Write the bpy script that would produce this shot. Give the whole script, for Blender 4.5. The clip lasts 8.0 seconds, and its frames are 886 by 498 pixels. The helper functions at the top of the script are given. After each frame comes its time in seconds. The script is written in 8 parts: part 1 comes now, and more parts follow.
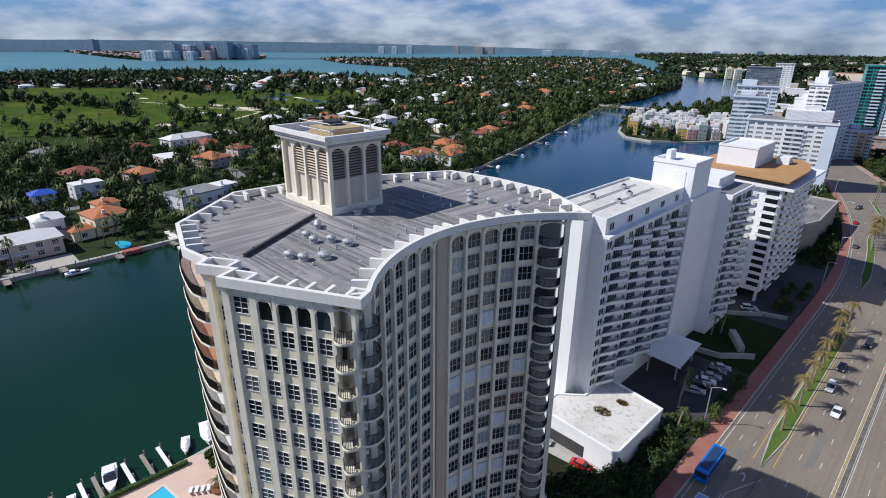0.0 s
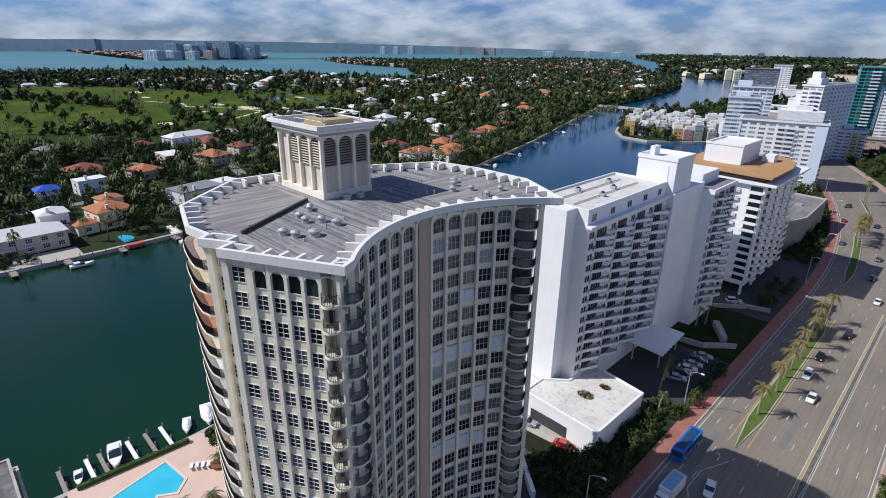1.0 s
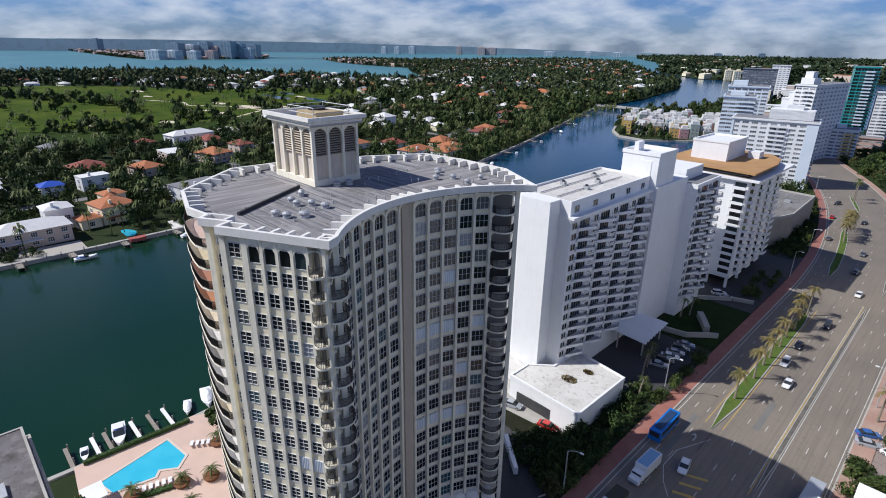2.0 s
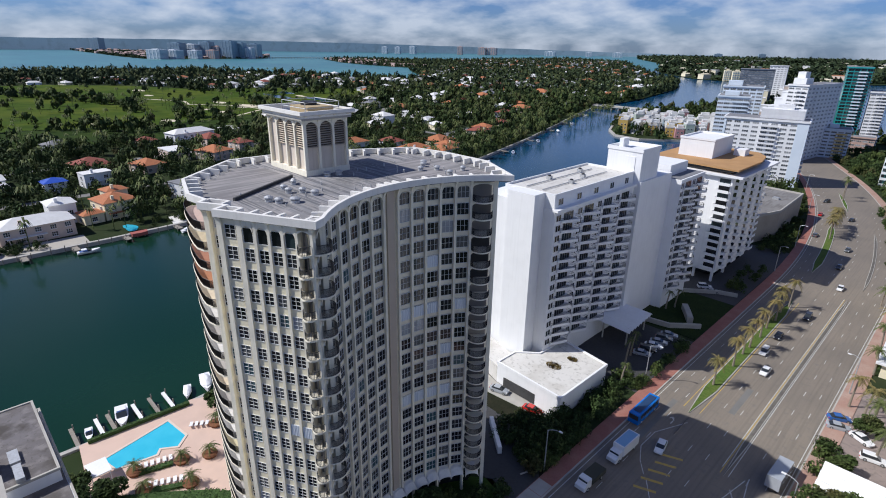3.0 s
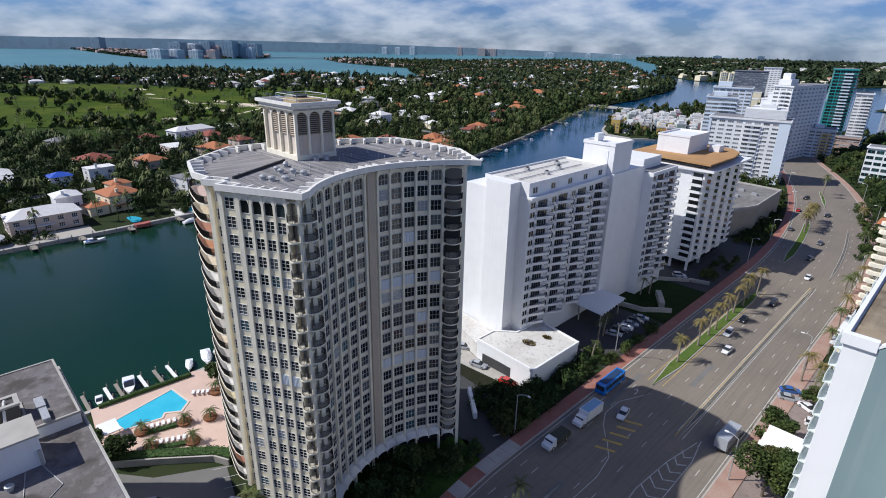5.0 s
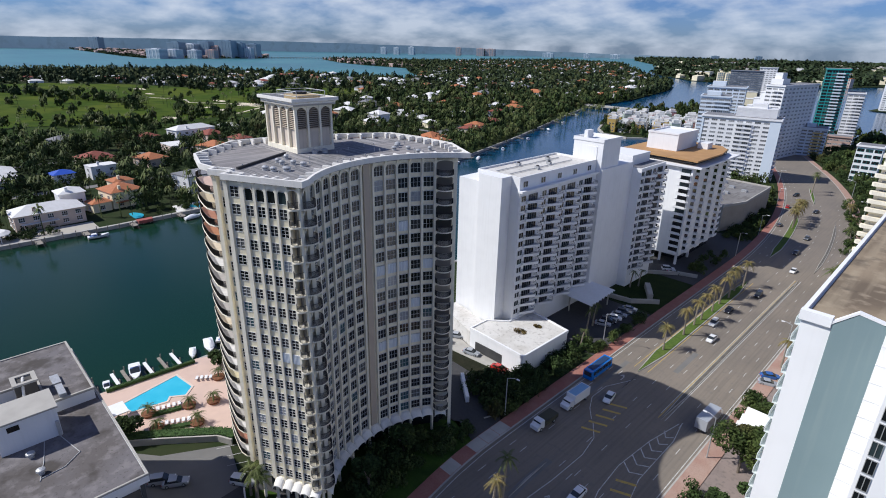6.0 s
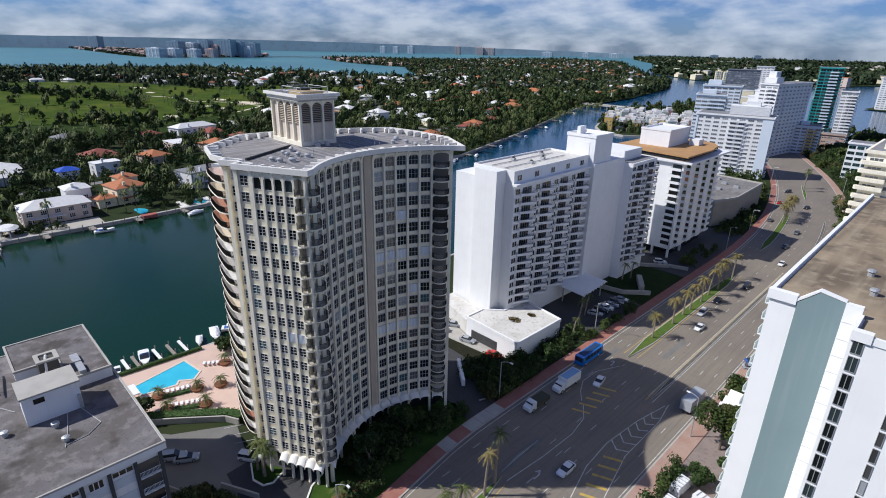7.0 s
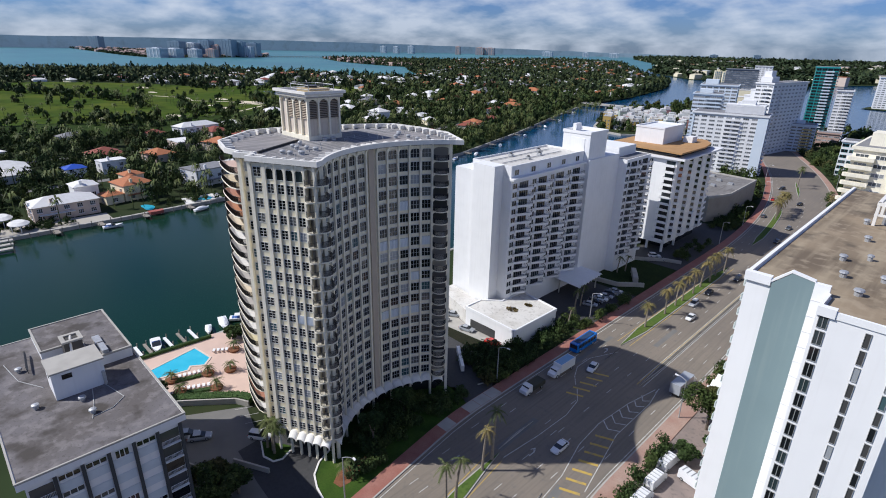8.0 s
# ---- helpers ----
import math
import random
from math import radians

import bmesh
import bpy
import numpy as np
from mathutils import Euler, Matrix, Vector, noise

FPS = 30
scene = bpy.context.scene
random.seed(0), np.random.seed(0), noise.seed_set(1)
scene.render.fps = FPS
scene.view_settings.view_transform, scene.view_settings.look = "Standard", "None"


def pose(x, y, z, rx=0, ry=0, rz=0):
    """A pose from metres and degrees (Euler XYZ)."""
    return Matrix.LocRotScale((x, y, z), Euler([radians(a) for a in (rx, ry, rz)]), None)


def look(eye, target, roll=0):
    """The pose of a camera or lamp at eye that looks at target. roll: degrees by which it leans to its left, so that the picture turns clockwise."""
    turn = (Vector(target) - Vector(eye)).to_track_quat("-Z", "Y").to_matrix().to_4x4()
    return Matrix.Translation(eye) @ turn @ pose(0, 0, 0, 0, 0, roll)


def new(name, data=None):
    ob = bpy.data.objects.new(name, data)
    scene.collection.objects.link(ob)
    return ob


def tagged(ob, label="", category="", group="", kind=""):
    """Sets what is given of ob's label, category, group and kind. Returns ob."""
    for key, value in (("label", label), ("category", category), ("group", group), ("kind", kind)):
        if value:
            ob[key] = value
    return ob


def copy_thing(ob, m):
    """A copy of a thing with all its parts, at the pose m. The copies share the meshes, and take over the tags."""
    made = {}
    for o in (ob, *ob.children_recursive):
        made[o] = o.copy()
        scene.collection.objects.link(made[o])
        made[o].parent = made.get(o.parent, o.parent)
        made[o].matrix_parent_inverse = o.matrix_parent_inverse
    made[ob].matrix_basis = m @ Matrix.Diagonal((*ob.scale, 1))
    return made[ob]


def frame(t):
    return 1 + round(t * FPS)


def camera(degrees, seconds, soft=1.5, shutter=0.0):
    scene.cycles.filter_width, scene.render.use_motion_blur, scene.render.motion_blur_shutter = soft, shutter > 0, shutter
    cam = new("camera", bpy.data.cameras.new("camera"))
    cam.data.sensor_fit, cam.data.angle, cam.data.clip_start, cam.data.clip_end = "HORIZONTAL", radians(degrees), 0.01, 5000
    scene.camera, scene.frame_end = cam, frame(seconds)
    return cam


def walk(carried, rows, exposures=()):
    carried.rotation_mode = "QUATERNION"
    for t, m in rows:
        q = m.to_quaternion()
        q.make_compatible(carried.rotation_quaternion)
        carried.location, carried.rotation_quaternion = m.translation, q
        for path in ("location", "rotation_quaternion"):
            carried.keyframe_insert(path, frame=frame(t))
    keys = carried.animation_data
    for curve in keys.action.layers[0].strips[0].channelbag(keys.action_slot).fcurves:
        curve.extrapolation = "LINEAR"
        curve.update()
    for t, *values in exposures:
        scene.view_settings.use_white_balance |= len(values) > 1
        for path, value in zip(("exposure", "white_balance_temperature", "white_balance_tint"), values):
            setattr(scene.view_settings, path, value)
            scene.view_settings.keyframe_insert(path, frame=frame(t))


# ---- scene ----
cam = camera(79.3, 8.0, soft=1.0)
PATH = [
    (0, (-0.124, 0.411, 75.743), (-1.445, 1.730, 75.025), 0.50),
    (0.5, (2.626, -0.809, 75.569), (1.304, 0.509, 74.852), 0.61),
    (1, (5.326, -1.904, 75.445), (4.002, -0.586, 74.729), 0.69),
    (1.5, (8.136, -2.993, 75.328), (6.811, -1.676, 74.613), 0.77),
    (2, (10.998, -4.023, 75.257), (9.672, -2.708, 74.541), 0.77),
    (3.5, (19.272, -7.052, 75.157), (17.944, -5.739, 74.442), 0.96),
    (4, (21.891, -8.146, 75.132), (20.562, -6.833, 74.418), 1.05),
    (4.5, (24.467, -9.295, 75.139), (23.138, -7.981, 74.425), 1.10),
    (6, (31.771, -13.598, 75.031), (30.447, -12.280, 74.318), 1.15),
    (6.5, (34.081, -15.340, 75.009), (32.758, -14.022, 74.294), 1.16),
    (7, (36.280, -17.222, 74.993), (34.958, -15.903, 74.277), 1.16),
    (7.5, (38.443, -19.220, 74.985), (37.121, -17.901, 74.269), 1.14),
    (8, (40.533, -21.356, 74.979), (39.211, -20.038, 74.263), 1.13),
]
walk(cam, [(t, look(eye, target, roll)) for t, eye, target, roll in PATH], [(0, -0.03, 6000, 10), (8, -0.03, 6000, 10)])

# ---- light ----
SUN_TO = Vector((-0.672, -0.722, 0.98)).normalized()
world = bpy.data.worlds.new("sky")
scene.world = world
world.use_nodes = True
wn, wl = world.node_tree.nodes, world.node_tree.links
wn.clear()
w_out, w_bg, w_sky = wn.new("ShaderNodeOutputWorld"), wn.new("ShaderNodeBackground"), wn.new("ShaderNodeTexSky")
w_sky.sky_type = "NISHITA"
w_sky.sun_disc = False
w_sky.sun_elevation = math.asin(SUN_TO.z)
w_sky.sun_rotation = math.atan2(SUN_TO.x, SUN_TO.y)
w_sky.air_density, w_sky.dust_density, w_sky.ozone_density = 1.0, 0.3, 3.0
w_bg.inputs["Strength"].default_value = 0.05
# broken cumulus: noise on a flat layer above the ground, drawn together towards the horizon
w_coord = wn.new("ShaderNodeTexCoord")
w_sep = wn.new("ShaderNodeSeparateXYZ")
w_up = wn.new("ShaderNodeMath")
w_up.operation = "MAXIMUM"
w_up.inputs[1].default_value = 0.0
w_add = wn.new("ShaderNodeMath")
w_add.inputs[1].default_value = 0.34
w_div = wn.new("ShaderNodeVectorMath")
w_div.operation = "DIVIDE"
w_comb = wn.new("ShaderNodeCombineXYZ")
w_noise, w_map = wn.new("ShaderNodeTexNoise"), wn.new("ShaderNodeMapRange")
w_noise.inputs["Scale"].default_value, w_noise.inputs["Detail"].default_value = 4.4, 7
w_noise.inputs["Roughness"].default_value = 0.52
w_map.inputs["From Min"].default_value, w_map.inputs["From Max"].default_value = 0.36, 0.66
w_map.inputs["To Max"].default_value = 0.9
w_mix = wn.new("ShaderNodeMix")
w_mix.data_type = "RGBA"
w_mix.inputs[7].default_value = (13.5, 14.2, 15.4, 1)
w_tint = wn.new("ShaderNodeMix")
w_tint.data_type, w_tint.blend_type = "RGBA", "MULTIPLY"
w_tint.inputs[0].default_value = 1.0
w_tint.inputs[7].default_value = (0.72, 0.98, 1.70, 1)
wl.new(w_coord.outputs["Generated"], w_sep.inputs[0])
wl.new(w_sep.outputs["Z"], w_up.inputs[0])
wl.new(w_up.outputs[0], w_add.inputs[0])
for i in range(3):
    wl.new(w_add.outputs[0], w_comb.inputs[i])
wl.new(w_coord.outputs["Generated"], w_div.inputs[0])
wl.new(w_comb.outputs[0], w_div.inputs[1])
wl.new(w_div.outputs[0], w_noise.inputs["Vector"])
wl.new(w_noise.outputs[0], w_map.inputs["Value"])
wl.new(w_sky.outputs[0], w_tint.inputs[6])
# clear air low over the horizon
w_low, w_thin = wn.new("ShaderNodeMapRange"), wn.new("ShaderNodeMath")
w_low.inputs["From Min"].default_value, w_low.inputs["From Max"].default_value = 0.02, 0.075
w_low.inputs["To Min"].default_value = 0.75
w_thin.operation = "MULTIPLY"
wl.new(w_sep.outputs["Z"], w_low.inputs["Value"])
wl.new(w_map.outputs[0], w_thin.inputs[0])
wl.new(w_low.outputs[0], w_thin.inputs[1])
w_high, w_open = wn.new("ShaderNodeMapRange"), wn.new("ShaderNodeMath")
w_high.inputs["From Min"].default_value, w_high.inputs["From Max"].default_value = 0.14, 0.45
w_high.inputs["To Min"].default_value, w_high.inputs["To Max"].default_value = 1.0, 0.2
w_open.operation = "MULTIPLY"
wl.new(w_sep.outputs["Z"], w_high.inputs["Value"])
wl.new(w_thin.outputs[0], w_open.inputs[0])
wl.new(w_high.outputs[0], w_open.inputs[1])
wl.new(w_open.outputs[0], w_mix.inputs[0])
wl.new(w_tint.outputs[2], w_mix.inputs[6])
wl.new(w_mix.outputs[2], w_bg.inputs["Color"])
wl.new(w_bg.outputs[0], w_out.inputs["Surface"])
sun = new("sun", bpy.data.lights.new("sun", "SUN"))
sun.data.energy, sun.data.angle, sun.data.color = 5.0, radians(0.5), (1.0, 0.94, 0.85)
sun.matrix_world = look((0, 0, 0), -SUN_TO)

# ---- materials ----
def material(name, colour, rough=0.8, metal=0.0, spots=(), bump=0.0, bump_scale=2.0, island=0.0, spec=0.5):
    """spots: rows of (scale, low, high, colour, amount): patches of noise mixed over the colour."""
    m = bpy.data.materials.new(name)
    m.use_nodes = True
    n, l = m.node_tree.nodes, m.node_tree.links
    b = n["Principled BSDF"]
    b.inputs["Roughness"].default_value, b.inputs["Metallic"].default_value = rough, metal
    b.inputs["Specular IOR Level"].default_value = spec
    coord = n.new("ShaderNodeNewGeometry")
    last = n.new("ShaderNodeRGB")
    last.outputs[0].default_value = (*colour, 1)
    out = last.outputs[0]
    for scale, low, high, tint, amount in spots:
        t = n.new("ShaderNodeTexNoise")
        if isinstance(scale, tuple):
            mp = n.new("ShaderNodeMapping")
            mp.inputs["Scale"].default_value = scale
            l.new(coord.outputs["Position"], mp.inputs["Vector"])
            l.new(mp.outputs[0], t.inputs["Vector"])
            t.inputs["Scale"].default_value = 1.0
        else:
            l.new(coord.outputs["Position"], t.inputs["Vector"])
            t.inputs["Scale"].default_value = scale
        t.inputs["Detail"].default_value = 5
        r = n.new("ShaderNodeMapRange")
        r.inputs["From Min"].default_value, r.inputs["From Max"].default_value = low, high
        r.inputs["To Max"].default_value = amount
        l.new(t.outputs[0], r.inputs["Value"])
        x = n.new("ShaderNodeMix")
        x.data_type = "RGBA"
        l.new(r.outputs[0], x.inputs[0])
        l.new(out, x.inputs[6])
        x.inputs[7].default_value = (*tint, 1)
        out = x.outputs[2]
    if island:
        h = n.new("ShaderNodeHueSaturation")
        r = n.new("ShaderNodeMapRange")
        r.inputs["To Min"].default_value, r.inputs["To Max"].default_value = 1 - island, 1 + island
        l.new(coord.outputs["Random Per Island"], r.inputs["Value"])
        l.new(r.outputs[0], h.inputs["Value"])
        l.new(out, h.inputs["Color"])
        out = h.outputs[0]
    l.new(out, b.inputs["Base Color"])
    if bump:
        t = n.new("ShaderNodeTexNoise")
        l.new(coord.outputs["Position"], t.inputs["Vector"])
        t.inputs["Scale"].default_value = bump_scale
        t.inputs["Detail"].default_value = 4
        p = n.new("ShaderNodeBump")
        p.inputs["Strength"].default_value, p.inputs["Distance"].default_value = bump, 0.1
        l.new(t.outputs[0], p.inputs["Height"])
        l.new(p.outputs[0], b.inputs["Normal"])
    return m


WHITE = material("white_paint", (0.80, 0.775, 0.72), 0.6, spots=((0.5, 0.45, 0.8, (0.6, 0.58, 0.53), 0.5), ((3, 3, 0.15), 0.5, 0.8, (0.55, 0.53, 0.48), 0.35)))
CREAM = material("cream_stucco", (0.82, 0.74, 0.53), 0.75, spots=((0.4, 0.45, 0.8, (0.6, 0.55, 0.44), 0.5),))
OFFWHITE = material("offwhite_stucco", (0.88, 0.82, 0.66), 0.7, spots=((0.5, 0.45, 0.8, (0.58, 0.54, 0.46), 0.5), ((4, 4, 0.12), 0.5, 0.8, (0.5, 0.47, 0.4), 0.4)))
TANPANEL = material("tan_stucco", (0.50, 0.42, 0.33), 0.8, spots=((0.3, 0.4, 0.8, (0.42, 0.35, 0.28), 0.5),))
GLASS = material("dark_glass", (0.03, 0.035, 0.04), 0.08, spec=0.6)
ROOFGREY = material("roof_grey", (0.20, 0.20, 0.21), 0.9, spots=((0.15, 0.4, 0.7, (0.14, 0.14, 0.15), 0.6), (1.2, 0.45, 0.8, (0.28, 0.27, 0.26), 0.5)), bump=0.3)
ASPHALT = material("asphalt", (0.222, 0.186, 0.146), 0.9, spots=((0.9, 0.56, 0.68, (0.13, 0.125, 0.12), 0.5), (0.05, 0.35, 0.7, (0.150, 0.130, 0.108), 0.7), ((2.0, 0.05, 1), 0.45, 0.75, (0.122, 0.108, 0.092), 0.6), (3.0, 0.4, 0.8, (0.2, 0.19, 0.18), 0.25)))
# dark asphalt, its base colour lowered further for the shade beside the buildings
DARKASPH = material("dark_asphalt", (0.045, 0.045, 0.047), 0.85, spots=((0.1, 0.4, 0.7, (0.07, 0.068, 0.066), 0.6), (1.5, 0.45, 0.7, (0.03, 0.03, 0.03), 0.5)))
REDPAVE = material("red_brick_paving", (0.30, 0.12, 0.09), 0.85, spots=((0.3, 0.4, 0.7, (0.36, 0.18, 0.14), 0.7), (4.0, 0.45, 0.7, (0.2, 0.08, 0.06), 0.4)))
CONCRETE = material("concrete", (0.42, 0.40, 0.36), 0.85, spots=((0.4, 0.4, 0.75, (0.3, 0.28, 0.25), 0.6),))
GRASS = material("grass", (0.085, 0.14, 0.03), 0.95, spots=((0.12, 0.35, 0.7, (0.12, 0.15, 0.035), 0.7), (1.5, 0.4, 0.7, (0.04, 0.075, 0.018), 0.6)), spec=0.1)
LANDMAT = material("wooded_land", (0.028, 0.042, 0.018), 0.95, spots=((0.02, 0.4, 0.6, (0.045, 0.05, 0.025), 0.6), (0.15, 0.45, 0.65, (0.025, 0.04, 0.015), 0.8)), spec=0.05)
LINEWHITE = material("road_paint_white", (0.58, 0.57, 0.54), 0.7, spots=((1.5, 0.42, 0.65, (0.28, 0.27, 0.25), 0.8),))
LINEYELLOW = material("road_paint_yellow", (0.50, 0.34, 0.07), 0.7, spots=((1.2, 0.5, 0.7, (0.26, 0.22, 0.14), 0.8),))
TANROOF = material("tan_roof", (0.42, 0.24, 0.10), 0.9, spots=((0.2, 0.4, 0.7, (0.34, 0.19, 0.08), 0.7),))
POOLWATER = material("pool_water", (0.05, 0.45, 0.62), 0.1, spots=((0.3, 0.4, 0.7, (0.09, 0.55, 0.7), 0.5),))
PINKDECK = material("pink_paving", (0.62, 0.45, 0.36), 0.8, spots=((0.3, 0.4, 0.75, (0.52, 0.38, 0.31), 0.6),))
WATER = material("canal_water", (0.005, 0.027, 0.012), 0.14, spots=((0.01, 0.4, 0.7, (0.007, 0.034, 0.020), 0.6),), bump=0.25, bump_scale=0.7, spec=0.18)
FADEDPAVE = material("faded_brick_paving", (0.36, 0.22, 0.17), 0.85, spots=((0.25, 0.4, 0.7, (0.42, 0.31, 0.25), 0.8), (4.0, 0.45, 0.7, (0.24, 0.14, 0.11), 0.4)))
# green to blue up the reach: the sky's reflection put into the canal colour
_n, _l = WATER.node_tree.nodes, WATER.node_tree.links
_b = _n["Principled BSDF"]
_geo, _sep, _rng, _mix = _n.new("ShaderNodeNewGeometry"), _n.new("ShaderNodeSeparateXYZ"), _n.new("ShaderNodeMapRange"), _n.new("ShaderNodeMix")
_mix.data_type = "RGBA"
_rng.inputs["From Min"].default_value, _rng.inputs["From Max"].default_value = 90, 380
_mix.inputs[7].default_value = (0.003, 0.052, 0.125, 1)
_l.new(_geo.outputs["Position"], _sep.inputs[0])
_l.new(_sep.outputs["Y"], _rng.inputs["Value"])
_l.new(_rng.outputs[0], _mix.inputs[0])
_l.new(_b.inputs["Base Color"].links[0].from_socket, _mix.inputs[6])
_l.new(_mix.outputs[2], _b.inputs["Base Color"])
BAYWATER = material("bay_water", (0.045, 0.165, 0.190), 0.4, spots=((0.002, 0.4, 0.65, (0.065, 0.22, 0.225), 0.8), ((0.002, 0.012, 1), 0.5, 0.7, (0.035, 0.125, 0.16), 0.6)), bump=0.4, bump_scale=0.25)


def pane_material(name, shades, rough=0.06):
    """Window glass that differs from pane to pane: dark rooms, drawn blinds, tinted film."""
    m = bpy.data.materials.new(name)
    m.use_nodes = True
    n, l = m.node_tree.nodes, m.node_tree.links
    b = n["Principled BSDF"]
    b.inputs["Roughness"].default_value = rough
    info, ramp = n.new("ShaderNodeObjectInfo"), n.new("ShaderNodeValToRGB")
    ramp.color_ramp.interpolation = "CONSTANT"
    e = ramp.color_ramp.elements
    while len(e) < len(shades):
        e.new(0.5)
    for el, (at, c) in zip(e, shades):
        el.position, el.color = at, (*c, 1)
    l.new(info.outputs["Random"], ramp.inputs[0])
    l.new(ramp.outputs[0], b.inputs["Base Color"])
    return m


PANE = pane_material("window_pane", ((0, (0.014, 0.016, 0.02)), (0.28, (0.045, 0.045, 0.047)), (0.5, (0.065, 0.065, 0.066)), (0.74, (0.06, 0.11, 0.12)), (0.82, (0.14, 0.14, 0.135)), (0.93, (0.32, 0.34, 0.36))))
TOWERPANE = pane_material("tower_pane", ((0, (0.010, 0.011, 0.014)), (0.42, (0.022, 0.023, 0.026)), (0.66, (0.045, 0.045, 0.047)), (0.80, (0.05, 0.10, 0.11)), (0.86, (0.12, 0.12, 0.115)), (0.94, (0.34, 0.35, 0.36))))
DARKPANE = pane_material("dark_pane", ((0, (0.010, 0.012, 0.015)), (0.6, (0.03, 0.045, 0.05)), (0.85, (0.06, 0.065, 0.07))))
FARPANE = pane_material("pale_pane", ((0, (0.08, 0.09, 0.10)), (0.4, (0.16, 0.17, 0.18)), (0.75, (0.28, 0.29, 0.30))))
IRON = material("black_iron", (0.03, 0.03, 0.032), 0.5, 0.3)
ALU = material("pale_aluminium", (0.45, 0.45, 0.44), 0.45, 0.4)
GALV = material("galvanised_metal", (0.50, 0.51, 0.52), 0.5, 0.5, spots=((3.0, 0.4, 0.7, (0.35, 0.35, 0.34), 0.6),))
SPANDREL = material("cream_spandrel", (0.82, 0.75, 0.58), 0.75, spots=((0.8, 0.45, 0.8, (0.50, 0.45, 0.36), 0.5),))
ROOFBOARD = material("weathered_roof_bands", (0.25, 0.245, 0.25), 0.9, spots=(((0.05, 1.5, 1), 0.45, 0.56, (0.11, 0.112, 0.12), 0.95), ((0.12, 4.0, 1), 0.52, 0.58, (0.38, 0.35, 0.33), 0.7), (0.15, 0.45, 0.65, (0.14, 0.135, 0.13), 0.6), (1.5, 0.55, 0.7, (0.4, 0.37, 0.35), 0.5)))

# ---- building tools ----
def link(name, bm, mats, parent=None, label=""):
    me = bpy.data.meshes.new(name)
    bm.to_mesh(me)
    bm.free()
    for m in mats if isinstance(mats, (list, tuple)) else (mats,):
        me.materials.append(m)
    ob = new(name, me)
    if parent is not None:
        hang(ob, parent)
    return tagged(ob, label)


def hang(ob, parent):
    """Makes ob a part of parent and leaves it where it is."""
    ob.parent = parent
    if parent.type == "EMPTY":
        ob.matrix_parent_inverse = Matrix.Translation(parent.location).inverted()


def part(name, bm, material_, parent, label=""):
    return link(name, bm, material_, parent, label)


def box(bm, x0, y0, z0, x1, y1, z1, mat=0, m=None):
    vs = [Vector((x, y, z)) for z in (z0, z1) for x, y in ((x0, y0), (x1, y0), (x1, y1), (x0, y1))]
    vs = [bm.verts.new(m @ v if m is not None else v) for v in vs]
    for a in ((3, 2, 1, 0), (4, 5, 6, 7), (0, 1, 5, 4), (1, 2, 6, 5), (2, 3, 7, 6), (3, 0, 4, 7)):
        bm.faces.new([vs[i] for i in a]).material_index = mat
    return vs


def prism(bm, pts, z0, z1, mat=0, top=None, m=None):
    """Upright prism over the outline pts, which runs anticlockwise."""
    def put(p, z):
        v = Vector((p[0], p[1], z))
        return bm.verts.new(m @ v if m is not None else v)
    lo, hi = [put(p, z0) for p in pts], [put(p, z1) for p in pts]
    n = len(pts)
    for i in range(n):
        bm.faces.new((lo[i], lo[(i + 1) % n], hi[(i + 1) % n], hi[i])).material_index = mat
    bm.faces.new(hi).material_index = mat if top is None else top
    bm.faces.new(lo[::-1]).material_index = mat
    return bm


def thing(name, label, category, group="", at=(0, 0, 0)):
    ob = new(name)
    ob.empty_display_size = 0.5
    ob.location = at
    return tagged(ob, label, category, group)


def sheet(name, pts, z, mat, label, category, kind="structure", parent=None):
    """A flat piece of ground with a little thickness."""
    bm = bmesh.new()
    prism(bm, pts, z - 0.25, z, 0)
    bmesh.ops.triangulate(bm, faces=[f for f in bm.faces if len(f.verts) > 4])
    ob = link(name, bm, mat, parent)
    return tagged(ob, label, category, kind=kind)


def bend(y):
    """How far the avenue swings to the west at y."""
    if y < 56:
        return 0.15 * (56 - y) ** 2 / 32 if y > 40 else 1.2 + 0.15 * (40 - y)
    if y < 190:
        return 0.0
    if y < 420:
        return -((y - 190) ** 2) / 1050
    return -((230 ** 2) / 1050) - (y - 420) * 0.438


def strip(bm, x0, x1, ys, z0, z1, mat=0):
    """A band along the avenue between the offsets x0 and x1."""
    rows = []
    for y in ys:
        b = bend(y)
        rows.append([bm.verts.new((x + b, y, z)) for x, z in ((x0, z0), (x0, z1), (x1, z1), (x1, z0))])
    for a, b in zip(rows, rows[1:]):
        for i in range(3):
            bm.faces.new((a[i], a[i + 1], b[i + 1], b[i])).material_index = mat
    bm.faces.new(rows[0][::-1]), bm.faces.new(rows[-1])


def steps(a, b, d):
    n = max(1, round((b - a) / d))
    return [a + (b - a) * i / n for i in range(n + 1)]


def on_wall(px, py, ux, uy, z=0.0):
    """A pose on a facade: x along it, y into the building, z up."""
    d = math.hypot(ux, uy)
    ux, uy = ux / d, uy / d
    return Matrix(((ux, -uy, 0, px), (uy, ux, 0, py), (0, 0, 1, z), (0, 0, 0, 1)))


def placed(name, me, m, parent, label=""):
    """One more object on a mesh that others share."""
    ob = new(name, me)
    ob.matrix_basis = m
    hang(ob, parent)
    return tagged(ob, label)


def mesh_of(name, bm, mats):
    me = bpy.data.meshes.new(name)
    bm.to_mesh(me)
    bm.free()
    for m in mats if isinstance(mats, (list, tuple)) else (mats,):
        me.materials.append(m)
    return me


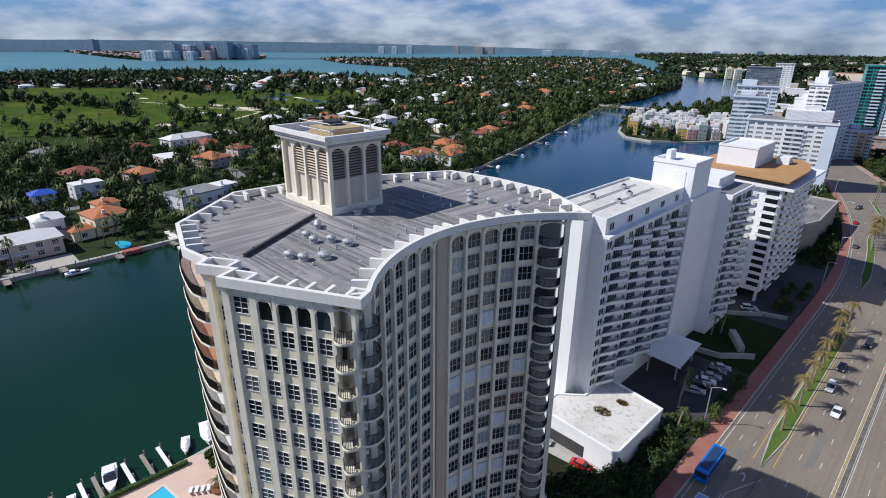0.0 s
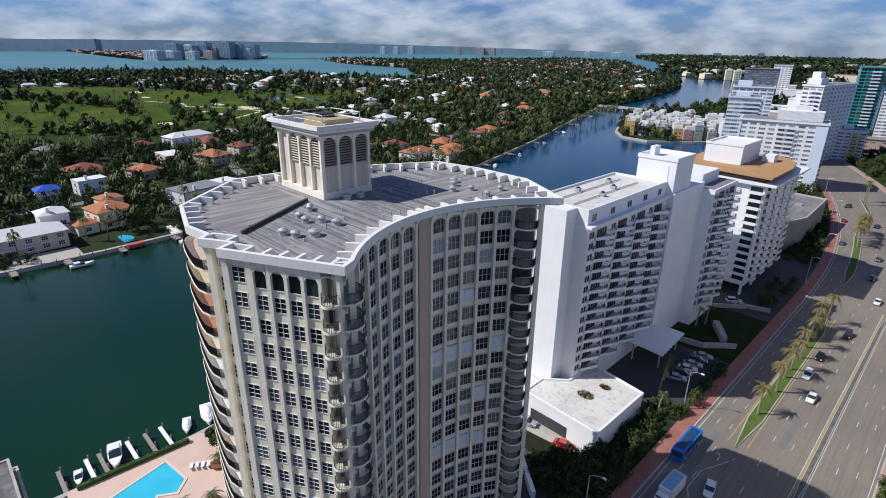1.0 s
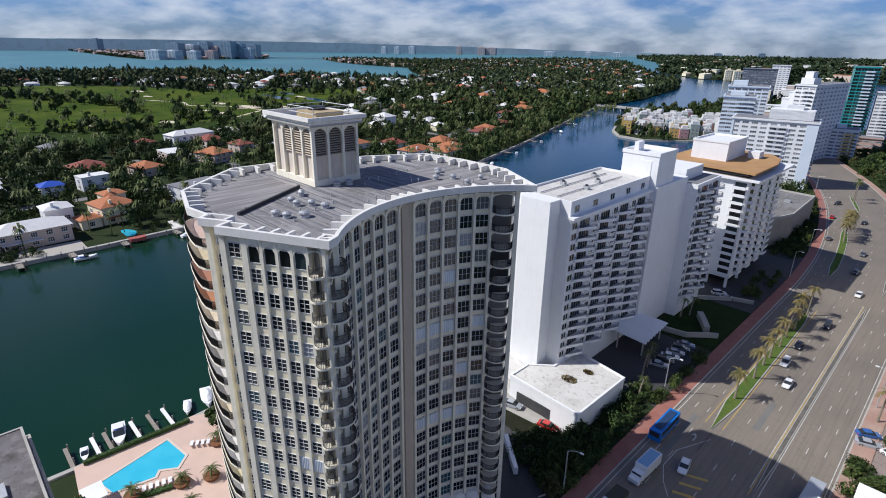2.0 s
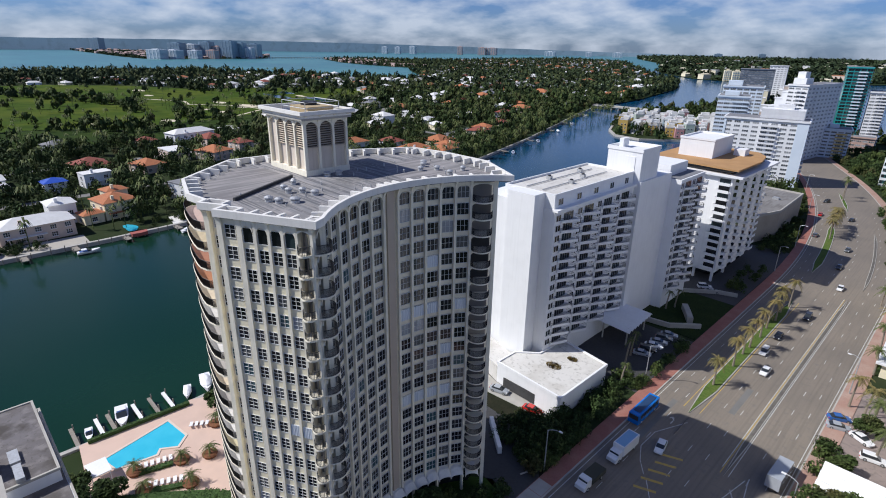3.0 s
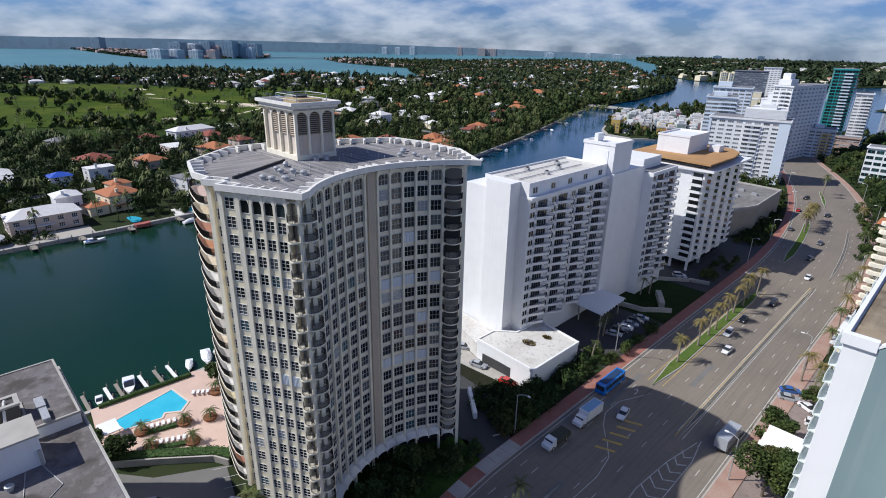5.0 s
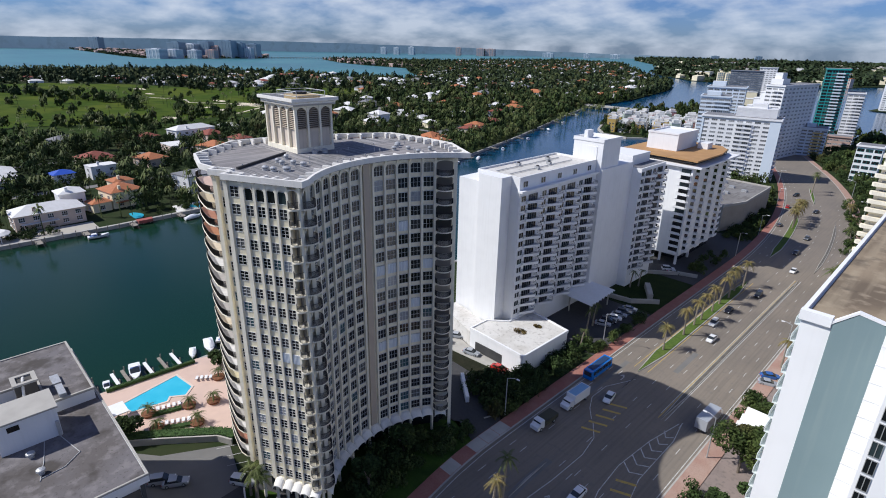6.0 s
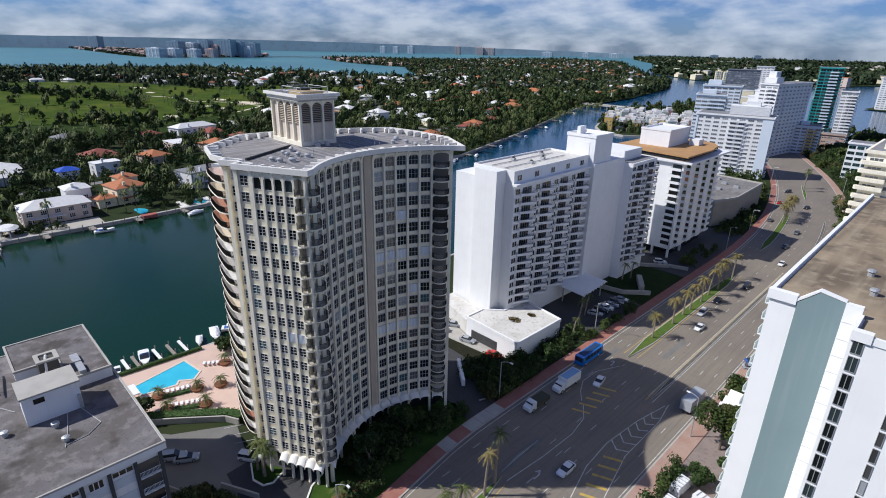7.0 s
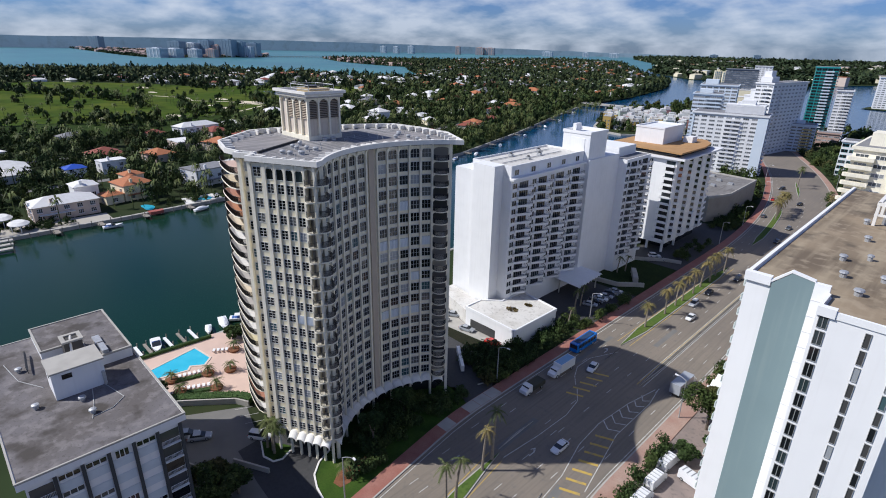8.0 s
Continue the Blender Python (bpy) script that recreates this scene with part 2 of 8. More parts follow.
def side_prism(bm, prof, x0, x1, mat=0, m=None):
    """Extrudes the outline prof of (y, z) from x0 to x1."""
    def put(x, p):
        v = Vector((x, p[0], p[1]))
        return bm.verts.new(m @ v if m is not None else v)
    a, b = [put(x0, p) for p in prof], [put(x1, p) for p in prof]
    n = len(prof)
    for i in range(n):
        bm.faces.new((a[i], b[i], b[(i + 1) % n], a[(i + 1) % n])).material_index = mat
    bm.faces.new(a).material_index = mat
    bm.faces.new(b[::-1]).material_index = mat
    bmesh.ops.recalc_face_normals(bm, faces=bm.faces[:])
    return bm


def arch_plate(bm, w, spring, crown, top, y0, y1, n=8, mat=0):
    """A wall piece between two piers with a round-headed opening under it."""
    pts = [(-w / 2 * math.cos(math.pi * i / n), spring + (crown - spring) * math.sin(math.pi * i / n)) for i in range(n + 1)]
    for y, flip in ((y0, False), (y1, True)):
        lo = [bm.verts.new((x, y, z)) for x, z in pts]
        hi = [bm.verts.new((x, y, top)) for x, z in pts]
        for i in range(n):
            f = (lo[i], lo[i + 1], hi[i + 1], hi[i])
            bm.faces.new(f[::-1] if flip else f).material_index = mat
    a = [bm.verts.new((x, y0, z)) for x, z in pts]
    b = [bm.verts.new((x, y1, z)) for x, z in pts]
    for i in range(n):
        bm.faces.new((a[i], b[i], b[i + 1], a[i + 1])).material_index = mat
    return bm


def offset(pts, d):
    """The outline moved inwards by d."""
    n, out = len(pts), []
    for i in range(n):
        p, q, r = Vector(pts[i - 1]), Vector(pts[i]), Vector(pts[(i + 1) % n])
        a, b = (q - p).normalized(), (r - q).normalized()
        na, nb = Vector((-a.y, a.x)), Vector((-b.y, b.x))
        k = (na + nb)
        k = k / max(0.35, k.dot(na)) if k.length > 1e-6 else na
        out.append(tuple(q + k * d))
    return out


def ring(bm, outer, inner, z0, z1, mat=0):
    n = len(outer)
    rows = [[bm.verts.new((p[0], p[1], z)) for p in pts] for pts, z in ((outer, z0), (outer, z1), (inner, z1), (inner, z0))]
    for k in range(4):
        a, b = rows[k], rows[(k + 1) % 4]
        for i in range(n):
            j = (i + 1) % n
            bm.faces.new((a[i], a[j], b[j], b[i])).material_index = mat
    return bm


def rod(bm, p, q, r, n=5, mat=0, r1=None):
    """A round bar from p to q."""
    p, q = Vector(p), Vector(q)
    m = (q - p).to_track_quat("Z", "Y").to_matrix()
    r1 = r if r1 is None else r1
    a = [bm.verts.new(p + m @ Vector((r * math.cos(2 * math.pi * i / n), r * math.sin(2 * math.pi * i / n), 0))) for i in range(n)]
    b = [bm.verts.new(q + m @ Vector((r1 * math.cos(2 * math.pi * i / n), r1 * math.sin(2 * math.pi * i / n), 0))) for i in range(n)]
    for i in range(n):
        bm.faces.new((a[i], a[(i + 1) % n], b[(i + 1) % n], b[i])).material_index = mat
    bm.faces.new(a[::-1]).material_index = mat
    bm.faces.new(b).material_index = mat


def lathe(bm, prof, at=(0, 0, 0), n=10, mat=0):
    """Turns the outline prof of (radius, height) round an upright axis."""
    rows = [[bm.verts.new((at[0] + r * math.cos(2 * math.pi * i / n), at[1] + r * math.sin(2 * math.pi * i / n), at[2] + z)) for i in range(n)] for r, z in prof]
    for a, b in zip(rows, rows[1:]):
        for i in range(n):
            bm.faces.new((a[i], a[(i + 1) % n], b[(i + 1) % n], b[i])).material_index = mat
    bm.faces.new(rows[-1]).material_index = mat
    bm.faces.new(rows[0][::-1]).material_index = mat


def window_mesh(name, w, h, cols, rows, mats, sill=True, bar=0.05, inset=0.08, glass=True):
    """A frame with its bars, in one piece with the glass behind it; the sill stands out. y is 0 at the wall's face."""
    bm = bmesh.new()
    f = 0.06

    def breaks(lo, hi, n, half):
        out = [lo, lo + f]
        for i in range(1, n):
            c = lo + (hi - lo) * i / n
            out += [c - half, c + half]
        return out + [hi - f, hi]

    xs, zs = breaks(-w / 2, w / 2, cols, bar), breaks(0.0, h, rows, bar * 0.6)
    nx, nz = len(xs), len(zs)
    front = [[bm.verts.new((x, -inset, z)) for z in zs] for x in xs]
    back = [[bm.verts.new((x, -0.01, z)) for z in zs] for x in xs]
    for i in range(nx - 1):
        for j in range(nz - 1):
            loop = ((i, j), (i + 1, j), (i + 1, j + 1), (i, j + 1))
            if i % 2 == 0 or j % 2 == 0:
                bm.faces.new([front[p][q] for p, q in loop]).material_index = 0
                continue
            if glass:
                bm.faces.new([back[p][q] for p, q in loop]).material_index = 1
            for (p, q), (r, t) in zip(loop, loop[1:] + loop[:1]):
                bm.faces.new((front[p][q], back[p][q], back[r][t], front[r][t])).material_index = 0
    rim = [(i, 0) for i in range(nx)] + [(nx - 1, j) for j in range(1, nz)] + [(i, nz - 1) for i in range(nx - 2, -1, -1)] + [(0, j) for j in range(nz - 2, 0, -1)]
    for (p, q), (r, t) in zip(rim, rim[1:] + rim[:1]):
        bm.faces.new((front[p][q], front[r][t], back[r][t], back[p][q])).material_index = 0
    bmesh.ops.delete(bm, geom=[v for v in bm.verts if not v.link_faces], context="VERTS")
    if sill:
        side_prism(bm, [(-0.3, -0.13), (-0.3, -0.07), (0.0, 0.02), (0.0, -0.13)], -w / 2 - 0.04, w / 2 + 0.04, 2)
    return mesh_of(name, bm, mats)

# ---- ground, water, avenue ----
FAR = 4900
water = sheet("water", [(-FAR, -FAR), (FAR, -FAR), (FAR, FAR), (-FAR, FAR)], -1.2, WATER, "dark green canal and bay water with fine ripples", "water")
EAST_LAND = [(-96, -400), (140, -400), (120, 300), (60, 560), (-20, 600), (-60, 612), (-100, 625), (-125, 700), (-215, 1000), (-245, 1190), (-262, 1395), (-300, 1400), (-280, 1000), (-285, 720), (-315, 660), (-300, 600), (-244, 476), (-225, 452), (-198, 446), (-170, 470), (-150, 505), (-128, 480), (-112, 400), (-98, 330), (-95, 60), (-92, 20)]
ground = sheet("ground", EAST_LAND, -0.12, LANDMAT, "built-up strip of land between canal and ocean", "ground")
WEST_LAND = [(-222, -400), (-221, 40), (-223, 80), (-229, 264), (-265, 376), (-322, 529), (-364, 649), (-379, 805), (-439, 1073), (-540, 1332), (-800, 1700), (-1407, 2704), (-1898, 2927), (-1965, 2467), (-1950, 2001), (-2353, 1560), (-2330, 1490), (-1927, 1314), (-1698, 1260), (-1494, 1240), (-1310, 1250), (-1290, 1130), (-1196, 1060), (-1050, 960), (-874, 800), (-1162, 735), (-1459, 583), (-1538, 420), (-1600, 192), (-1700, -400)]
land = sheet("ground_west", WEST_LAND, -0.1, LANDMAT, "wooded residential island beyond the canal", "ground")
NORTH_LAND = [(-300, 1440), (-120, 1800), (-60, 3000), (-60, 4850), (-1900, 4450), (-1850, 3700), (-1250, 2760), (-780, 1740), (-560, 1480)]
sheet("ground_north", NORTH_LAND, -0.13, LANDMAT, "built-up land beyond the far basin", "ground")
FAR_LAND = [(-4700, 930), (-4277, 890), (-3491, 825), (-2924, 775), (-2571, 770), (-2500, 1000), (-2500, 1290), (-2900, 1500), (-3600, 1350), (-4600, 1150)]
sheet("ground_beach", [(-100, 960), (60, 900), (80, 1300), (-60, 1300)], -0.1, LANDMAT, "low wooded shore across the inlet", "ground")
sheet("ground_far", FAR_LAND, -0.1, LANDMAT, "far shore across the bay", "ground")
BAY = [(-1500, -900), (-4880, -900), (-4880, 4880), (-700, 4880), (-900, 1400), (-860, 740), (-1300, 300)]
sheet("water_bay", BAY, -1.14, BAYWATER, "wide pale blue-green bay water", "water")
# seawalls
def wall_line(name, pts, w, z0, z1, mat, label, category="wall", kind="structure"):
    bm = bmesh.new()
    for (x0, y0), (x1, y1) in zip(pts, pts[1:]):
        box(bm, 0, -w / 2, z0, math.hypot(x1 - x0, y1 - y0), w / 2, z1, 0, on_wall(x0, y0, x1 - x0, y1 - y0))
    return tagged(link(name, bm, mat), label, category, kind=kind)


wall_line("seawall", [(-222.2, -200), (-221.2, 40), (-223.2, 80), (-229.2, 264), (-265.2, 376), (-322, 529), (-364, 649)], 1.6, -1.5, 0.35, CONCRETE, "pale concrete seawall along the canal")
wall_line("seawall", [(-95.2, 330), (-95.2, 60), (-92.2, 20), (-96.2, -100)], 1.0, -1.5, 0.3, CONCRETE, "pale concrete seawall along the canal")
wall_line("seawall", [(-315, 658), (-300, 600), (-244, 476), (-225, 452), (-198, 446), (-170, 470), (-150, 505)], 2.0, -1.5, 0.5, CONCRETE, "pale concrete seawall along the canal")
bridge = thing("bridge", "low grey concrete road bridge over the canal", "bridge", at=(-335, 650, 0))
bm = bmesh.new()
box(bm, -372, 642, 2.2, -292, 653, 3.2)
part("deck", bm, CONCRETE, bridge)
for y in (642, 652.6):
    bm = bmesh.new()
    box(bm, -372, y, 3.2, -292, y + 0.4, 4.1)
    part("parapet", bm, CONCRETE, bridge)
for x in range(-366, -296, 10):
    bm = bmesh.new()
    box(bm, x - 0.5, 643, -1.4, x + 0.5, 652, 2.2)
    part("pier", bm, CONCRETE, bridge)

WK, EK = -22.4, 7.6
ys = steps(-120, 0, 20) + steps(0, 60, 4)[1:] + steps(60, 190, 40)[1:] + steps(190, 560, 12)[1:]
bm = bmesh.new()
strip(bm, WK, EK, ys, -0.1, 0.0)
road = tagged(link("road", bm, ASPHALT), "wide grey asphalt avenue with worn lanes", "road", kind="structure")
for name, x0, x1, mat in (("pavement", WK - 3.3, WK - 0.3, REDPAVE), ("kerb", WK - 0.3, WK, CONCRETE), ("pavement_east", EK + 0.3, EK + 3.8, FADEDPAVE), ("kerb_east", EK, EK + 0.3, CONCRETE)):
    bm = bmesh.new()
    strip(bm, x0, x1, ys, -0.1, 0.15)
    tagged(link(name, bm, mat), "red brick pavement" if "pave" in name else "pale concrete kerb", "pavement" if "pave" in name else "kerb", kind="structure")
# pale slabs let into the brick pavement
for y, d in ((43.0, 3.4), (51.0, 3.6), (54.7, 3.6), (58.4, 3.4)):
    bm = bmesh.new()
    strip(bm, WK - 3.2, WK - 0.35, [y, y + d / 2, y + d], 0.1, 0.156)
    tagged(link("pavement_slab", bm, CONCRETE), "pale concrete slab in the brick pavement", "pavement", kind="structure")
# private ground on both sides
DRIVE = material("drive_asphalt", (0.17, 0.165, 0.155), 0.9, spots=((0.2, 0.4, 0.7, (0.12, 0.118, 0.11), 0.6),))
LAWN = material("lawn", (0.045, 0.088, 0.014), 0.95, spots=((0.4, 0.4, 0.7, (0.07, 0.11, 0.02), 0.6), (0.13, 0.45, 0.62, (0.022, 0.042, 0.010), 0.8), (2.5, 0.4, 0.7, (0.025, 0.055, 0.01), 0.5)), spec=0.1)
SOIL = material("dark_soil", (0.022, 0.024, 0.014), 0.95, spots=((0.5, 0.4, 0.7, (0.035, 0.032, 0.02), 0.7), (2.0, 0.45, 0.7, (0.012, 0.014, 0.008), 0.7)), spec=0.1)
# hotel lawn: the building's shade is put into a darker green
SHADELAWN = material("shade_dark_lawn", (0.020, 0.036, 0.010), 0.95, spots=((0.3, 0.4, 0.7, (0.032, 0.05, 0.012), 0.7), (1.5, 0.45, 0.7, (0.012, 0.02, 0.007), 0.7)), spec=0.1)
MULCH = material("red_mulch", (0.22, 0.09, 0.04), 0.95, spots=((3.0, 0.4, 0.7, (0.12, 0.05, 0.025), 0.7),))
sheet("drive", [(-74, -2), (-26, -2), (-26, 6), (-30, 14), (-38, 13), (-46, 14), (-58, 17), (-64, 6)], -0.05, DRIVE, "dark parking court beside the tower", "ground")
LAWN_WEST = [(-34.0, 22.6), (-32.6, 19.3), (-30.4, 16.9), (-27.4, 15.6), (-22.6, 14.6), (-20.4, 12.6)]
LAWN_EAST = [(WK - 3.35 + bend(y), y) for y in (14, 20, 26, 32, 38, 44, 50, 53)]
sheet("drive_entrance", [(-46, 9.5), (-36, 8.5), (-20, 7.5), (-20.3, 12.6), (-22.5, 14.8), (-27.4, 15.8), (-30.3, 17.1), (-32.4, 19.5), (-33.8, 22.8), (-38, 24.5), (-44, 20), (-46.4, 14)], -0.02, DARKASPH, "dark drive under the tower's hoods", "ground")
sheet("lawn", LAWN_WEST + LAWN_EAST + [(-31.5, 55.4), (-36, 52), (-38.6, 46), (-39.6, 38), (-38.6, 30), (-36, 25)], 0.03, LAWN, "green lawn below the tower", "lawn")
wall_line("lawn_kerb", LAWN_WEST, 0.32, -0.1, 0.2, WHITE, "pale kerb round the lawn", "kerb")
sheet("mulch_bed", [(-28.0, 20.6), (-26.4, 18.4), (-24.6, 18.7), (-24.4, 20.6), (-25.7, 24), (-25.9, 29.2), (-27.7, 29.2), (-27.9, 24.5)], 0.07, MULCH, "bed of red mulch round the palms", "flower bed")
PALM_BED = [(-45.4, 14.0), (-41.2, 12.4), (-38.7, 13.1), (-38.1, 14.7), (-39.6, 18.0), (-41.6, 17.0)]
sheet("palm_bed", PALM_BED, 0.04, LAWN, "small planted bed beside the hoods", "flower bed")
wall_line("bed_kerb", PALM_BED[:5], 0.3, -0.1, 0.18, WHITE, "pale kerb of the palm bed", "kerb")
wall_line("garden_wall", [(-43.6, 7.6), (-36.6, 11.2)], 0.35, -0.1, 1.0, CONCRETE, "low pale wall along the dark drive")
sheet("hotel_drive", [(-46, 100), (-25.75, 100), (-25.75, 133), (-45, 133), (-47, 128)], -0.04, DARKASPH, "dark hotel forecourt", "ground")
sheet("lot", [(-66, 74.5), (-52, 74.8), (-37.5, 76.2), (-33, 78.5), (-51, 79.5), (-66, 84)], -0.04, CONCRETE, "pale concrete parking deck", "ground")
sheet("east_forecourt", [(EK + 3.8, 40), (24, 40), (24, 140), (EK + 3.8, 140)], 0.0, material("pinkish_paving", (0.27, 0.215, 0.19), 0.9, spots=((0.2, 0.4, 0.7, (0.19, 0.155, 0.14), 0.7), (1.1, 0.52, 0.68, (0.13, 0.115, 0.10), 0.6))), "pinkish brick forecourt", "pavement")
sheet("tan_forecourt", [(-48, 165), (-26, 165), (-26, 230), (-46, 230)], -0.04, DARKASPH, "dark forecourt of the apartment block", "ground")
sheet("hotel_lawn", [(-44, 134.5), (-26, 134.5), (-26, 164), (-41, 164)], 0.0, SHADELAWN, "lawn beside the hotel, coloured dark for its shade", "lawn")

MEDIANFILL = material("stained_median", (0.105, 0.095, 0.082), 0.9, spots=((0.6, 0.4, 0.65, (0.18, 0.165, 0.14), 0.7), (2.0, 0.45, 0.7, (0.06, 0.055, 0.05), 0.6)))


# islands between the carriageways
def island(name, xc, half, y0, y1, green, label):
    yy = steps(y0, y1, 6)
    n = len(yy)

    def bed(bm, inset, z0, z1):
        rows = []
        for i, y in enumerate(yy):
            k = min(1.0, (i + 0.15) / 2, (n - 1 - i + 0.15) / 2)
            x, w = xc + bend(y), max(0.04, half * k - inset)
            rows.append([bm.verts.new((x + a, y, z)) for a, z in ((-w, z0), (-w, z1), (w, z1), (w, z0))])
        for a, b in zip(rows, rows[1:]):
            for i in range(3):
                bm.faces.new((a[i], a[i + 1], b[i + 1], b[i]))
        bm.faces.new(rows[0][::-1]), bm.faces.new(rows[-1])
        bmesh.ops.recalc_face_normals(bm, faces=bm.faces[:])
        return bm

    ob = link(name, bed(bmesh.new(), 0.0, -0.1, 0.17), CONCRETE)
    tagged(ob, label, "traffic island", kind="structure")
    if green:
        link("island_lawn", bed(bmesh.new(), 0.28, 0.1, 0.24), GRASS, ob)
    else:
        link("infill", bed(bmesh.new(), 0.16, 0.1, 0.178), MEDIANFILL, ob)
    return ob


island("island", -14.2, 1.5, 101.5, 182, True, "long grassy traffic island with a row of palms")
island("island_far", -15.6, 1.4, 214, 288, True, "grassy traffic island with tall palms")
island("island_bend", -8.6, 0.9, 318, 358, True, "small grassy traffic island at the bend")
island("island_south", -11.0, 1.35, -40, 46, True, "grassy traffic island with leaning palms")
for name, x, y0, y1 in (("median", -2.0, 87.5, 196), ("median_far", 0.3, 208, 285), ("median_south", 0.6, 26, 44)):
    island(name, x, 0.55, y0, y1, False, "narrow concrete median")
island("island_nose", -11.7, 0.35, 47, 59, False, "narrow concrete island nose")
island("island_nose_north", -13.4, 0.3, 92, 100, False, "narrow concrete island nose")

# painted lines
def dashes(name, off, y0, y1, mat=LINEWHITE, length=2.2, gap=7.6, w=0.13):
    bm = bmesh.new()
    y = y0
    while y < y1:
        x = off + bend(y)
        box(bm, x - w / 2, y, 0.0, x + w / 2, y + length, 0.006)
        y += length + gap
    return tagged(link(name, bm, mat), "row of worn white lane dashes", "road marking", kind="structure")


def line(off, y0, y1, mat=LINEWHITE, w=0.15, label="long painted road line"):
    bm = bmesh.new()
    strip(bm, off - w / 2, off + w / 2, steps(y0, y1, 8), 0.0, 0.006)
    return tagged(link("road_line", bm, mat), label, "road marking", kind="structure")


def paint(pts, w=0.16, mat=LINEWHITE, label="curved white road line"):
    bm = bmesh.new()
    for (x0, y0), (x1, y1) in zip(pts, pts[1:]):
        box(bm, -0.02, -w / 2, 0, math.hypot(x1 - x0, y1 - y0) + 0.02, w / 2, 0.007, 0, on_wall(x0, y0, x1 - x0, y1 - y0))
    return tagged(link("road_line", bm, mat), label, "road marking", kind="structure")


for off, y0, y1 in ((-19.6, -60, 420), (-17.0, -60, 420), (-9.4, 60, 320), (-6.0, 60, 320), (1.8, 88, 330), (4.7, 60, 330), (-6.6, -40, 60), (-3.2, -40, 60), (0.0, -40, 60)):
    dashes("lane_dashes", off, y0, y1)
for off, y0, y1, m in ((-21.7, -60, 420, LINEWHITE), (-12.4, 103, 182, LINEYELLOW), (-15.95, 103, 182, LINEYELLOW), (-2.75, 88, 196, LINEYELLOW), (-1.25, 88, 196, LINEWHITE), (7.1, -40, 330, LINEWHITE), (-3.0, 90, 196, LINEWHITE), (-9.4, -40, 45, LINEYELLOW), (-12.6, -40, 45, LINEYELLOW), (1.2, 20, 50, LINEWHITE)):
    line(off, y0, y1, m)
paint([(-9.2, 46), (-8.3, 56), (-8.0, 66), (-9.0, 72), (-11.6, 76)])
paint([(-13.0, 98), (-16.5, 90), (-16.6, 84), (-14.8, 80), (-12.6, 77)])
paint([(1.3, 89.2), (-0.6, 79.4), (-1.6, 68.6), (-1.0, 60), (1.4, 50)])
paint([(1.7, 90), (2.8, 83), (2.8, 68), (4.4, 60), (6.4, 50)])
for i in range(6):
    y = 69 + i * 2.9
    a, b = -1.6 + (y - 68) * 0.11, 2.8 - (y - 68) * 0.03
    c = (a + b) / 2
    paint([(a, y + 1.3), (c, y - 0.6), (b, y + 0.6)], 0.24, label="white chevron on the road")
for y0, x0, x1, n in ((73, -12.6, -9.0, 5), (44.5, 3.2, 6.6, 8)):
    for i in range(n):
        sl = -0.48 * i if x0 > 0 else 0.0
        paint([(x0 + sl, y0 + i * 2.9), (x1 + sl, y0 + 1.4 + i * 2.9)], 0.6, LINEYELLOW, "worn yellow hatching on the road")
# parking bays in the court and darker repairs in the avenue
for i in range(4):
    paint([(-58.5 + i * 2.9, 14.6 - i * 0.2), (-57.0 + i * 2.9, 18.0 - i * 0.2)], 0.12, label="white line between parking bays")
for x0, x1, y0, y1 in ((-12.4, -10.9, 47, 60), (1.6, 3.2, 30, 48), (-18.8, -17.6, 84, 104), (-8.2, -6.9, 108, 121)):
    bm = bmesh.new()
    strip(bm, x0, x1, steps(y0, y1, 4), 0.0, 0.004)
    tagged(link("asphalt_patch", bm, DRIVE), "darker repaired strip of asphalt", "road", kind="structure")
for x, y in ((-6.0, 50), (-15.4, 95)):
    paint([(x, y), (x, y + 1.6), (x - 0.5, y + 2.2)], 0.25, label="white turn arrow on the road")
    paint([(x - 0.9, y + 1.7), (x - 0.5, y + 2.6), (x - 0.1, y + 2.0)], 0.2, label="white turn arrow on the road")

# ---- the curved apartment tower ----
CX, CY, R0 = -16.2, 37.5, 20.4


def arc(theta, r):
    a = radians(theta)
    return CX + r * math.cos(a), CY + r * math.sin(a)


def arc_wall(theta, r=R0 + 0.75, z=0.0):
    a = radians(theta)
    return on_wall(*arc(theta, r), math.sin(a), -math.cos(a), z)


ROOF = [(-57.3, 18.0), (-49.4, 15.7), (-45.6, 16.2), (-44.8, 15.1), (-41.7, 16.9), (-41.0, 15.25), (-29.55, 21.25)] + [arc(226.5 - (226.5 - 129.5) * i / 22, R0) for i in range(23)] + [(-38.6, 58.3), (-47.9, 58.5), (-55.3, 57.2), (-60.1, 48.2), (-64.9, 34.9), (-65.4, 27.9)]
FLOOR_TOP, STOREY, FLOORS = 54.1, 2.55, 20
S_O, S_U = (-41.19, 15.60), (0.886, 0.464)


def s_wall(x, y=0.0, z=0.0):
    return on_wall(S_O[0] + x * S_U[0] - y * S_U[1], S_O[1] + x * S_U[1] + y * S_U[0], *S_U, z)


def s_point(x, y):
    return tuple(s_wall(x, y).translation[:2])


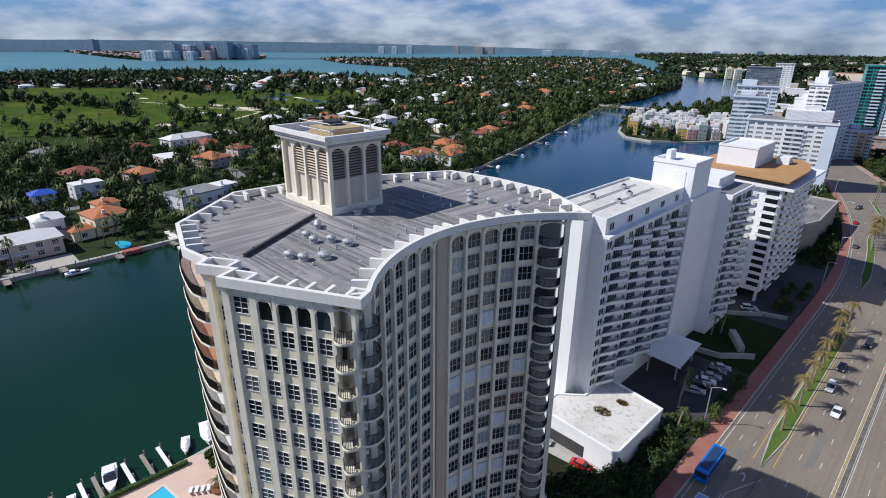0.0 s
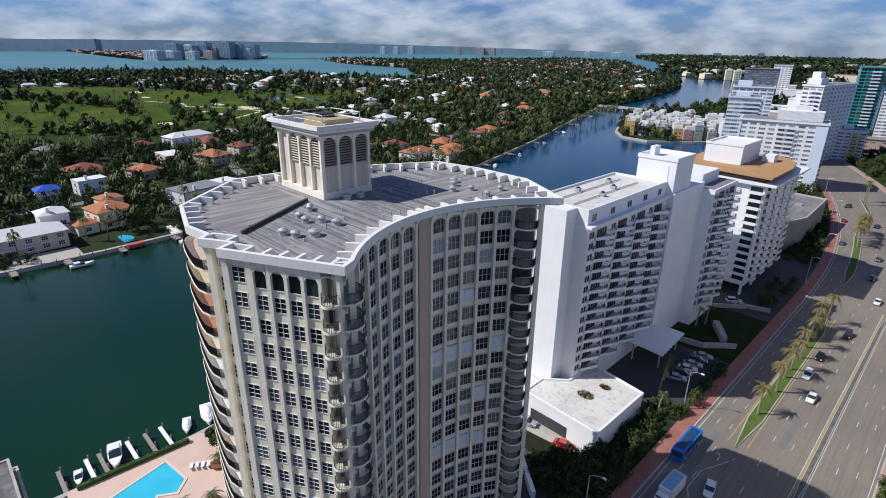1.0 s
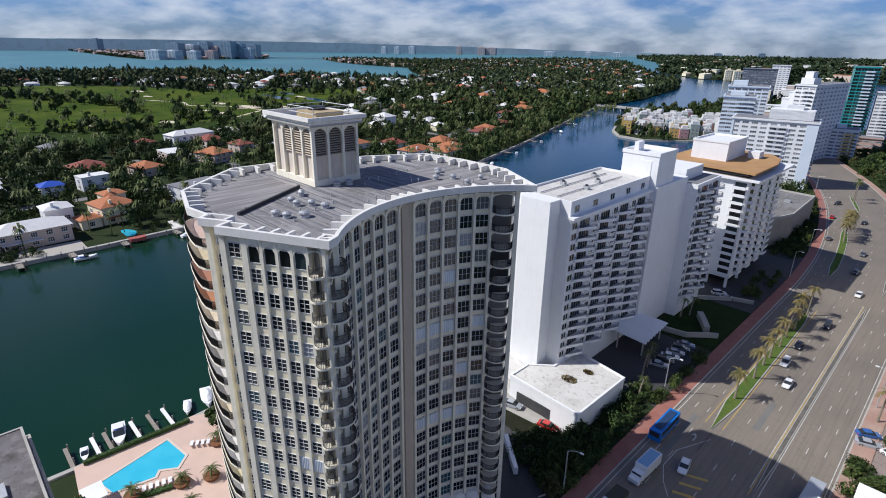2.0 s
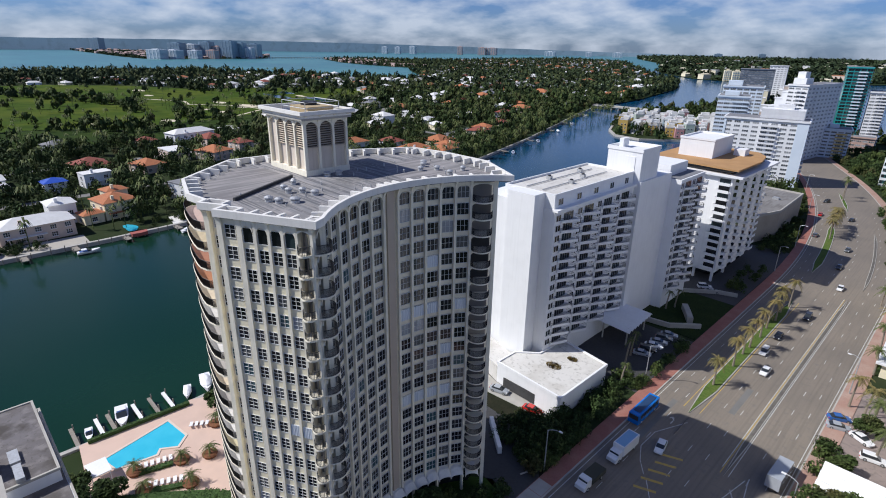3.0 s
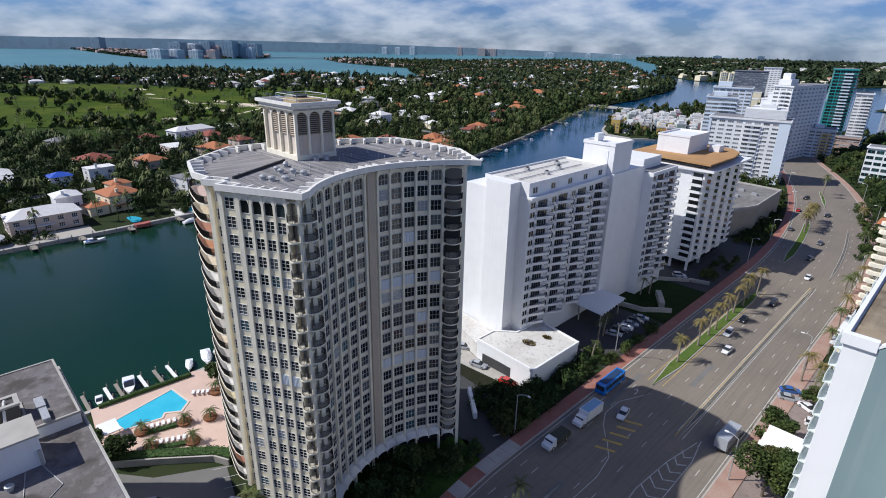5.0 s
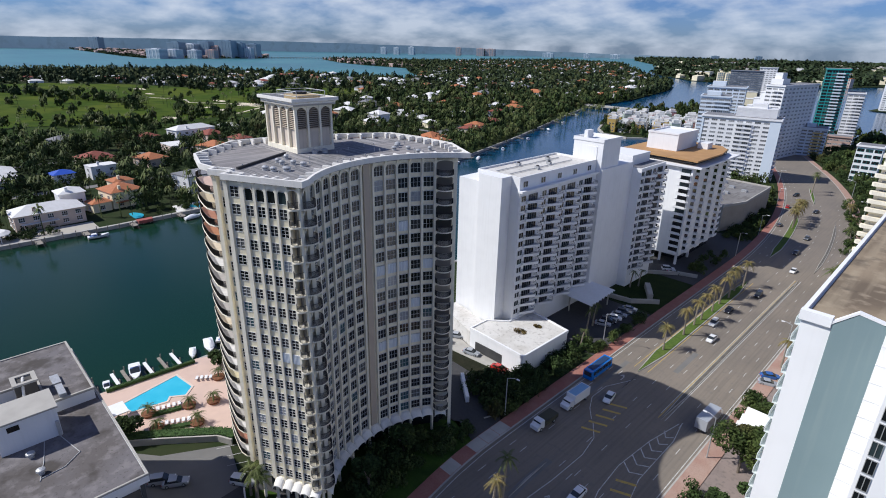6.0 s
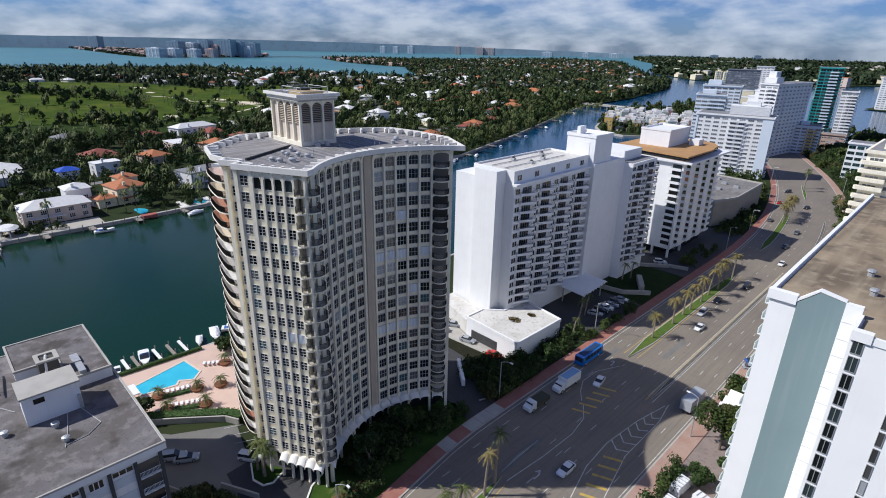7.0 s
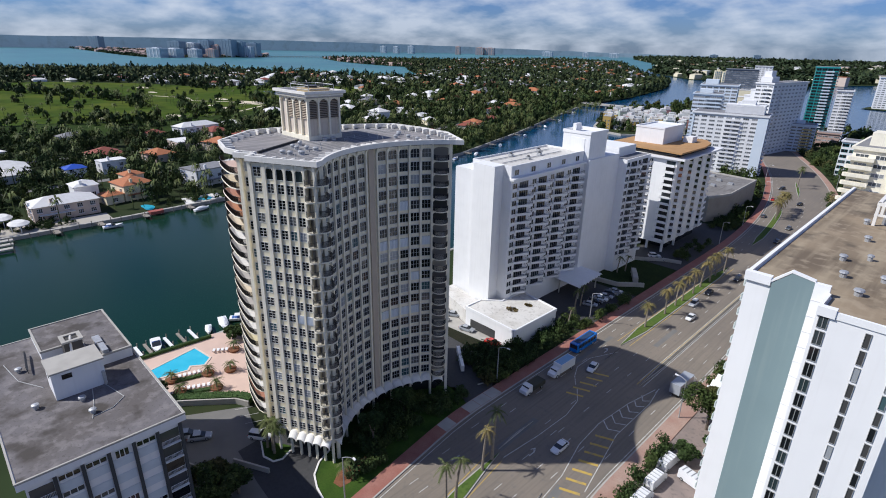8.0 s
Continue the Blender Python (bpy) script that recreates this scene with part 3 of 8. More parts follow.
tower = thing("apartment_tower", "tall white curved apartment tower with arched tops and black-railed balconies", "apartment tower", at=(-46, 36, 0))
WALL = [(-57.0, 20.4), (-47.4, 18.6), (-45.5, 16.2), (-42.4, 18.0), s_point(0.2, 0.14), s_point(10.2, 0.14), s_point(10.2, 1.0), s_point(11.7, 1.0), arc(227.0, R0 + 2.0), arc(221.3, R0 + 2.0)] + [arc(221.2 - (221.2 - 145.9) * i / 18, R0 + 1.1) for i in range(19)] + [arc(145.8, R0 + 2.3), arc(138.0, R0 + 2.3), (-33.2, 53.6), (-39.0, 56.9), (-47.6, 57.2), (-54.6, 56.0), (-59.0, 47.9), (-63.7, 34.8), (-64.1, 28.4)]
bm = bmesh.new()
prism(bm, WALL, 5.3, 57.0, 0)
part("wall", bm, SPANDREL, tower)
bm = bmesh.new()
BASE = [(-56.0, 22.2), (-47.2, 20.6), (-42.4, 20.2), s_point(0.6, 2.0), s_point(8.3, 2.0)] + [arc(215 - 73 * i / 14, R0 + 2.9) for i in range(15)] + [(-35.4, 54.6), (-39.5, 55.4), (-47.4, 55.7), (-53.8, 54.6), (-57.6, 47.4), (-62.2, 34.6), (-62.6, 28.9)]
prism(bm, BASE, -0.1, 5.3, 0)
part("ground_floor", bm, GLASS, tower, "dark glazed ground floor set back under the tower")
bm = bmesh.new()
ring(bm, ROOF, offset(ROOF, 0.4), 57.15, 58.0)
part("parapet", bm, WHITE, tower, "white painted overhanging parapet")
bm = bmesh.new()
prism(bm, offset(ROOF, 0.3), 56.98, 57.1, 0)
part("roof", bm, ROOFBOARD, tower, "weathered grey banded roof surface")

# piers with a flared head
def pier_mesh(half, foot=5.2, out=0.62):
    bm = bmesh.new()
    side_prism(bm, [(-0.1, foot), (-0.1, 55.6), (-0.1 - 0.06 * out, 56.15), (-0.1 - 0.26 * out, 56.6), (-0.1 - 0.58 * out, 56.95), (-0.1 - out, 57.16), (0.5, 57.16), (0.5, foot)], -half, half)
    return mesh_of("pier", bm, OFFWHITE)


PIER, WIDE_PIER = pier_mesh(0.17), pier_mesh(0.34)
S_PIER, S_WIDE = pier_mesh(0.17, out=0.26), pier_mesh(0.34, out=0.26)
S_PIERS = [(0.45, 1), (3.05, 1), (5.05, 0), (6.8, 0), (8.5, 0), (10.25, 0), (12.05, 0)]
for x, wide in S_PIERS:
    placed("pier", S_WIDE if wide else S_PIER, s_wall(x), tower)
E_STEP = 6.2
E_PIERS = [145.9 + E_STEP * i for i in range(6)] + [183.6 + E_STEP * i for i in range(7)]
for a in E_PIERS:
    placed("pier", PIER, arc_wall(a), tower)
SEG2 = on_wall(-45.2, 15.85, 0.866, 0.5)
for x in (0.35, 3.0):
    placed("pier", WIDE_PIER if x < 1 else PIER, SEG2 @ pose(x, 0, 0), tower)
COLUMN = pier_mesh(0.3, 0.0)
placed("corner_column", COLUMN, on_wall(-31.1, 22.6, 0.97, -0.25), tower)
placed("corner_column", COLUMN, arc_wall(136.3), tower)
bm = bmesh.new()
side_prism(bm, [(0.05, 5.2), (0.05, 56.86), (0.5, 56.86), (0.5, 5.2)], -0.62, 0.62)
placed("pilaster", mesh_of("pilaster", bm, TANPANEL), arc_wall(180.2), tower, "broad tan stucco pilaster")

# arched heads under the roof
def arch_mesh(w, spring, crown, top, mat=OFFWHITE, y0=-0.1, y1=0.3):
    bm = bmesh.new()
    arch_plate(bm, w, spring, crown, top, y0, y1)
    return mesh_of("arch", bm, mat)


HEAD_S, HEAD_E = arch_mesh(1.42, 55.6, 56.45, 57.0), arch_mesh(1.98, 55.6, 56.55, 57.0)
for x in (4.05, 5.92, 7.65, 9.38):
    placed("arch", HEAD_S, s_wall(x), tower)
E_BAYS = [145.9 + E_STEP * (i + 0.5) for i in range(5)]
W_BAYS = [183.6 + E_STEP * (i + 0.5) for i in range(6)]
for a in E_BAYS + W_BAYS:
    placed("arch", HEAD_E, arc_wall(a), tower)

# windows, storey by storey
def levels(n=FLOORS):
    return [FLOOR_TOP - STOREY * k for k in range(n)]


def glazed(w, h, cols, rows, mats, bar=0.05, sill=False):
    """A window's frame and sill, and the pane that goes under it."""
    frame_mesh = window_mesh("window", w, h, cols, rows, [mats[0], mats[1], mats[2]], sill, bar, glass=False)
    bm = bmesh.new()
    box(bm, -w / 2, -0.01, 0, w / 2, 0.02, h)
    return frame_mesh, mesh_of("pane", bm, mats[1])


def put_window(pair, m, parent):
    w = placed("window", pair[0], m, parent)
    g = new("pane", pair[1])
    g.parent = w


WINWHITE = material("white_window_frame", (0.66, 0.66, 0.64), 0.5)
WIN_S = glazed(1.28, 1.6, 2, 3, [WINWHITE, TOWERPANE, OFFWHITE], bar=0.022)
WIN_S_TOP = glazed(1.34, 1.8, 1, 1, [WINWHITE, DARKPANE, OFFWHITE])
WIN_S_WIDE = glazed(1.46, 1.6, 2, 3, [WINWHITE, TOWERPANE, OFFWHITE], bar=0.022)
WIN_E = glazed(1.84, 1.82, 3, 2, [WINWHITE, TOWERPANE, OFFWHITE], bar=0.02)
WIN_E_TOP = glazed(1.84, 1.75, 3, 2, [WINWHITE, TOWERPANE, OFFWHITE], bar=0.02)
bm = bmesh.new()
box(bm, -0.72, -0.004, 0, 0.72, 0.02, 1.0)
CREAMBAND = mesh_of("spandrel_panel", bm, CREAM)
for k, z in enumerate(levels()):
    for x in (4.05, 5.92, 7.65, 9.38):
        put_window(WIN_S_TOP if k == 0 else WIN_S, s_wall(x, 0.13, z + (0.3 if k == 0 else 0.62)), tower)
        placed("spandrel_panel", CREAMBAND, s_wall(x, 0.13, z - 0.4), tower)
    put_window(WIN_S_WIDE, s_wall(1.75, 0.13, z + 0.62), tower)
    placed("spandrel_panel", CREAMBAND, s_wall(1.75, 0.13, z - 0.4), tower)
    put_window(WIN_S_WIDE, SEG2 @ pose(1.75, 0.33, z + 0.62), tower)
    for a in E_BAYS + W_BAYS:
        put_window(WIN_E_TOP if k == 0 else WIN_E, arc_wall(a, R0 + 1.03, z + 0.42), tower)

# storm shutters closed over a few windows
SHUTTER = material("white_storm_shutter", (0.66, 0.70, 0.74), 0.5, spots=(((9, 9, 0.3), 0.45, 0.6, (0.55, 0.59, 0.63), 0.6),))
bm = bmesh.new()
fold = [(-0.93 + i * 0.0775, -0.13 if i % 4 in (1, 2) else -0.085) for i in range(25)]
prism(bm, fold + [(0.93, -0.05), (-0.93, -0.05)], 0.0, 1.76)
SHUT_E = mesh_of("storm_shutter", bm, SHUTTER)
for k, bays in ((7, (4, 3, 2, 0)), (13, (4, 3, 2, 1)), (4, (2,)), (10, (1,))):
    for b in bays:
        placed("storm_shutter", SHUT_E, arc_wall(E_BAYS[b], R0 + 1.03, levels()[k] + 0.38), tower)
for x in (7.65, 9.38):
    placed("storm_shutter", SHUT_E, s_wall(x, 0.13, levels()[10] + 0.6) @ Matrix.Diagonal((0.72, 1, 0.9, 1)), tower)

# balconies: a rounded slab, a black railing and an arch under the slab above
def edge_curve(w, bulge, n=10):
    return [(-w / 2 + w * i / n, -0.12 - bulge * math.sin(math.pi * i / n) ** 0.55) for i in range(n + 1)]


def railing(bm, pts, z=0.0, high=1.0, gap=0.2, thick=0.022):
    for (x0, y0), (x1, y1) in zip(pts, pts[1:]):
        for zz, r in ((z + high, 0.035), (z + 0.12, 0.022)):
            rod(bm, (x0, y0, zz), (x1, y1, zz), r, 4)
        d = math.hypot(x1 - x0, y1 - y0)
        k = max(1, round(d / gap))
        for i in range(k):
            f = i / k
            x, y = x0 + (x1 - x0) * f, y0 + (y1 - y0) * f
            rod(bm, (x, y, z), (x, y, z + high), thick, 3)


BALCBACK = pane_material("balcony_back", ((0, (0.05, 0.048, 0.046)), (0.3, (0.14, 0.13, 0.12)), (0.6, (0.24, 0.22, 0.20)), (0.85, (0.38, 0.34, 0.28))), 0.3)


def balcony_meshes(w, bulge, depth, dense):
    pts = edge_curve(w, bulge)
    bm = bmesh.new()
    prism(bm, pts + [(w / 2, depth), (-w / 2, depth)], -0.2, 0.0)
    slab = mesh_of("balcony", bm, OFFWHITE)
    bm = bmesh.new()
    railing(bm, [(x * 0.97, y + 0.07) for x, y in pts], 0.0, 1.0, 0.10 if dense else 0.15, 0.03)
    rail = mesh_of("railing", bm, IRON)
    bm = bmesh.new()
    arch_plate(bm, w, -STOREY + 1.7, -STOREY + 2.3, -0.19, -0.12, 0.1)
    arch = mesh_of("arch", bm, OFFWHITE)
    bm = bmesh.new()
    box(bm, -w / 2 + 0.06, depth - 0.08, 0.0, w / 2 - 0.06, depth - 0.02, 2.2)
    return slab, rail, arch, mesh_of("balcony_door", bm, BALCBACK)


B_SMALL, B_CORNER, B_END = balcony_meshes(1.65, 0.75, 1.0, False), balcony_meshes(2.9, 1.25, 1.2, True), balcony_meshes(3.1, 1.35, 1.5, True)
SPOTS = ((B_SMALL, s_wall(11.15)), (B_CORNER, arc_wall(224.9)), (B_END, arc_wall(141.2)))
for k, z in enumerate(levels()):
    for (slab, rail, arch, door), m in SPOTS:
        at = m @ pose(0, 0, z)
        b = placed("balcony", slab, at, tower)
        for kind, me in (("railing", rail), ("arch", arch), ("balcony_door", door)):
            ob = new(kind, me)
            ob.parent = b
        if k == 0:
            placed("arch", arch, m @ pose(0, 0, z + STOREY + 0.2), tower)

# balconies with angled ends on the canal side, each floored in its own colour
TILES = [material("tile_" + n, c, 0.6, spots=((1.2, 0.4, 0.75, tuple(v * 0.75 for v in c), 0.5),)) for n, c in (("blush", (0.62, 0.46, 0.40)), ("sand", (0.60, 0.51, 0.36)), ("clay", (0.42, 0.20, 0.13)), ("orange", (0.46, 0.21, 0.11)), ("cream", (0.70, 0.60, 0.46)), ("white", (0.72, 0.70, 0.68)), ("grey", (0.45, 0.42, 0.40)), ("straw", (0.64, 0.57, 0.38)))]
ORDER = [0, 1, 2, 3, 4, 5, 6, 5, 6, 4, 6, 5, 5, 7, 5, 5, 6, 5, 2, 5]
WB = [(-45.6, 16.3), (-46.6, 18.9), (-56.6, 20.9), (-57.65, 18.8), (-57.5, 18.3), (-57.1, 17.85), (-56.2, 17.4), (-55.0, 16.95), (-53.4, 16.5), (-51.4, 16.05), (-49.4, 15.65), (-47.8, 15.45), (-46.4, 15.7)]
bm = bmesh.new()
prism(bm, WB, -0.2, 0.0)
W_SLAB = mesh_of("balcony", bm, OFFWHITE)
bm = bmesh.new()
railing(bm, [(p[0] + 0.05, p[1] + 0.08) for p in WB[3:] + WB[:1]], 0.0, 1.05, 0.11, 0.036)
W_RAIL = mesh_of("railing", bm, IRON)
W_TILES = []
for t in TILES:
    bm = bmesh.new()
    prism(bm, offset(WB, 0.22), -0.01, 0.012)
    W_TILES.append(mesh_of("tiled_floor", bm, t))
bm = bmesh.new()
for i in range(3):
    box(bm, 0.3 + i * 3.0, -0.05, 0.05, 3.1 + i * 3.0, 0.05, 2.15)
W_DOOR = mesh_of("balcony_door", bm, DARKPANE)
for k, z in enumerate(levels()):
    b = placed("balcony", W_SLAB, pose(0, 0, z), tower)
    for kind, me, m in (("railing", W_RAIL, Matrix.Identity(4)), ("tiled_floor", W_TILES[ORDER[k]], Matrix.Identity(4)), ("balcony_door", W_DOOR, on_wall(-57.0, 20.36, 0.983, -0.184))):
        ob = new(kind, me)
        ob.parent = b
        ob.matrix_basis = m

# scalloped white hoods over the ground floor
def hood_mesh(w, out=1.2, n=8):
    bm = bmesh.new()
    rows = []
    for y, drop, k in ((0.5, 0.0, 1.0), (-0.3, -0.2, 1.0), (-out * 0.6, -0.7, 1.02), (-out, -1.25, 1.06)):
        rows.append([[bm.verts.new((-w / 2 * k * math.cos(math.pi * i / n) * s, y, 5.05 + drop * 0.8 + (0.8 * s + (s - 1)) * math.sin(math.pi * i / n) ** 0.8)) for i in range(n + 1)] for s in (1.0, 0.93)])
    for a, b in zip(rows, rows[1:]):
        for i in range(n):
            bm.faces.new((a[0][i], b[0][i], b[0][i + 1], a[0][i + 1]))
            bm.faces.new((a[1][i + 1], b[1][i + 1], b[1][i], a[1][i]))
    for i in range(n):
        bm.faces.new((rows[-1][0][i + 1], rows[-1][0][i], rows[-1][1][i], rows[-1][1][i + 1]))
    return mesh_of("entrance_hood", bm, WHITE)


HOOD_E, HOOD_S = hood_mesh(2.25), hood_mesh(1.75)
for a in E_BAYS + W_BAYS + [180.2, 141.5, 224.5]:
    placed("entrance_hood", HOOD_E, arc_wall(a), tower)
for x in (4.05, 5.92, 7.65, 9.38, 11.15):
    placed("entrance_hood", HOOD_S, s_wall(x), tower)
bm = bmesh.new()
ring(bm, offset(WALL, -0.1), offset(WALL, 0.4), 5.3, 5.75)
part("base_band", bm, OFFWHITE, tower)
for p in [arc(a, R0 + 0.9) for a in E_PIERS[::2]] + [s_point(x, 0.2) for x, w in S_PIERS]:
    bm = bmesh.new()
    box(bm, p[0] - 0.2, p[1] - 0.2, -0.1, p[0] + 0.2, p[1] + 0.2, 5.35)
    part("column", bm, OFFWHITE, tower)

# fins behind the parapet
bm = bmesh.new()
side_prism(bm, [(0.46, 57.05), (0.46, 57.97), (0.7, 57.98), (1.9, 57.92), (1.9, 57.05)], -0.17, 0.17)
FIN = mesh_of("roof_fin", bm, WHITE)
for x in (0.25, 2.6, 4.6, 6.35, 8.05, 9.75, 11.5):
    placed("roof_fin", FIN, s_wall(x, -0.40), tower)
for a in E_PIERS + [227.5, 138.0, 132.0, 176.9 + 3.4]:
    placed("roof_fin", FIN, arc_wall(a, R0), tower)
SEG3 = on_wall(-57.3, 18.0, 7.9, -2.3)
for x in (0.9, 3.2, 5.5, 7.4):
    placed("roof_fin", FIN, SEG3 @ pose(x, 0, 0), tower)
for x in (0.2, 2.9):
    placed("roof_fin", FIN, SEG2 @ pose(x, -0.75, 0), tower)
BACK = ROOF[29:] + ROOF[:1]
for p, q in zip(BACK, BACK[1:]):
    d = math.hypot(q[0] - p[0], q[1] - p[1])
    for i in range(max(1, int(d / 2.3))):
        f = (i + 0.5) / max(1, int(d / 2.3))
        placed("roof_fin", FIN, on_wall(p[0] + (q[0] - p[0]) * f, p[1] + (q[1] - p[1]) * f, q[0] - p[0], q[1] - p[1]), tower)
for m, x0, x1 in ((s_wall(0, -0.40), 0.25, 2.6), (s_wall(0, -0.40), 11.2, 12.7), (SEG2 @ pose(0, -0.75, 0), 0.2, 2.9)):
    bm = bmesh.new()
    box(bm, x0, 1.7, 57.05, x1, 1.98, 57.94, 0, m)
    part("parapet_box", bm, WHITE, tower)

# the plant room on the roof
plant = [(-61.0, 33.0), (-50.8, 33.0), (-50.8, 40.2), (-61.0, 40.2)]
bm = bmesh.new()
prism(bm, offset(plant, 0.35), 57.0, 65.0)
room = part("plant_room", bm, material("pinkish_beige_stucco", (0.66, 0.58, 0.48), 0.8, spots=((0.5, 0.4, 0.7, (0.56, 0.48, 0.4), 0.6), ((3, 3, 0.2), 0.5, 0.7, (0.45, 0.38, 0.3), 0.4))), tower, "cream plant room with arched louvres and flared white rim")
bm = bmesh.new()
ring(bm, offset(plant, -0.12), offset(plant, 0.5), 57.0, 57.9)
part("plinth", bm, OFFWHITE, room)
bm = bmesh.new()
rim = [offset(plant, d) for d in (0.02, -0.10, -0.36, -0.9, -0.95, -0.95, -0.55, -0.55)]
zs = (64.7, 65.15, 65.5, 65.72, 65.76, 66.25, 66.25, 65.3)
rows = [[bm.verts.new((x, y, z)) for x, y in pts] for pts, z in zip(rim, zs)]
for a, b in zip(rows, rows[1:]):
    for i in range(4):
        bm.faces.new((a[i], a[(i + 1) % 4], b[(i + 1) % 4], b[i]))
part("rim", bm, WHITE, room)
bm = bmesh.new()
prism(bm, offset(plant, -0.53), 65.0, 65.3)
part("deck", bm, CONCRETE, room)


def room_side(p, q, n, blank=0):
    m0 = on_wall(*p, q[0] - p[0], q[1] - p[1])
    w = math.hypot(q[0] - p[0], q[1] - p[1])
    step = w / n
    bm = bmesh.new()
    side_prism(bm, [(-0.1, 57.9), (-0.1, 64.3), (-0.16, 64.8), (-0.34, 65.25), (-0.75, 65.6), (0.4, 65.6), (0.4, 57.9)], -0.17, 0.17)
    post = mesh_of("pier", bm, OFFWHITE)
    bm = bmesh.new()
    arch_plate(bm, step - 0.34, 63.7, 64.7, 65.2, -0.06, 0.35)
    head = mesh_of("arch", bm, OFFWHITE)
    bm = bmesh.new()
    for i in range(11):
        side_prism(bm, [(0.02, 61.15 + i * 0.32), (0.05, 61.12 + i * 0.32), (0.26, 61.2 + i * 0.32), (0.23, 61.24 + i * 0.32)], -step / 2 + 0.2, step / 2 - 0.2)
    louvre = mesh_of("louvre", bm, TANPANEL)
    bm = bmesh.new()
    box(bm, -step / 2 + 0.2, 0.33, 61.1, step / 2 - 0.2, 0.345, 64.75)
    dark = mesh_of("louvre_opening", bm, material("shadowed_opening", (0.10, 0.08, 0.06), 0.9))
    for i in range(n + 1):
        ob = new("pier", post)
        ob.parent = room
        ob.matrix_basis = m0 @ pose(min(max(i * step, 0.12), w - 0.12), 0, 0)
    for i in range(n):
        for kind, me in (("arch", head),) + ((("louvre", louvre), ("louvre_opening", dark)) if i >= blank else ()):
            ob = new(kind, me)
            ob.parent = room
            ob.matrix_basis = m0 @ pose((i + 0.5) * step, 0, 0)


room_side(plant[0], plant[1], 4, 1)
room_side(plant[1], plant[2], 3)

# ---- the white hotel ----
def wall_box(parent, name, r, mat, label=""):
    bm = bmesh.new()
    box(bm, *r)
    return part(name, bm, mat, parent, label)


ROOFWHITE = material("white_roof", (0.62, 0.60, 0.56), 0.85, spots=((0.25, 0.45, 0.7, (0.45, 0.42, 0.37), 0.6), (1.2, 0.55, 0.75, (0.22, 0.2, 0.17), 0.6)))
COOLWHITE = material("cool_white_paint", (0.80, 0.80, 0.80), 0.6, spots=((0.3, 0.45, 0.8, (0.70, 0.70, 0.70), 0.5), ((2, 2, 0.1), 0.5, 0.8, (0.66, 0.66, 0.65), 0.4)))
hotel = thing("hotel", "tall white hotel slab with rows of small angled balconies", "hotel", at=(-53, 118, 0))
wall_box(hotel, "wall", (-62, 91, -0.1, -46.4, 128, 41.4), COOLWHITE)
wall_box(hotel, "end_wall", (-66, 89.5, -0.1, -57.2, 118, 42.0), COOLWHITE)
wall_box(hotel, "end_pier", (-57.2, 87.4, -0.1, -49.6, 91.2, 44.7), COOLWHITE)
wall_box(hotel, "top_storey", (-61, 91.2, 41.4, -46.9, 127, 44.2), COOLWHITE)
wall_box(hotel, "roof", (-60.7, 91.4, 44.2, -47.2, 126.9, 44.26), ROOFWHITE, "stained white flat roof")
bm = bmesh.new()
ring(bm, [(-61, 91.2), (-46.9, 91.2), (-46.9, 127), (-61, 127)], [(-60.7, 91.5), (-47.2, 91.5), (-47.2, 126.8), (-60.7, 126.8)], 44.2, 44.75)
part("parapet", bm, COOLWHITE, hotel)
wall_box(hotel, "cornice", (-46.9, 90.6, 40.95, -45.5, 127, 41.45), COOLWHITE)
wall_box(hotel, "shear_wall", (-60, 127.05, -0.1, -44.6, 146, 42.0), COOLWHITE)
core = wall_box(hotel, "stair_core", (-55.0, 127.1, 42.0, -45.2, 137.2, 49.8), COOLWHITE)
bm = bmesh.new()
ring(bm, [(-55.2, 126.9), (-45.0, 126.9), (-45.0, 137.4), (-55.2, 137.4)], [(-54.8, 127.3), (-45.4, 127.3), (-45.4, 137.0), (-54.8, 137.0)], 49.7, 50.6)
box(bm, -53.6, 130, 49.8, -52.4, 133, 52.2)
box(bm, -50, 126.98, 44.5, -47, 127.1, 48.4)
part("core_parapet", bm, COOLWHITE, core)
wall_box(hotel, "north_wing", (-60, 146, -0.1, -41.5, 163, 40.2), COOLWHITE)
wall_box(hotel, "wing_roof", (-59.6, 146.3, 40.2, -42, 162.6, 40.26), ROOFGREY)
wall_box(hotel, "wing_penthouse", (-58, 148, 40.2, -46, 160, 43.4), COOLWHITE)
HWIN = window_mesh("window", 1.9, 1.55, 2, 1, [COOLWHITE, DARKPANE, COOLWHITE], sill=False, bar=0.04)
HDOOR = window_mesh("balcony_door", 3.9, 2.0, 4, 1, [ALU, DARKPANE, COOLWHITE], sill=False, bar=0.04)
bm = bmesh.new()
tri = [(-2.9, 0.0), (-2.9, -0.4), (1.5, -2.3), (2.9, -1.5), (2.9, 0.0)]
prism(bm, tri, -0.16, 0.0)
for (x0, y0), (x1, y1) in zip(tri[1:3], tri[2:4]):
    m = on_wall(x0, y0, x1 - x0, y1 - y0)
    d = math.hypot(x1 - x0, y1 - y0)
    box(bm, 0, 0, -0.16, d, 0.1, 0.55, 0, m)
HBAL = mesh_of("balcony", bm, COOLWHITE)
bm = bmesh.new()
railing(bm, [(-2.88, -0.1), (-2.85, -0.38), (1.48, -2.24), (2.85, -1.46), (2.85, -0.05)], 0.4, 0.65, 0.25)
HRAIL = mesh_of("railing", bm, IRON)


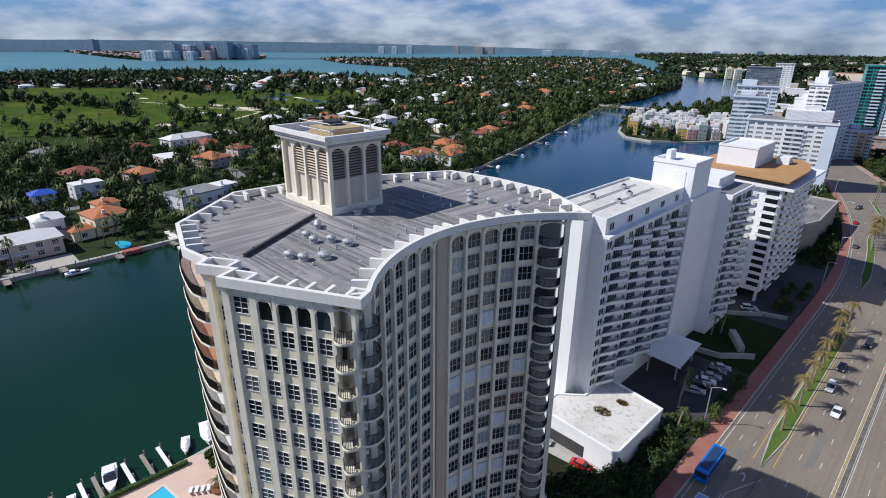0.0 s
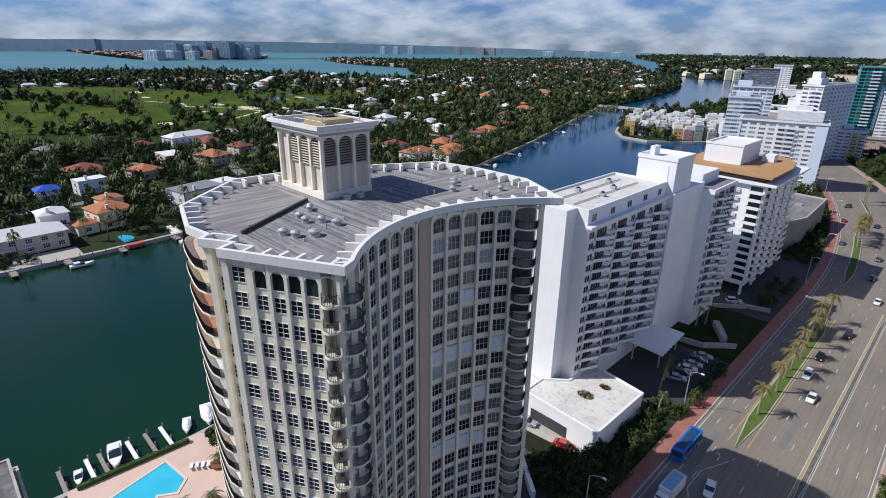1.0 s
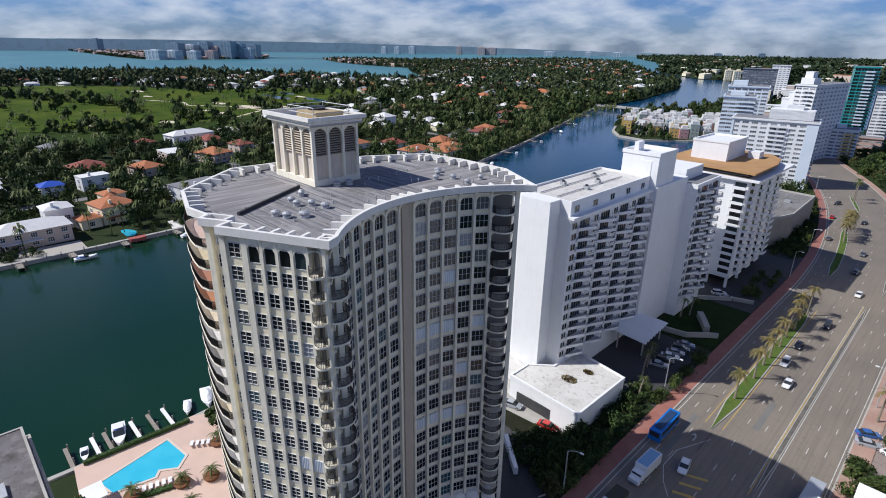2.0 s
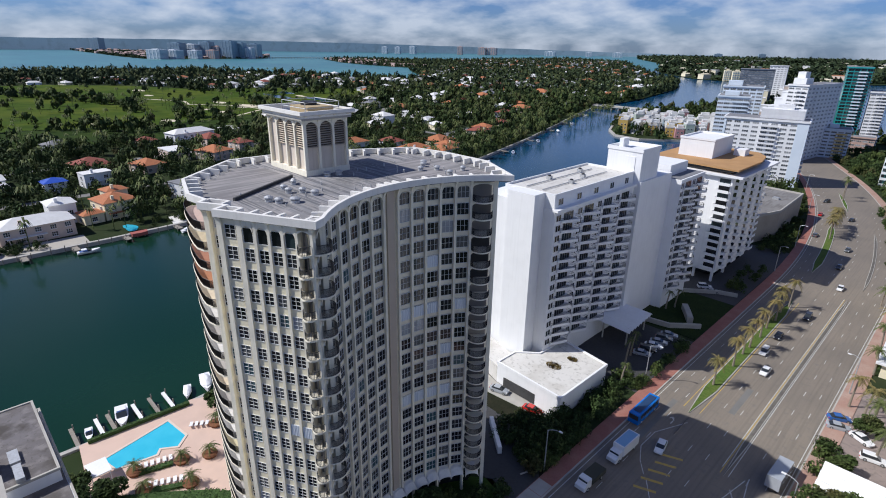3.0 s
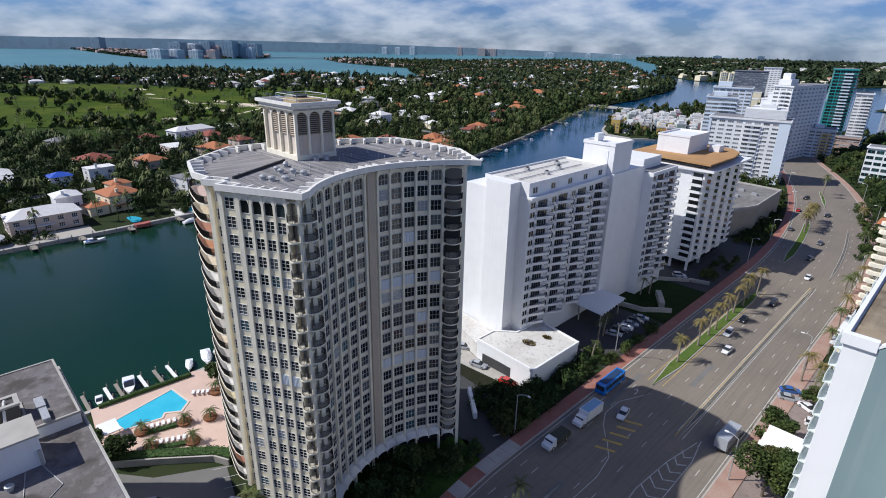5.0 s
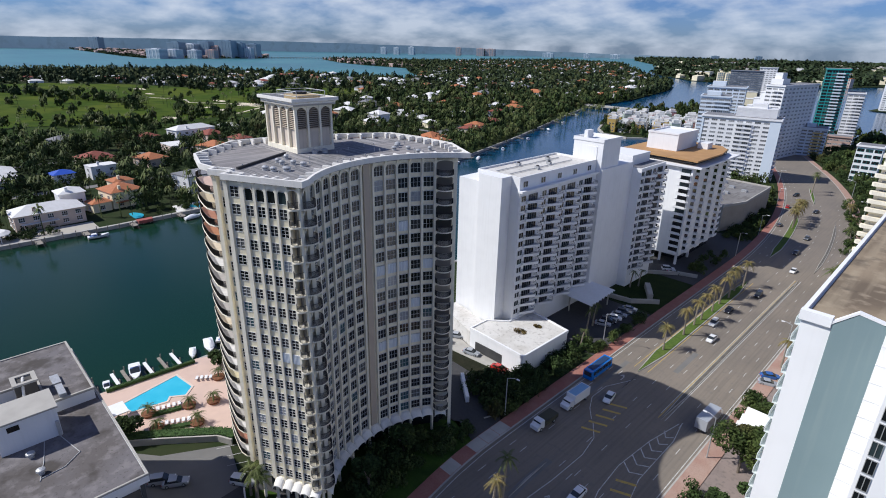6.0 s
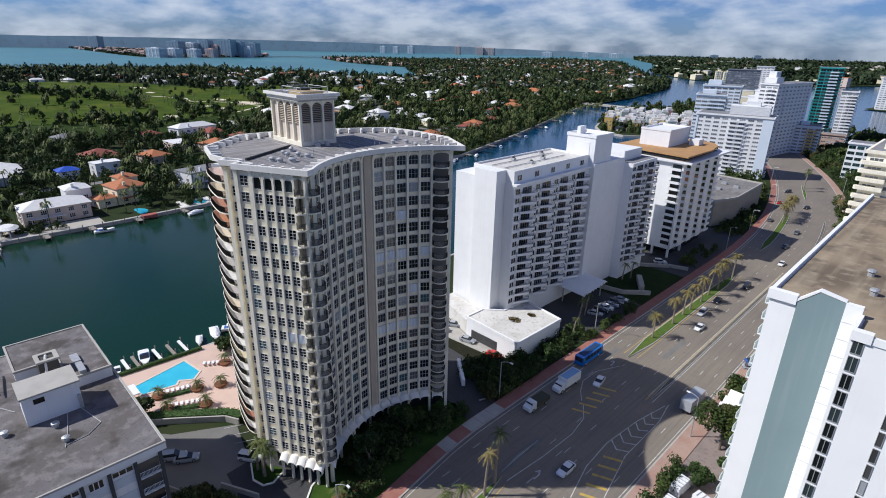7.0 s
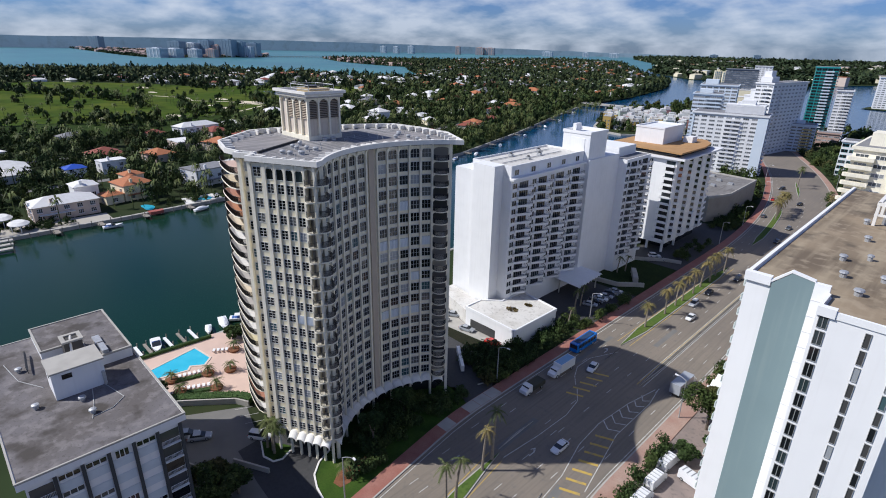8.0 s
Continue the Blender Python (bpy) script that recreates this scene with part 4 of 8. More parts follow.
def hotel_balcony(m):
    b = placed("balcony", HBAL, m, hotel)
    for kind, me, at in (("railing", HRAIL, pose(0, 0, 0)), ("balcony_door", HDOOR, pose(0, -0.02, 0.02))):
        ob = new(kind, me)
        ob.parent = b
        ob.matrix_basis = at


for k in range(14):
    z = 38.0 - 2.43 * k
    for y in (96.4, 105.2, 114.0, 122.8):
        hotel_balcony(on_wall(-46.4, y, 0, 1, z))
        placed("window", HWIN, on_wall(-46.37, y - 3.95, 0, 1, z + 0.45), hotel)
    for y in (151.0, 159.0):
        hotel_balcony(on_wall(-41.5, y, 0, 1, z - 0.8))
        placed("window", HWIN, on_wall(-41.47, y - 3.95, 0, 1, z - 0.35), hotel)
for y in (93.5, 101.0, 108.5, 116.0, 123.5):
    placed("window", HWIN, on_wall(-46.87, y, 0, 1, 42.0), hotel)
for x, y in ((-57.5, 104.0), (-53.0, 112.0), (-57.0, 117.0), (-51.5, 104.5)):
    unit = thing("rooftop_unit", "small grey metal air unit on the white hotel roof", "air unit", "hotel roof units", (x, y, 44.26))
    bm = bmesh.new()
    box(bm, x - 0.6, y - 0.5, 44.26, x + 0.6, y + 0.5, 45.1)
    part("casing", bm, GALV, unit)
    bm = bmesh.new()
    lathe(bm, [(0.4, 0), (0.42, 0.2), (0.3, 0.3)], (x, y, 45.1))
    part("fan", bm, IRON, unit)
for x in (-56.5, -52.0):
    bm = bmesh.new()
    rod(bm, (x, 93.5, 44.5), (x, 122, 44.5), 0.14)
    tagged(link("roof_pipe", bm, GALV), "long grey pipe lying on the white hotel roof", "pipe", "roof pipes")

# porch in front of the hotel
canopy = thing("entrance_canopy", "pale folded-plate canopy over the hotel entrance drive", "canopy", at=(-44, 122, 0))
bm = bmesh.new()
N = 8
lo = [Vector((-46.3, 115.6, 5.6)), Vector((-46.3, 129.4, 5.6))]
ro = [Vector((-36.6, 116.4, 4.6)), Vector((-37.4, 131.2, 4.6))]
for i in range(N):
    quads = []
    for f, h in ((i / N, 0.0), ((i + 0.5) / N, 0.7), ((i + 1) / N, 0.0)):
        a, b = lo[0].lerp(lo[1], f), ro[0].lerp(ro[1], f)
        quads.append([bm.verts.new(v + Vector((0, 0, h + d))) for v in (a, b) for d in (0, -0.18)])
    for p, q in zip(quads, quads[1:]):
        for c in ((0, 2), (3, 1)):
            bm.faces.new((p[c[0]], q[c[0]], q[c[1]], p[c[1]]))
        bm.faces.new((p[2], p[3], q[3], q[2]))
part("canopy_roof", bm, COOLWHITE, canopy)
for x, y in ((-38, 118), (-38.6, 129.5), (-44.5, 117), (-44.5, 128.5)):
    bm = bmesh.new()
    rod(bm, (x, y, -0.1), (x, y, 4.9), 0.22, 8)
    part("post", bm, CONCRETE, canopy)

# low white building beside the drive
annex = thing("low_annex", "low white flat-roofed annex with stained roof and brown weeds", "building", at=(-42, 88, 0))
AN = [(-51.0, 79.6), (-32.8, 78.6), (-32.6, 97.4), (-46.3, 99.6), (-46.4, 90), (-51, 86)]
bm = bmesh.new()
prism(bm, AN, -0.1, 5.2)
part("wall", bm, COOLWHITE, annex)
bm = bmesh.new()
prism(bm, offset(AN, 0.3), 5.2, 5.3)
part("roof", bm, ROOFWHITE, annex)
bm = bmesh.new()
ring(bm, offset(AN, -0.15), offset(AN, 0.3), 4.8, 5.6)
part("parapet", bm, COOLWHITE, annex)
bm = bmesh.new()
prism(bm, [(-66, 84.5), (-51, 79.6), (-51, 86), (-57, 88), (-66, 89.4)], -0.1, 4.2)
part("side_roof", bm, ROOFWHITE, annex)
wall_box(annex, "garage_door", (-48.5, 78.9, 0.1, -39.5, 79.1, 2.6), DARKASPH)
WEED = material("dry_weeds", (0.16, 0.11, 0.03), 0.95, spots=((2.0, 0.4, 0.7, (0.07, 0.06, 0.02), 0.7),))
for x, y, r in ((-41, 88, 1.9), (-39.5, 93.5, 1.2)):
    bm = bmesh.new()
    for i in range(420):
        a, d = random.uniform(0, 6.28), r * random.random() ** 0.6
        c = Vector((x + d * math.cos(a), y + d * 0.7 * math.sin(a), 5.3))
        t = Vector((random.uniform(-0.3, 0.3), random.uniform(-0.3, 0.3), random.uniform(0.2, 0.6)))
        s = Vector((math.cos(a), math.sin(a), 0)) * 0.08
        bm.faces.new([bm.verts.new(v) for v in (c - s, c + s, c + t)])
    tagged(link("weeds", bm, WEED), "patch of dry brown weeds on the flat roof", "weeds", kind="stuff")

# ---- the apartment block with the tan roof ----
tan = thing("tan_roofed_block", "white apartment block with a tan flat roof and stacked balconies", "apartment block", at=(-58, 215, 0))
wall_box(tan, "wall", (-72, 192, -1.6, -43.0, 230, 33.8), COOLWHITE)
for x in (-70, -63.5, -57, -50.5, -44):
    for y in (193, 205):
        wall_box(tan, "column", (x - 0.4, y - 0.4, -5.6, x + 0.4, y + 0.4, -1.6), COOLWHITE)
wall_box(tan, "lobby", (-70, 199, -5.6, -45, 228, -1.6), GLASS)
wall_box(tan, "cornice", (-74, 190.6, 33.8, -39.8, 232, 34.5), COOLWHITE)
wall_box(tan, "roof_storey", (-70, 194, 34.5, -44, 228, 36.2), DARKPANE)
bm = bmesh.new()
prism(bm, [(-74.5, 194.5), (-58, 192.4), (-41.4, 190.4), (-41.2, 214), (-43.4, 226), (-48, 233), (-66, 235), (-74.5, 228)], 36.2, 36.8)
part("roof", bm, TANROOF, tan, "tan gravel roof")
ph = wall_box(tan, "penthouse", (-68.2, 204.5, 36.8, -55.6, 224, 43.2), COOLWHITE)
bm = bmesh.new()
ring(bm, [(-68.4, 204.3), (-55.4, 204.3), (-55.4, 224.2), (-68.4, 224.2)], [(-67.9, 204.8), (-55.9, 204.8), (-55.9, 223.7), (-67.9, 223.7)], 43.1, 43.8)
part("parapet", bm, COOLWHITE, ph)
wall_box(tan, "lift_room", (-53, 219, 36.8, -49, 224, 39.2), COOLWHITE)
TWIN = window_mesh("window", 2.6, 1.3, 3, 1, [COOLWHITE, DARKPANE, COOLWHITE], sill=True)
bm = bmesh.new()
prism(bm, [(0, 0), (0, -1.7), (4.2, -1.7), (4.2, 0)], -0.18, 0.0)
box(bm, 0, -1.7, 0, 4.2, -1.58, 0.85)
box(bm, 0, -1.6, 0, 0.12, 0, 0.85)
TBAL = mesh_of("balcony", bm, COOLWHITE)
bm = bmesh.new()
box(bm, 0.3, -0.03, 0.05, 3.9, 0.0, 2.0)
TDOOR = mesh_of("balcony_door", bm, DARKPANE)
for k in range(13):
    z = 31.0 - 2.6 * k
    for x in (-66.5, -60.4, -54.2):
        placed("window", TWIN, on_wall(x, 191.98, 1, 0, z + 0.7), tan)
    for x in (-47.6,):
        b = placed("balcony", TBAL, on_wall(x, 192, 1, 0, z), tan)
        d = new("balcony_door", TDOOR)
        d.parent = b
    for y in (194.5, 204, 213.5, 223):
        b = placed("balcony", TBAL, on_wall(-43.0, y, 0, 1, z), tan)
        d = new("balcony_door", TDOOR)
        d.parent = b

# its own scale and place
tan.location, tan.scale = (-51.7, 199.5, 5.07), (0.933, 0.933, 0.933)

# low concrete block with a stained roof
garage = thing("parking_block", "low grey concrete parking block with a stained flat roof", "parking block", at=(-50, 255, 0))
GA = [(-66, 250), (-42, 232), (-37.5, 247), (-38.6, 287), (-66, 290)]
bm = bmesh.new()
prism(bm, GA, -0.1, 11.2)
part("wall", bm, material("beige_concrete", (0.36, 0.32, 0.26), 0.85, spots=((0.3, 0.4, 0.7, (0.28, 0.25, 0.2), 0.6),)), garage)
bm = bmesh.new()
prism(bm, offset(GA, 0.4), 11.2, 11.3)
part("roof", bm, material("stained_deck", (0.22, 0.21, 0.20), 0.9, spots=((0.1, 0.4, 0.62, (0.16, 0.15, 0.14), 0.8), ((0.9, 0.15, 1), 0.5, 0.62, (0.13, 0.12, 0.11), 0.7))), garage)
bm = bmesh.new()
ring(bm, offset(GA, -0.1), offset(GA, 0.4), 10.9, 12.0)
part("parapet", bm, CONCRETE, garage)
for x, y in ((-58, 262), (-50, 258), (-52, 272), (-45, 268), (-58, 280)):
    unit = thing("rooftop_unit", "grey box-shaped air unit on the parking block roof", "air unit", "garage roof units", (x, y, 11.3))
    bm = bmesh.new()
    box(bm, x - 1.2, y - 0.9, 11.3, x + 1.2, y + 0.9, 12.3)
    part("casing", bm, GALV, unit)
    bm = bmesh.new()
    box(bm, x - 1.5, y - 0.3, 11.3, x - 1.2, y + 0.3, 11.9)
    part("duct", bm, GALV, unit)


# ---- blocks farther up the avenue ----
def slab_block(name, label, p, ang, w, d, h, floors, cols, wall, win, mech=(), balc=0, base=0.0, balc_mat=None):
    """An apartment slab: p is its near left corner, ang the direction of its front."""
    a = radians(ang)
    m = on_wall(*p, math.cos(a), math.sin(a))
    t = thing(name, label, "apartment block", at=(*p, 0))
    bm = bmesh.new()
    box(bm, 0, 0, -0.1, w, d, h, 0, m)
    part("wall", bm, wall, t)
    bm = bmesh.new()
    box(bm, -0.6, -0.8, h, w + 0.6, d + 0.4, h + 1.0, 0, m)
    part("cornice", bm, wall, t)
    bm = bmesh.new()
    box(bm, 0.2, 0, h + 1.0, w - 0.2, d, h + 1.06, 0, m)
    part("roof", bm, ROOFGREY, t)
    for x0, y0, x1, y1, hh in mech:
        bm = bmesh.new()
        box(bm, x0, y0, h + 1.0, x1, y1, h + 1.0 + hh, 0, m)
        part("roof_house", bm, wall, t)
    fh = (h - base - 1.2) / floors
    for k in range(floors):
        z = h - 0.4 - fh * (k + 1) + 0.25 * fh
        for c in range(cols):
            placed("window", win, m @ pose((c + 0.5) * w / cols, -0.01, z), t)
        if d > 12:
            for c in range(int(d / 6)):
                placed("window", win, m @ pose(w + 0.01, 3 + c * 6, z, 0, 0, 90), t)
    if balc:
        bm = bmesh.new()
        box(bm, 0, -1.4, -0.2, balc, 0, 0.0)
        box(bm, 0, -1.4, 0.0, balc, -1.3, 0.8)
        me = mesh_of("balcony", bm, balc_mat or wall)
        for k in range(floors):
            placed("balcony", me, m @ pose(w * 0.45, 0, h - 0.6 - fh * (k + 1)), t)
            placed("balcony", me, m @ pose(w, d * 0.2, h - 0.6 - fh * (k + 1), 0, 0, 90), t)
    return t


PINK_STUCCO = material("pinkish_stucco", (0.48, 0.33, 0.27), 0.8, spots=((0.3, 0.4, 0.7, (0.36, 0.25, 0.2), 0.6),))
BLUEWHITE = material("bluish_white_paint", (0.66, 0.73, 0.80), 0.6, spots=((0.2, 0.4, 0.7, (0.58, 0.66, 0.74), 0.5),))
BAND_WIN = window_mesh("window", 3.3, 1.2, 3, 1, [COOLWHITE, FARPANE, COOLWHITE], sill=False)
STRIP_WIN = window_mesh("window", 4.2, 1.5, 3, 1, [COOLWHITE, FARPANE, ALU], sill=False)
TEAL = material("teal_glass", (0.03, 0.30, 0.30), 0.15, spots=((0.3, 0.4, 0.7, (0.05, 0.38, 0.36), 0.6),))
TEAL_WIN = window_mesh("window", 3.6, 1.9, 2, 1, [TEAL, DARKPANE, TEAL], sill=False)
slab = slab_block("white_slab_block", "wide white apartment slab with long window bands and pale blue end", (-99, 345), 11, 43, 18, 36.5, 14, 9, COOLWHITE, BAND_WIN, ((18, 4, 40, 12, 5.5), (26, 5, 34, 11, 8)), balc=9)
m = on_wall(-99, 345, math.cos(radians(11)), math.sin(radians(11)))
bm = bmesh.new()
box(bm, 37.5, -0.35, 0, 43.2, 0.0, 36.5, 0, m)
part("end_panel", bm, BLUEWHITE, slab)
bm = bmesh.new()
box(bm, 0.0, -0.35, 0, 1.2, 0.0, 36.5, 0, m)
part("end_panel", bm, BLUEWHITE, slab)
bm = bmesh.new()
for i in range(44):
    box(bm, 18 + i * 0.5, 3.86, 37.5, 18.2 + i * 0.5, 3.99, 42.7, 0, m)
part("screen", bm, COOLWHITE, slab)
stepped = slab_block("stepped_white_tower", "tall stepped white apartment tower beyond the slab", (-91, 434), -9, 12.5, 56, 52, 19, 3, COOLWHITE, BAND_WIN, ((1, 3, 9, 14, 4), (2, 5, 7, 12, 8)), balc=5)
m = on_wall(-91, 434, math.cos(radians(-9)), math.sin(radians(-9)))
for x0, x1, h in ((-4.5, 0.0, 47.0), (-8.5, -4.5, 42.5), (-12.0, -8.5, 37.0)):
    bm = bmesh.new()
    box(bm, x0, 3, -0.1, x1, 30, h, 0, m)
    box(bm, x0 - 0.2, 2.7, h, x1, 30.3, h + 0.8, 0, m)
    part("stepped_wing", bm, COOLWHITE, stepped)
slab_block("balcony_tower", "glassy apartment tower with curved white balcony bands", (-142, 452), 16, 22, 22, 40, 13, 5, BLUEWHITE, STRIP_WIN, ((4, 4, 14, 14, 3),), balc=11)
slab_block("pale_blue_tower", "pale blue and white apartment block with terraces", (-160, 512), 15, 31, 24, 44, 15, 6, BLUEWHITE, STRIP_WIN, ((3, 4, 14, 14, 4),))
slab_block("teal_tower", "teal glass apartment tower with banded storeys", (-78, 540), 14, 16, 18, 62, 24, 4, TEAL, TEAL_WIN, balc=6, balc_mat=BLUEWHITE)
slab_block("banded_white_tower", "white apartment tower with dark window bands", (-60, 545), 10, 11.5, 20, 44, 17, 3, COOLWHITE, BAND_WIN, balc=6)
slab_block("yellow_block", "small pale blue apartment block with yellow balconies", (-72, 476), 12, 17, 17, 20.5, 8, 4, BLUEWHITE, BAND_WIN, ((3, 4, 9, 10, 2.5),), balc=7, balc_mat=material("yellow_stucco", (0.62, 0.46, 0.16), 0.8))
slab_block("dark_glass_block", "broad dark glass apartment block", (-276, 912), 18, 45, 24, 46, 14, 9, material("slate_glass_wall", (0.10, 0.13, 0.18), 0.3), STRIP_WIN)
slab_block("far_white_tower", "distant white tower beside the avenue", (-262, 1000), 12, 25, 20, 50, 16, 5, COOLWHITE, BAND_WIN)
slab_block("far_beach_tower", "distant pale tower near the shore", (-89, 968), 10, 34, 24, 42, 14, 7, COOLWHITE, BAND_WIN)
slab_block("green_glass_house", "pale building with green window panels", (-24, 398), 2, 13, 12, 22, 6, 3, COOLWHITE, TEAL_WIN)
slab_block("pink_block", "low pinkish block beside the avenue", (-62, 522), 8, 16, 10, 11, 3, 4, PINK_STUCCO, BAND_WIN)

# ---- the white tower with the blue-grey panel, east of the avenue ----
SEAGREEN = material("blue_grey_panel", (0.20, 0.275, 0.285), 0.75, spots=((0.15, 0.4, 0.7, (0.18, 0.25, 0.26), 0.5), ((1.5, 1.5, 0.08), 0.5, 0.75, (0.24, 0.31, 0.31), 0.5),))
BROWNROOF = material("stained_brown_roof", (0.28, 0.215, 0.14), 0.9, spots=((0.06, 0.42, 0.58, (0.12, 0.09, 0.06), 0.85), (0.5, 0.52, 0.66, (0.36, 0.29, 0.20), 0.6), ((0.5, 0.04, 1), 0.45, 0.66, (0.38, 0.31, 0.21), 0.6), (0.2, 0.58, 0.68, (0.07, 0.055, 0.04), 0.6)))
BRIGHTWHITE = material("fresh_white_paint", (0.86, 0.86, 0.85), 0.55, spots=((0.2, 0.5, 0.8, (0.78, 0.78, 0.77), 0.5), ((1.5, 1.5, 0.06), 0.55, 0.8, (0.76, 0.75, 0.73), 0.35)))
east = thing("east_tower", "tall white tower with blue-grey end panel and brown flat roof", "apartment tower", at=(32, 85, 0))
wall_box(east, "wall", (21.2, 60.6, -0.1, 31.2, 136, 44.4), BRIGHTWHITE)
wall_box(east, "south_wall", (31.2, 54.0, -0.1, 41.4, 136, 44.4), BRIGHTWHITE)
wall_box(east, "east_wall", (41.4, 60.0, -0.1, 56, 136, 44.4), BRIGHTWHITE)
wall_box(east, "roof", (21.6, 61.0, 44.4, 55.6, 135.5, 44.5), BROWNROOF, "stained brown flat roof")
wall_box(east, "roof", (31.6, 54.4, 44.4, 41.0, 61.0, 44.5), BROWNROOF, "stained brown flat roof")


def front_plate(bm, prof, y0, y1):
    """Extrudes the outline prof of (x, z) from y0 back to y1."""
    a, b = [bm.verts.new((x, y0, z)) for x, z in prof], [bm.verts.new((x, y1, z)) for x, z in prof]
    k = len(prof)
    bm.faces.new(a), bm.faces.new(b[::-1])
    for i in range(k):
        bm.faces.new((a[i], b[i], b[(i + 1) % k], a[(i + 1) % k]))
    bmesh.ops.recalc_face_normals(bm, faces=bm.faces[:])
    return bm


part("panel", front_plate(bmesh.new(), [(24.3, -0.1), (29.4, -0.1), (29.4, 46.0), (26.6, 46.5), (24.4, 44.3)], 60.35, 60.75), SEAGREEN, east, "blue-grey painted wall panel under a low gable")
part("gable_coping", front_plate(bmesh.new(), [(24.2, 44.3), (26.55, 46.55), (29.4, 46.05), (29.4, 46.3), (26.5, 46.85), (24.0, 44.5)], 60.28, 60.95), BRIGHTWHITE, east)
bm = bmesh.new()
box(bm, 29.4, 60.1, -0.1, 31.2, 60.75, 46.1)
part("end_pier", bm, BRIGHTWHITE, east)
for k in range(18):
    bm = bmesh.new()
    box(bm, 29.38, 60.04, 43.6 - 2.4 * k, 31.24, 60.1, 43.72 - 2.4 * k)
    part("joint_band", bm, COOLWHITE, east)
bm = bmesh.new()
box(bm, 20.9, 60.2, 43.9, 24.3, 61.2, 45.2)
box(bm, 31.2, 53.7, 44.4, 33.2, 54.7, 45.6)
box(bm, 33.2, 53.85, 44.4, 41.6, 54.25, 45.3)
box(bm, 31.05, 54.7, 44.4, 31.45, 60.1, 45.2)
box(bm, 20.9, 61.2, 44.3, 21.4, 136, 45.0)
part("parapet", bm, BRIGHTWHITE, east)
EWIN = glazed(1.06, 1.98, 2, 1, [ALU, DARKPANE, WHITE], bar=0.04)
EWIN2 = glazed(0.66, 2.0, 1, 1, [ALU, PANE, WHITE])
for k in range(18):
    z = 42.7 - 2.36 * k
    put_window(EWIN, on_wall(32.1, 53.96, 1, 0, z), east)
    for x in (36.75, 40.1):
        put_window(EWIN2, on_wall(x, 53.96, 1, 0, z - 0.85), east)
bm = bmesh.new()
box(bm, -2.0, -1.1, -0.16, 2.0, 0, 0.0)
box(bm, -2.0, -1.1, 0.0, 2.0, -1.02, 0.9)
EBAL = mesh_of("balcony", bm, material("pale_green_glass", (0.66, 0.72, 0.70), 0.2))
for k in range(17):
    for y in (66, 74, 82, 90, 98, 106, 114):
        placed("balcony", EBAL, on_wall(21.2, y, 0, -1, 41.5 - 2.5 * k), east)
for x, y, s in ((31, 70, 1.0), (33.8, 64, 1.1), (37, 66, 0.9), (29.5, 78, 1.0), (32.5, 81, 0.8), (35.6, 72, 1.1), (30.5, 92, 1.0), (34, 95, 0.9), (28.5, 104, 1.0)):
    vent = thing("roof_vent", "round grey metal vent on the brown roof", "vent", "east roof vents", (x, y, 44.5))
    bm = bmesh.new()
    lathe(bm, [(0.45 * s, 0), (0.45 * s, 0.5), (0.3 * s, 0.6)], (x, y, 44.5))
    part("base", bm, GALV, vent)
    bm = bmesh.new()
    lathe(bm, [(0.3 * s, 0.6), (0.62 * s, 0.72), (0.55 * s, 0.95), (0.15 * s, 1.08)], (x, y, 44.5))
    part("cap", bm, GALV, vent)
frame_ = thing("steel_enclosure", "open white steel frame round rooftop machines", "steel enclosure", at=(34, 112, 44.5))
for i, (x, y) in enumerate(((29.5, 104), (36, 104), (42, 104), (29.5, 113), (36, 113), (42, 113))):
    bm = bmesh.new()
    box(bm, x - 0.25, y - 0.25, 44.5, x + 0.25, y + 0.25, 49.0)
    part("post", bm, WHITE, frame_)
for r in ((29.2, 103.7, 48.4, 42.3, 104.3, 49.0), (29.2, 112.7, 48.4, 42.3, 113.3, 49.0), (29.2, 104.3, 48.4, 29.8, 112.7, 49.0), (35.7, 104.3, 48.4, 36.3, 112.7, 49.0), (29.2, 103.8, 46.4, 42.3, 104.2, 46.8)):
    wall_box(frame_, "beam", r, WHITE)
for x in (32.5, 39):
    wall_box(frame_, "machine", (x - 2, 106, 44.5, x + 2, 111, 47.2), GALV)

# white balcony block behind it
b = slab_block("rounded_balcony_block", "white apartment block with rounded balcony ends", (12.0, 186), 0, 30, 30, 47, 17, 6, OFFWHITE, BAND_WIN, ((3, 4, 12, 12, 4),))
bm = bmesh.new()
prism(bm, [(3.5, 0), (-1.0, 0), (-3.2, -0.4), (-3.6, -1.2), (-3.0, -2.0), (3.5, -2.0)][::-1], -0.2, 0.9)
RBAL = mesh_of("balcony", bm, OFFWHITE)
for k in range(17):
    z = 44.0 - 2.55 * k
    placed("balcony", RBAL, on_wall(14.5, 186, 1, 0, z), b)
    placed("balcony", RBAL, on_wall(26, 186, 1, 0, z), b)

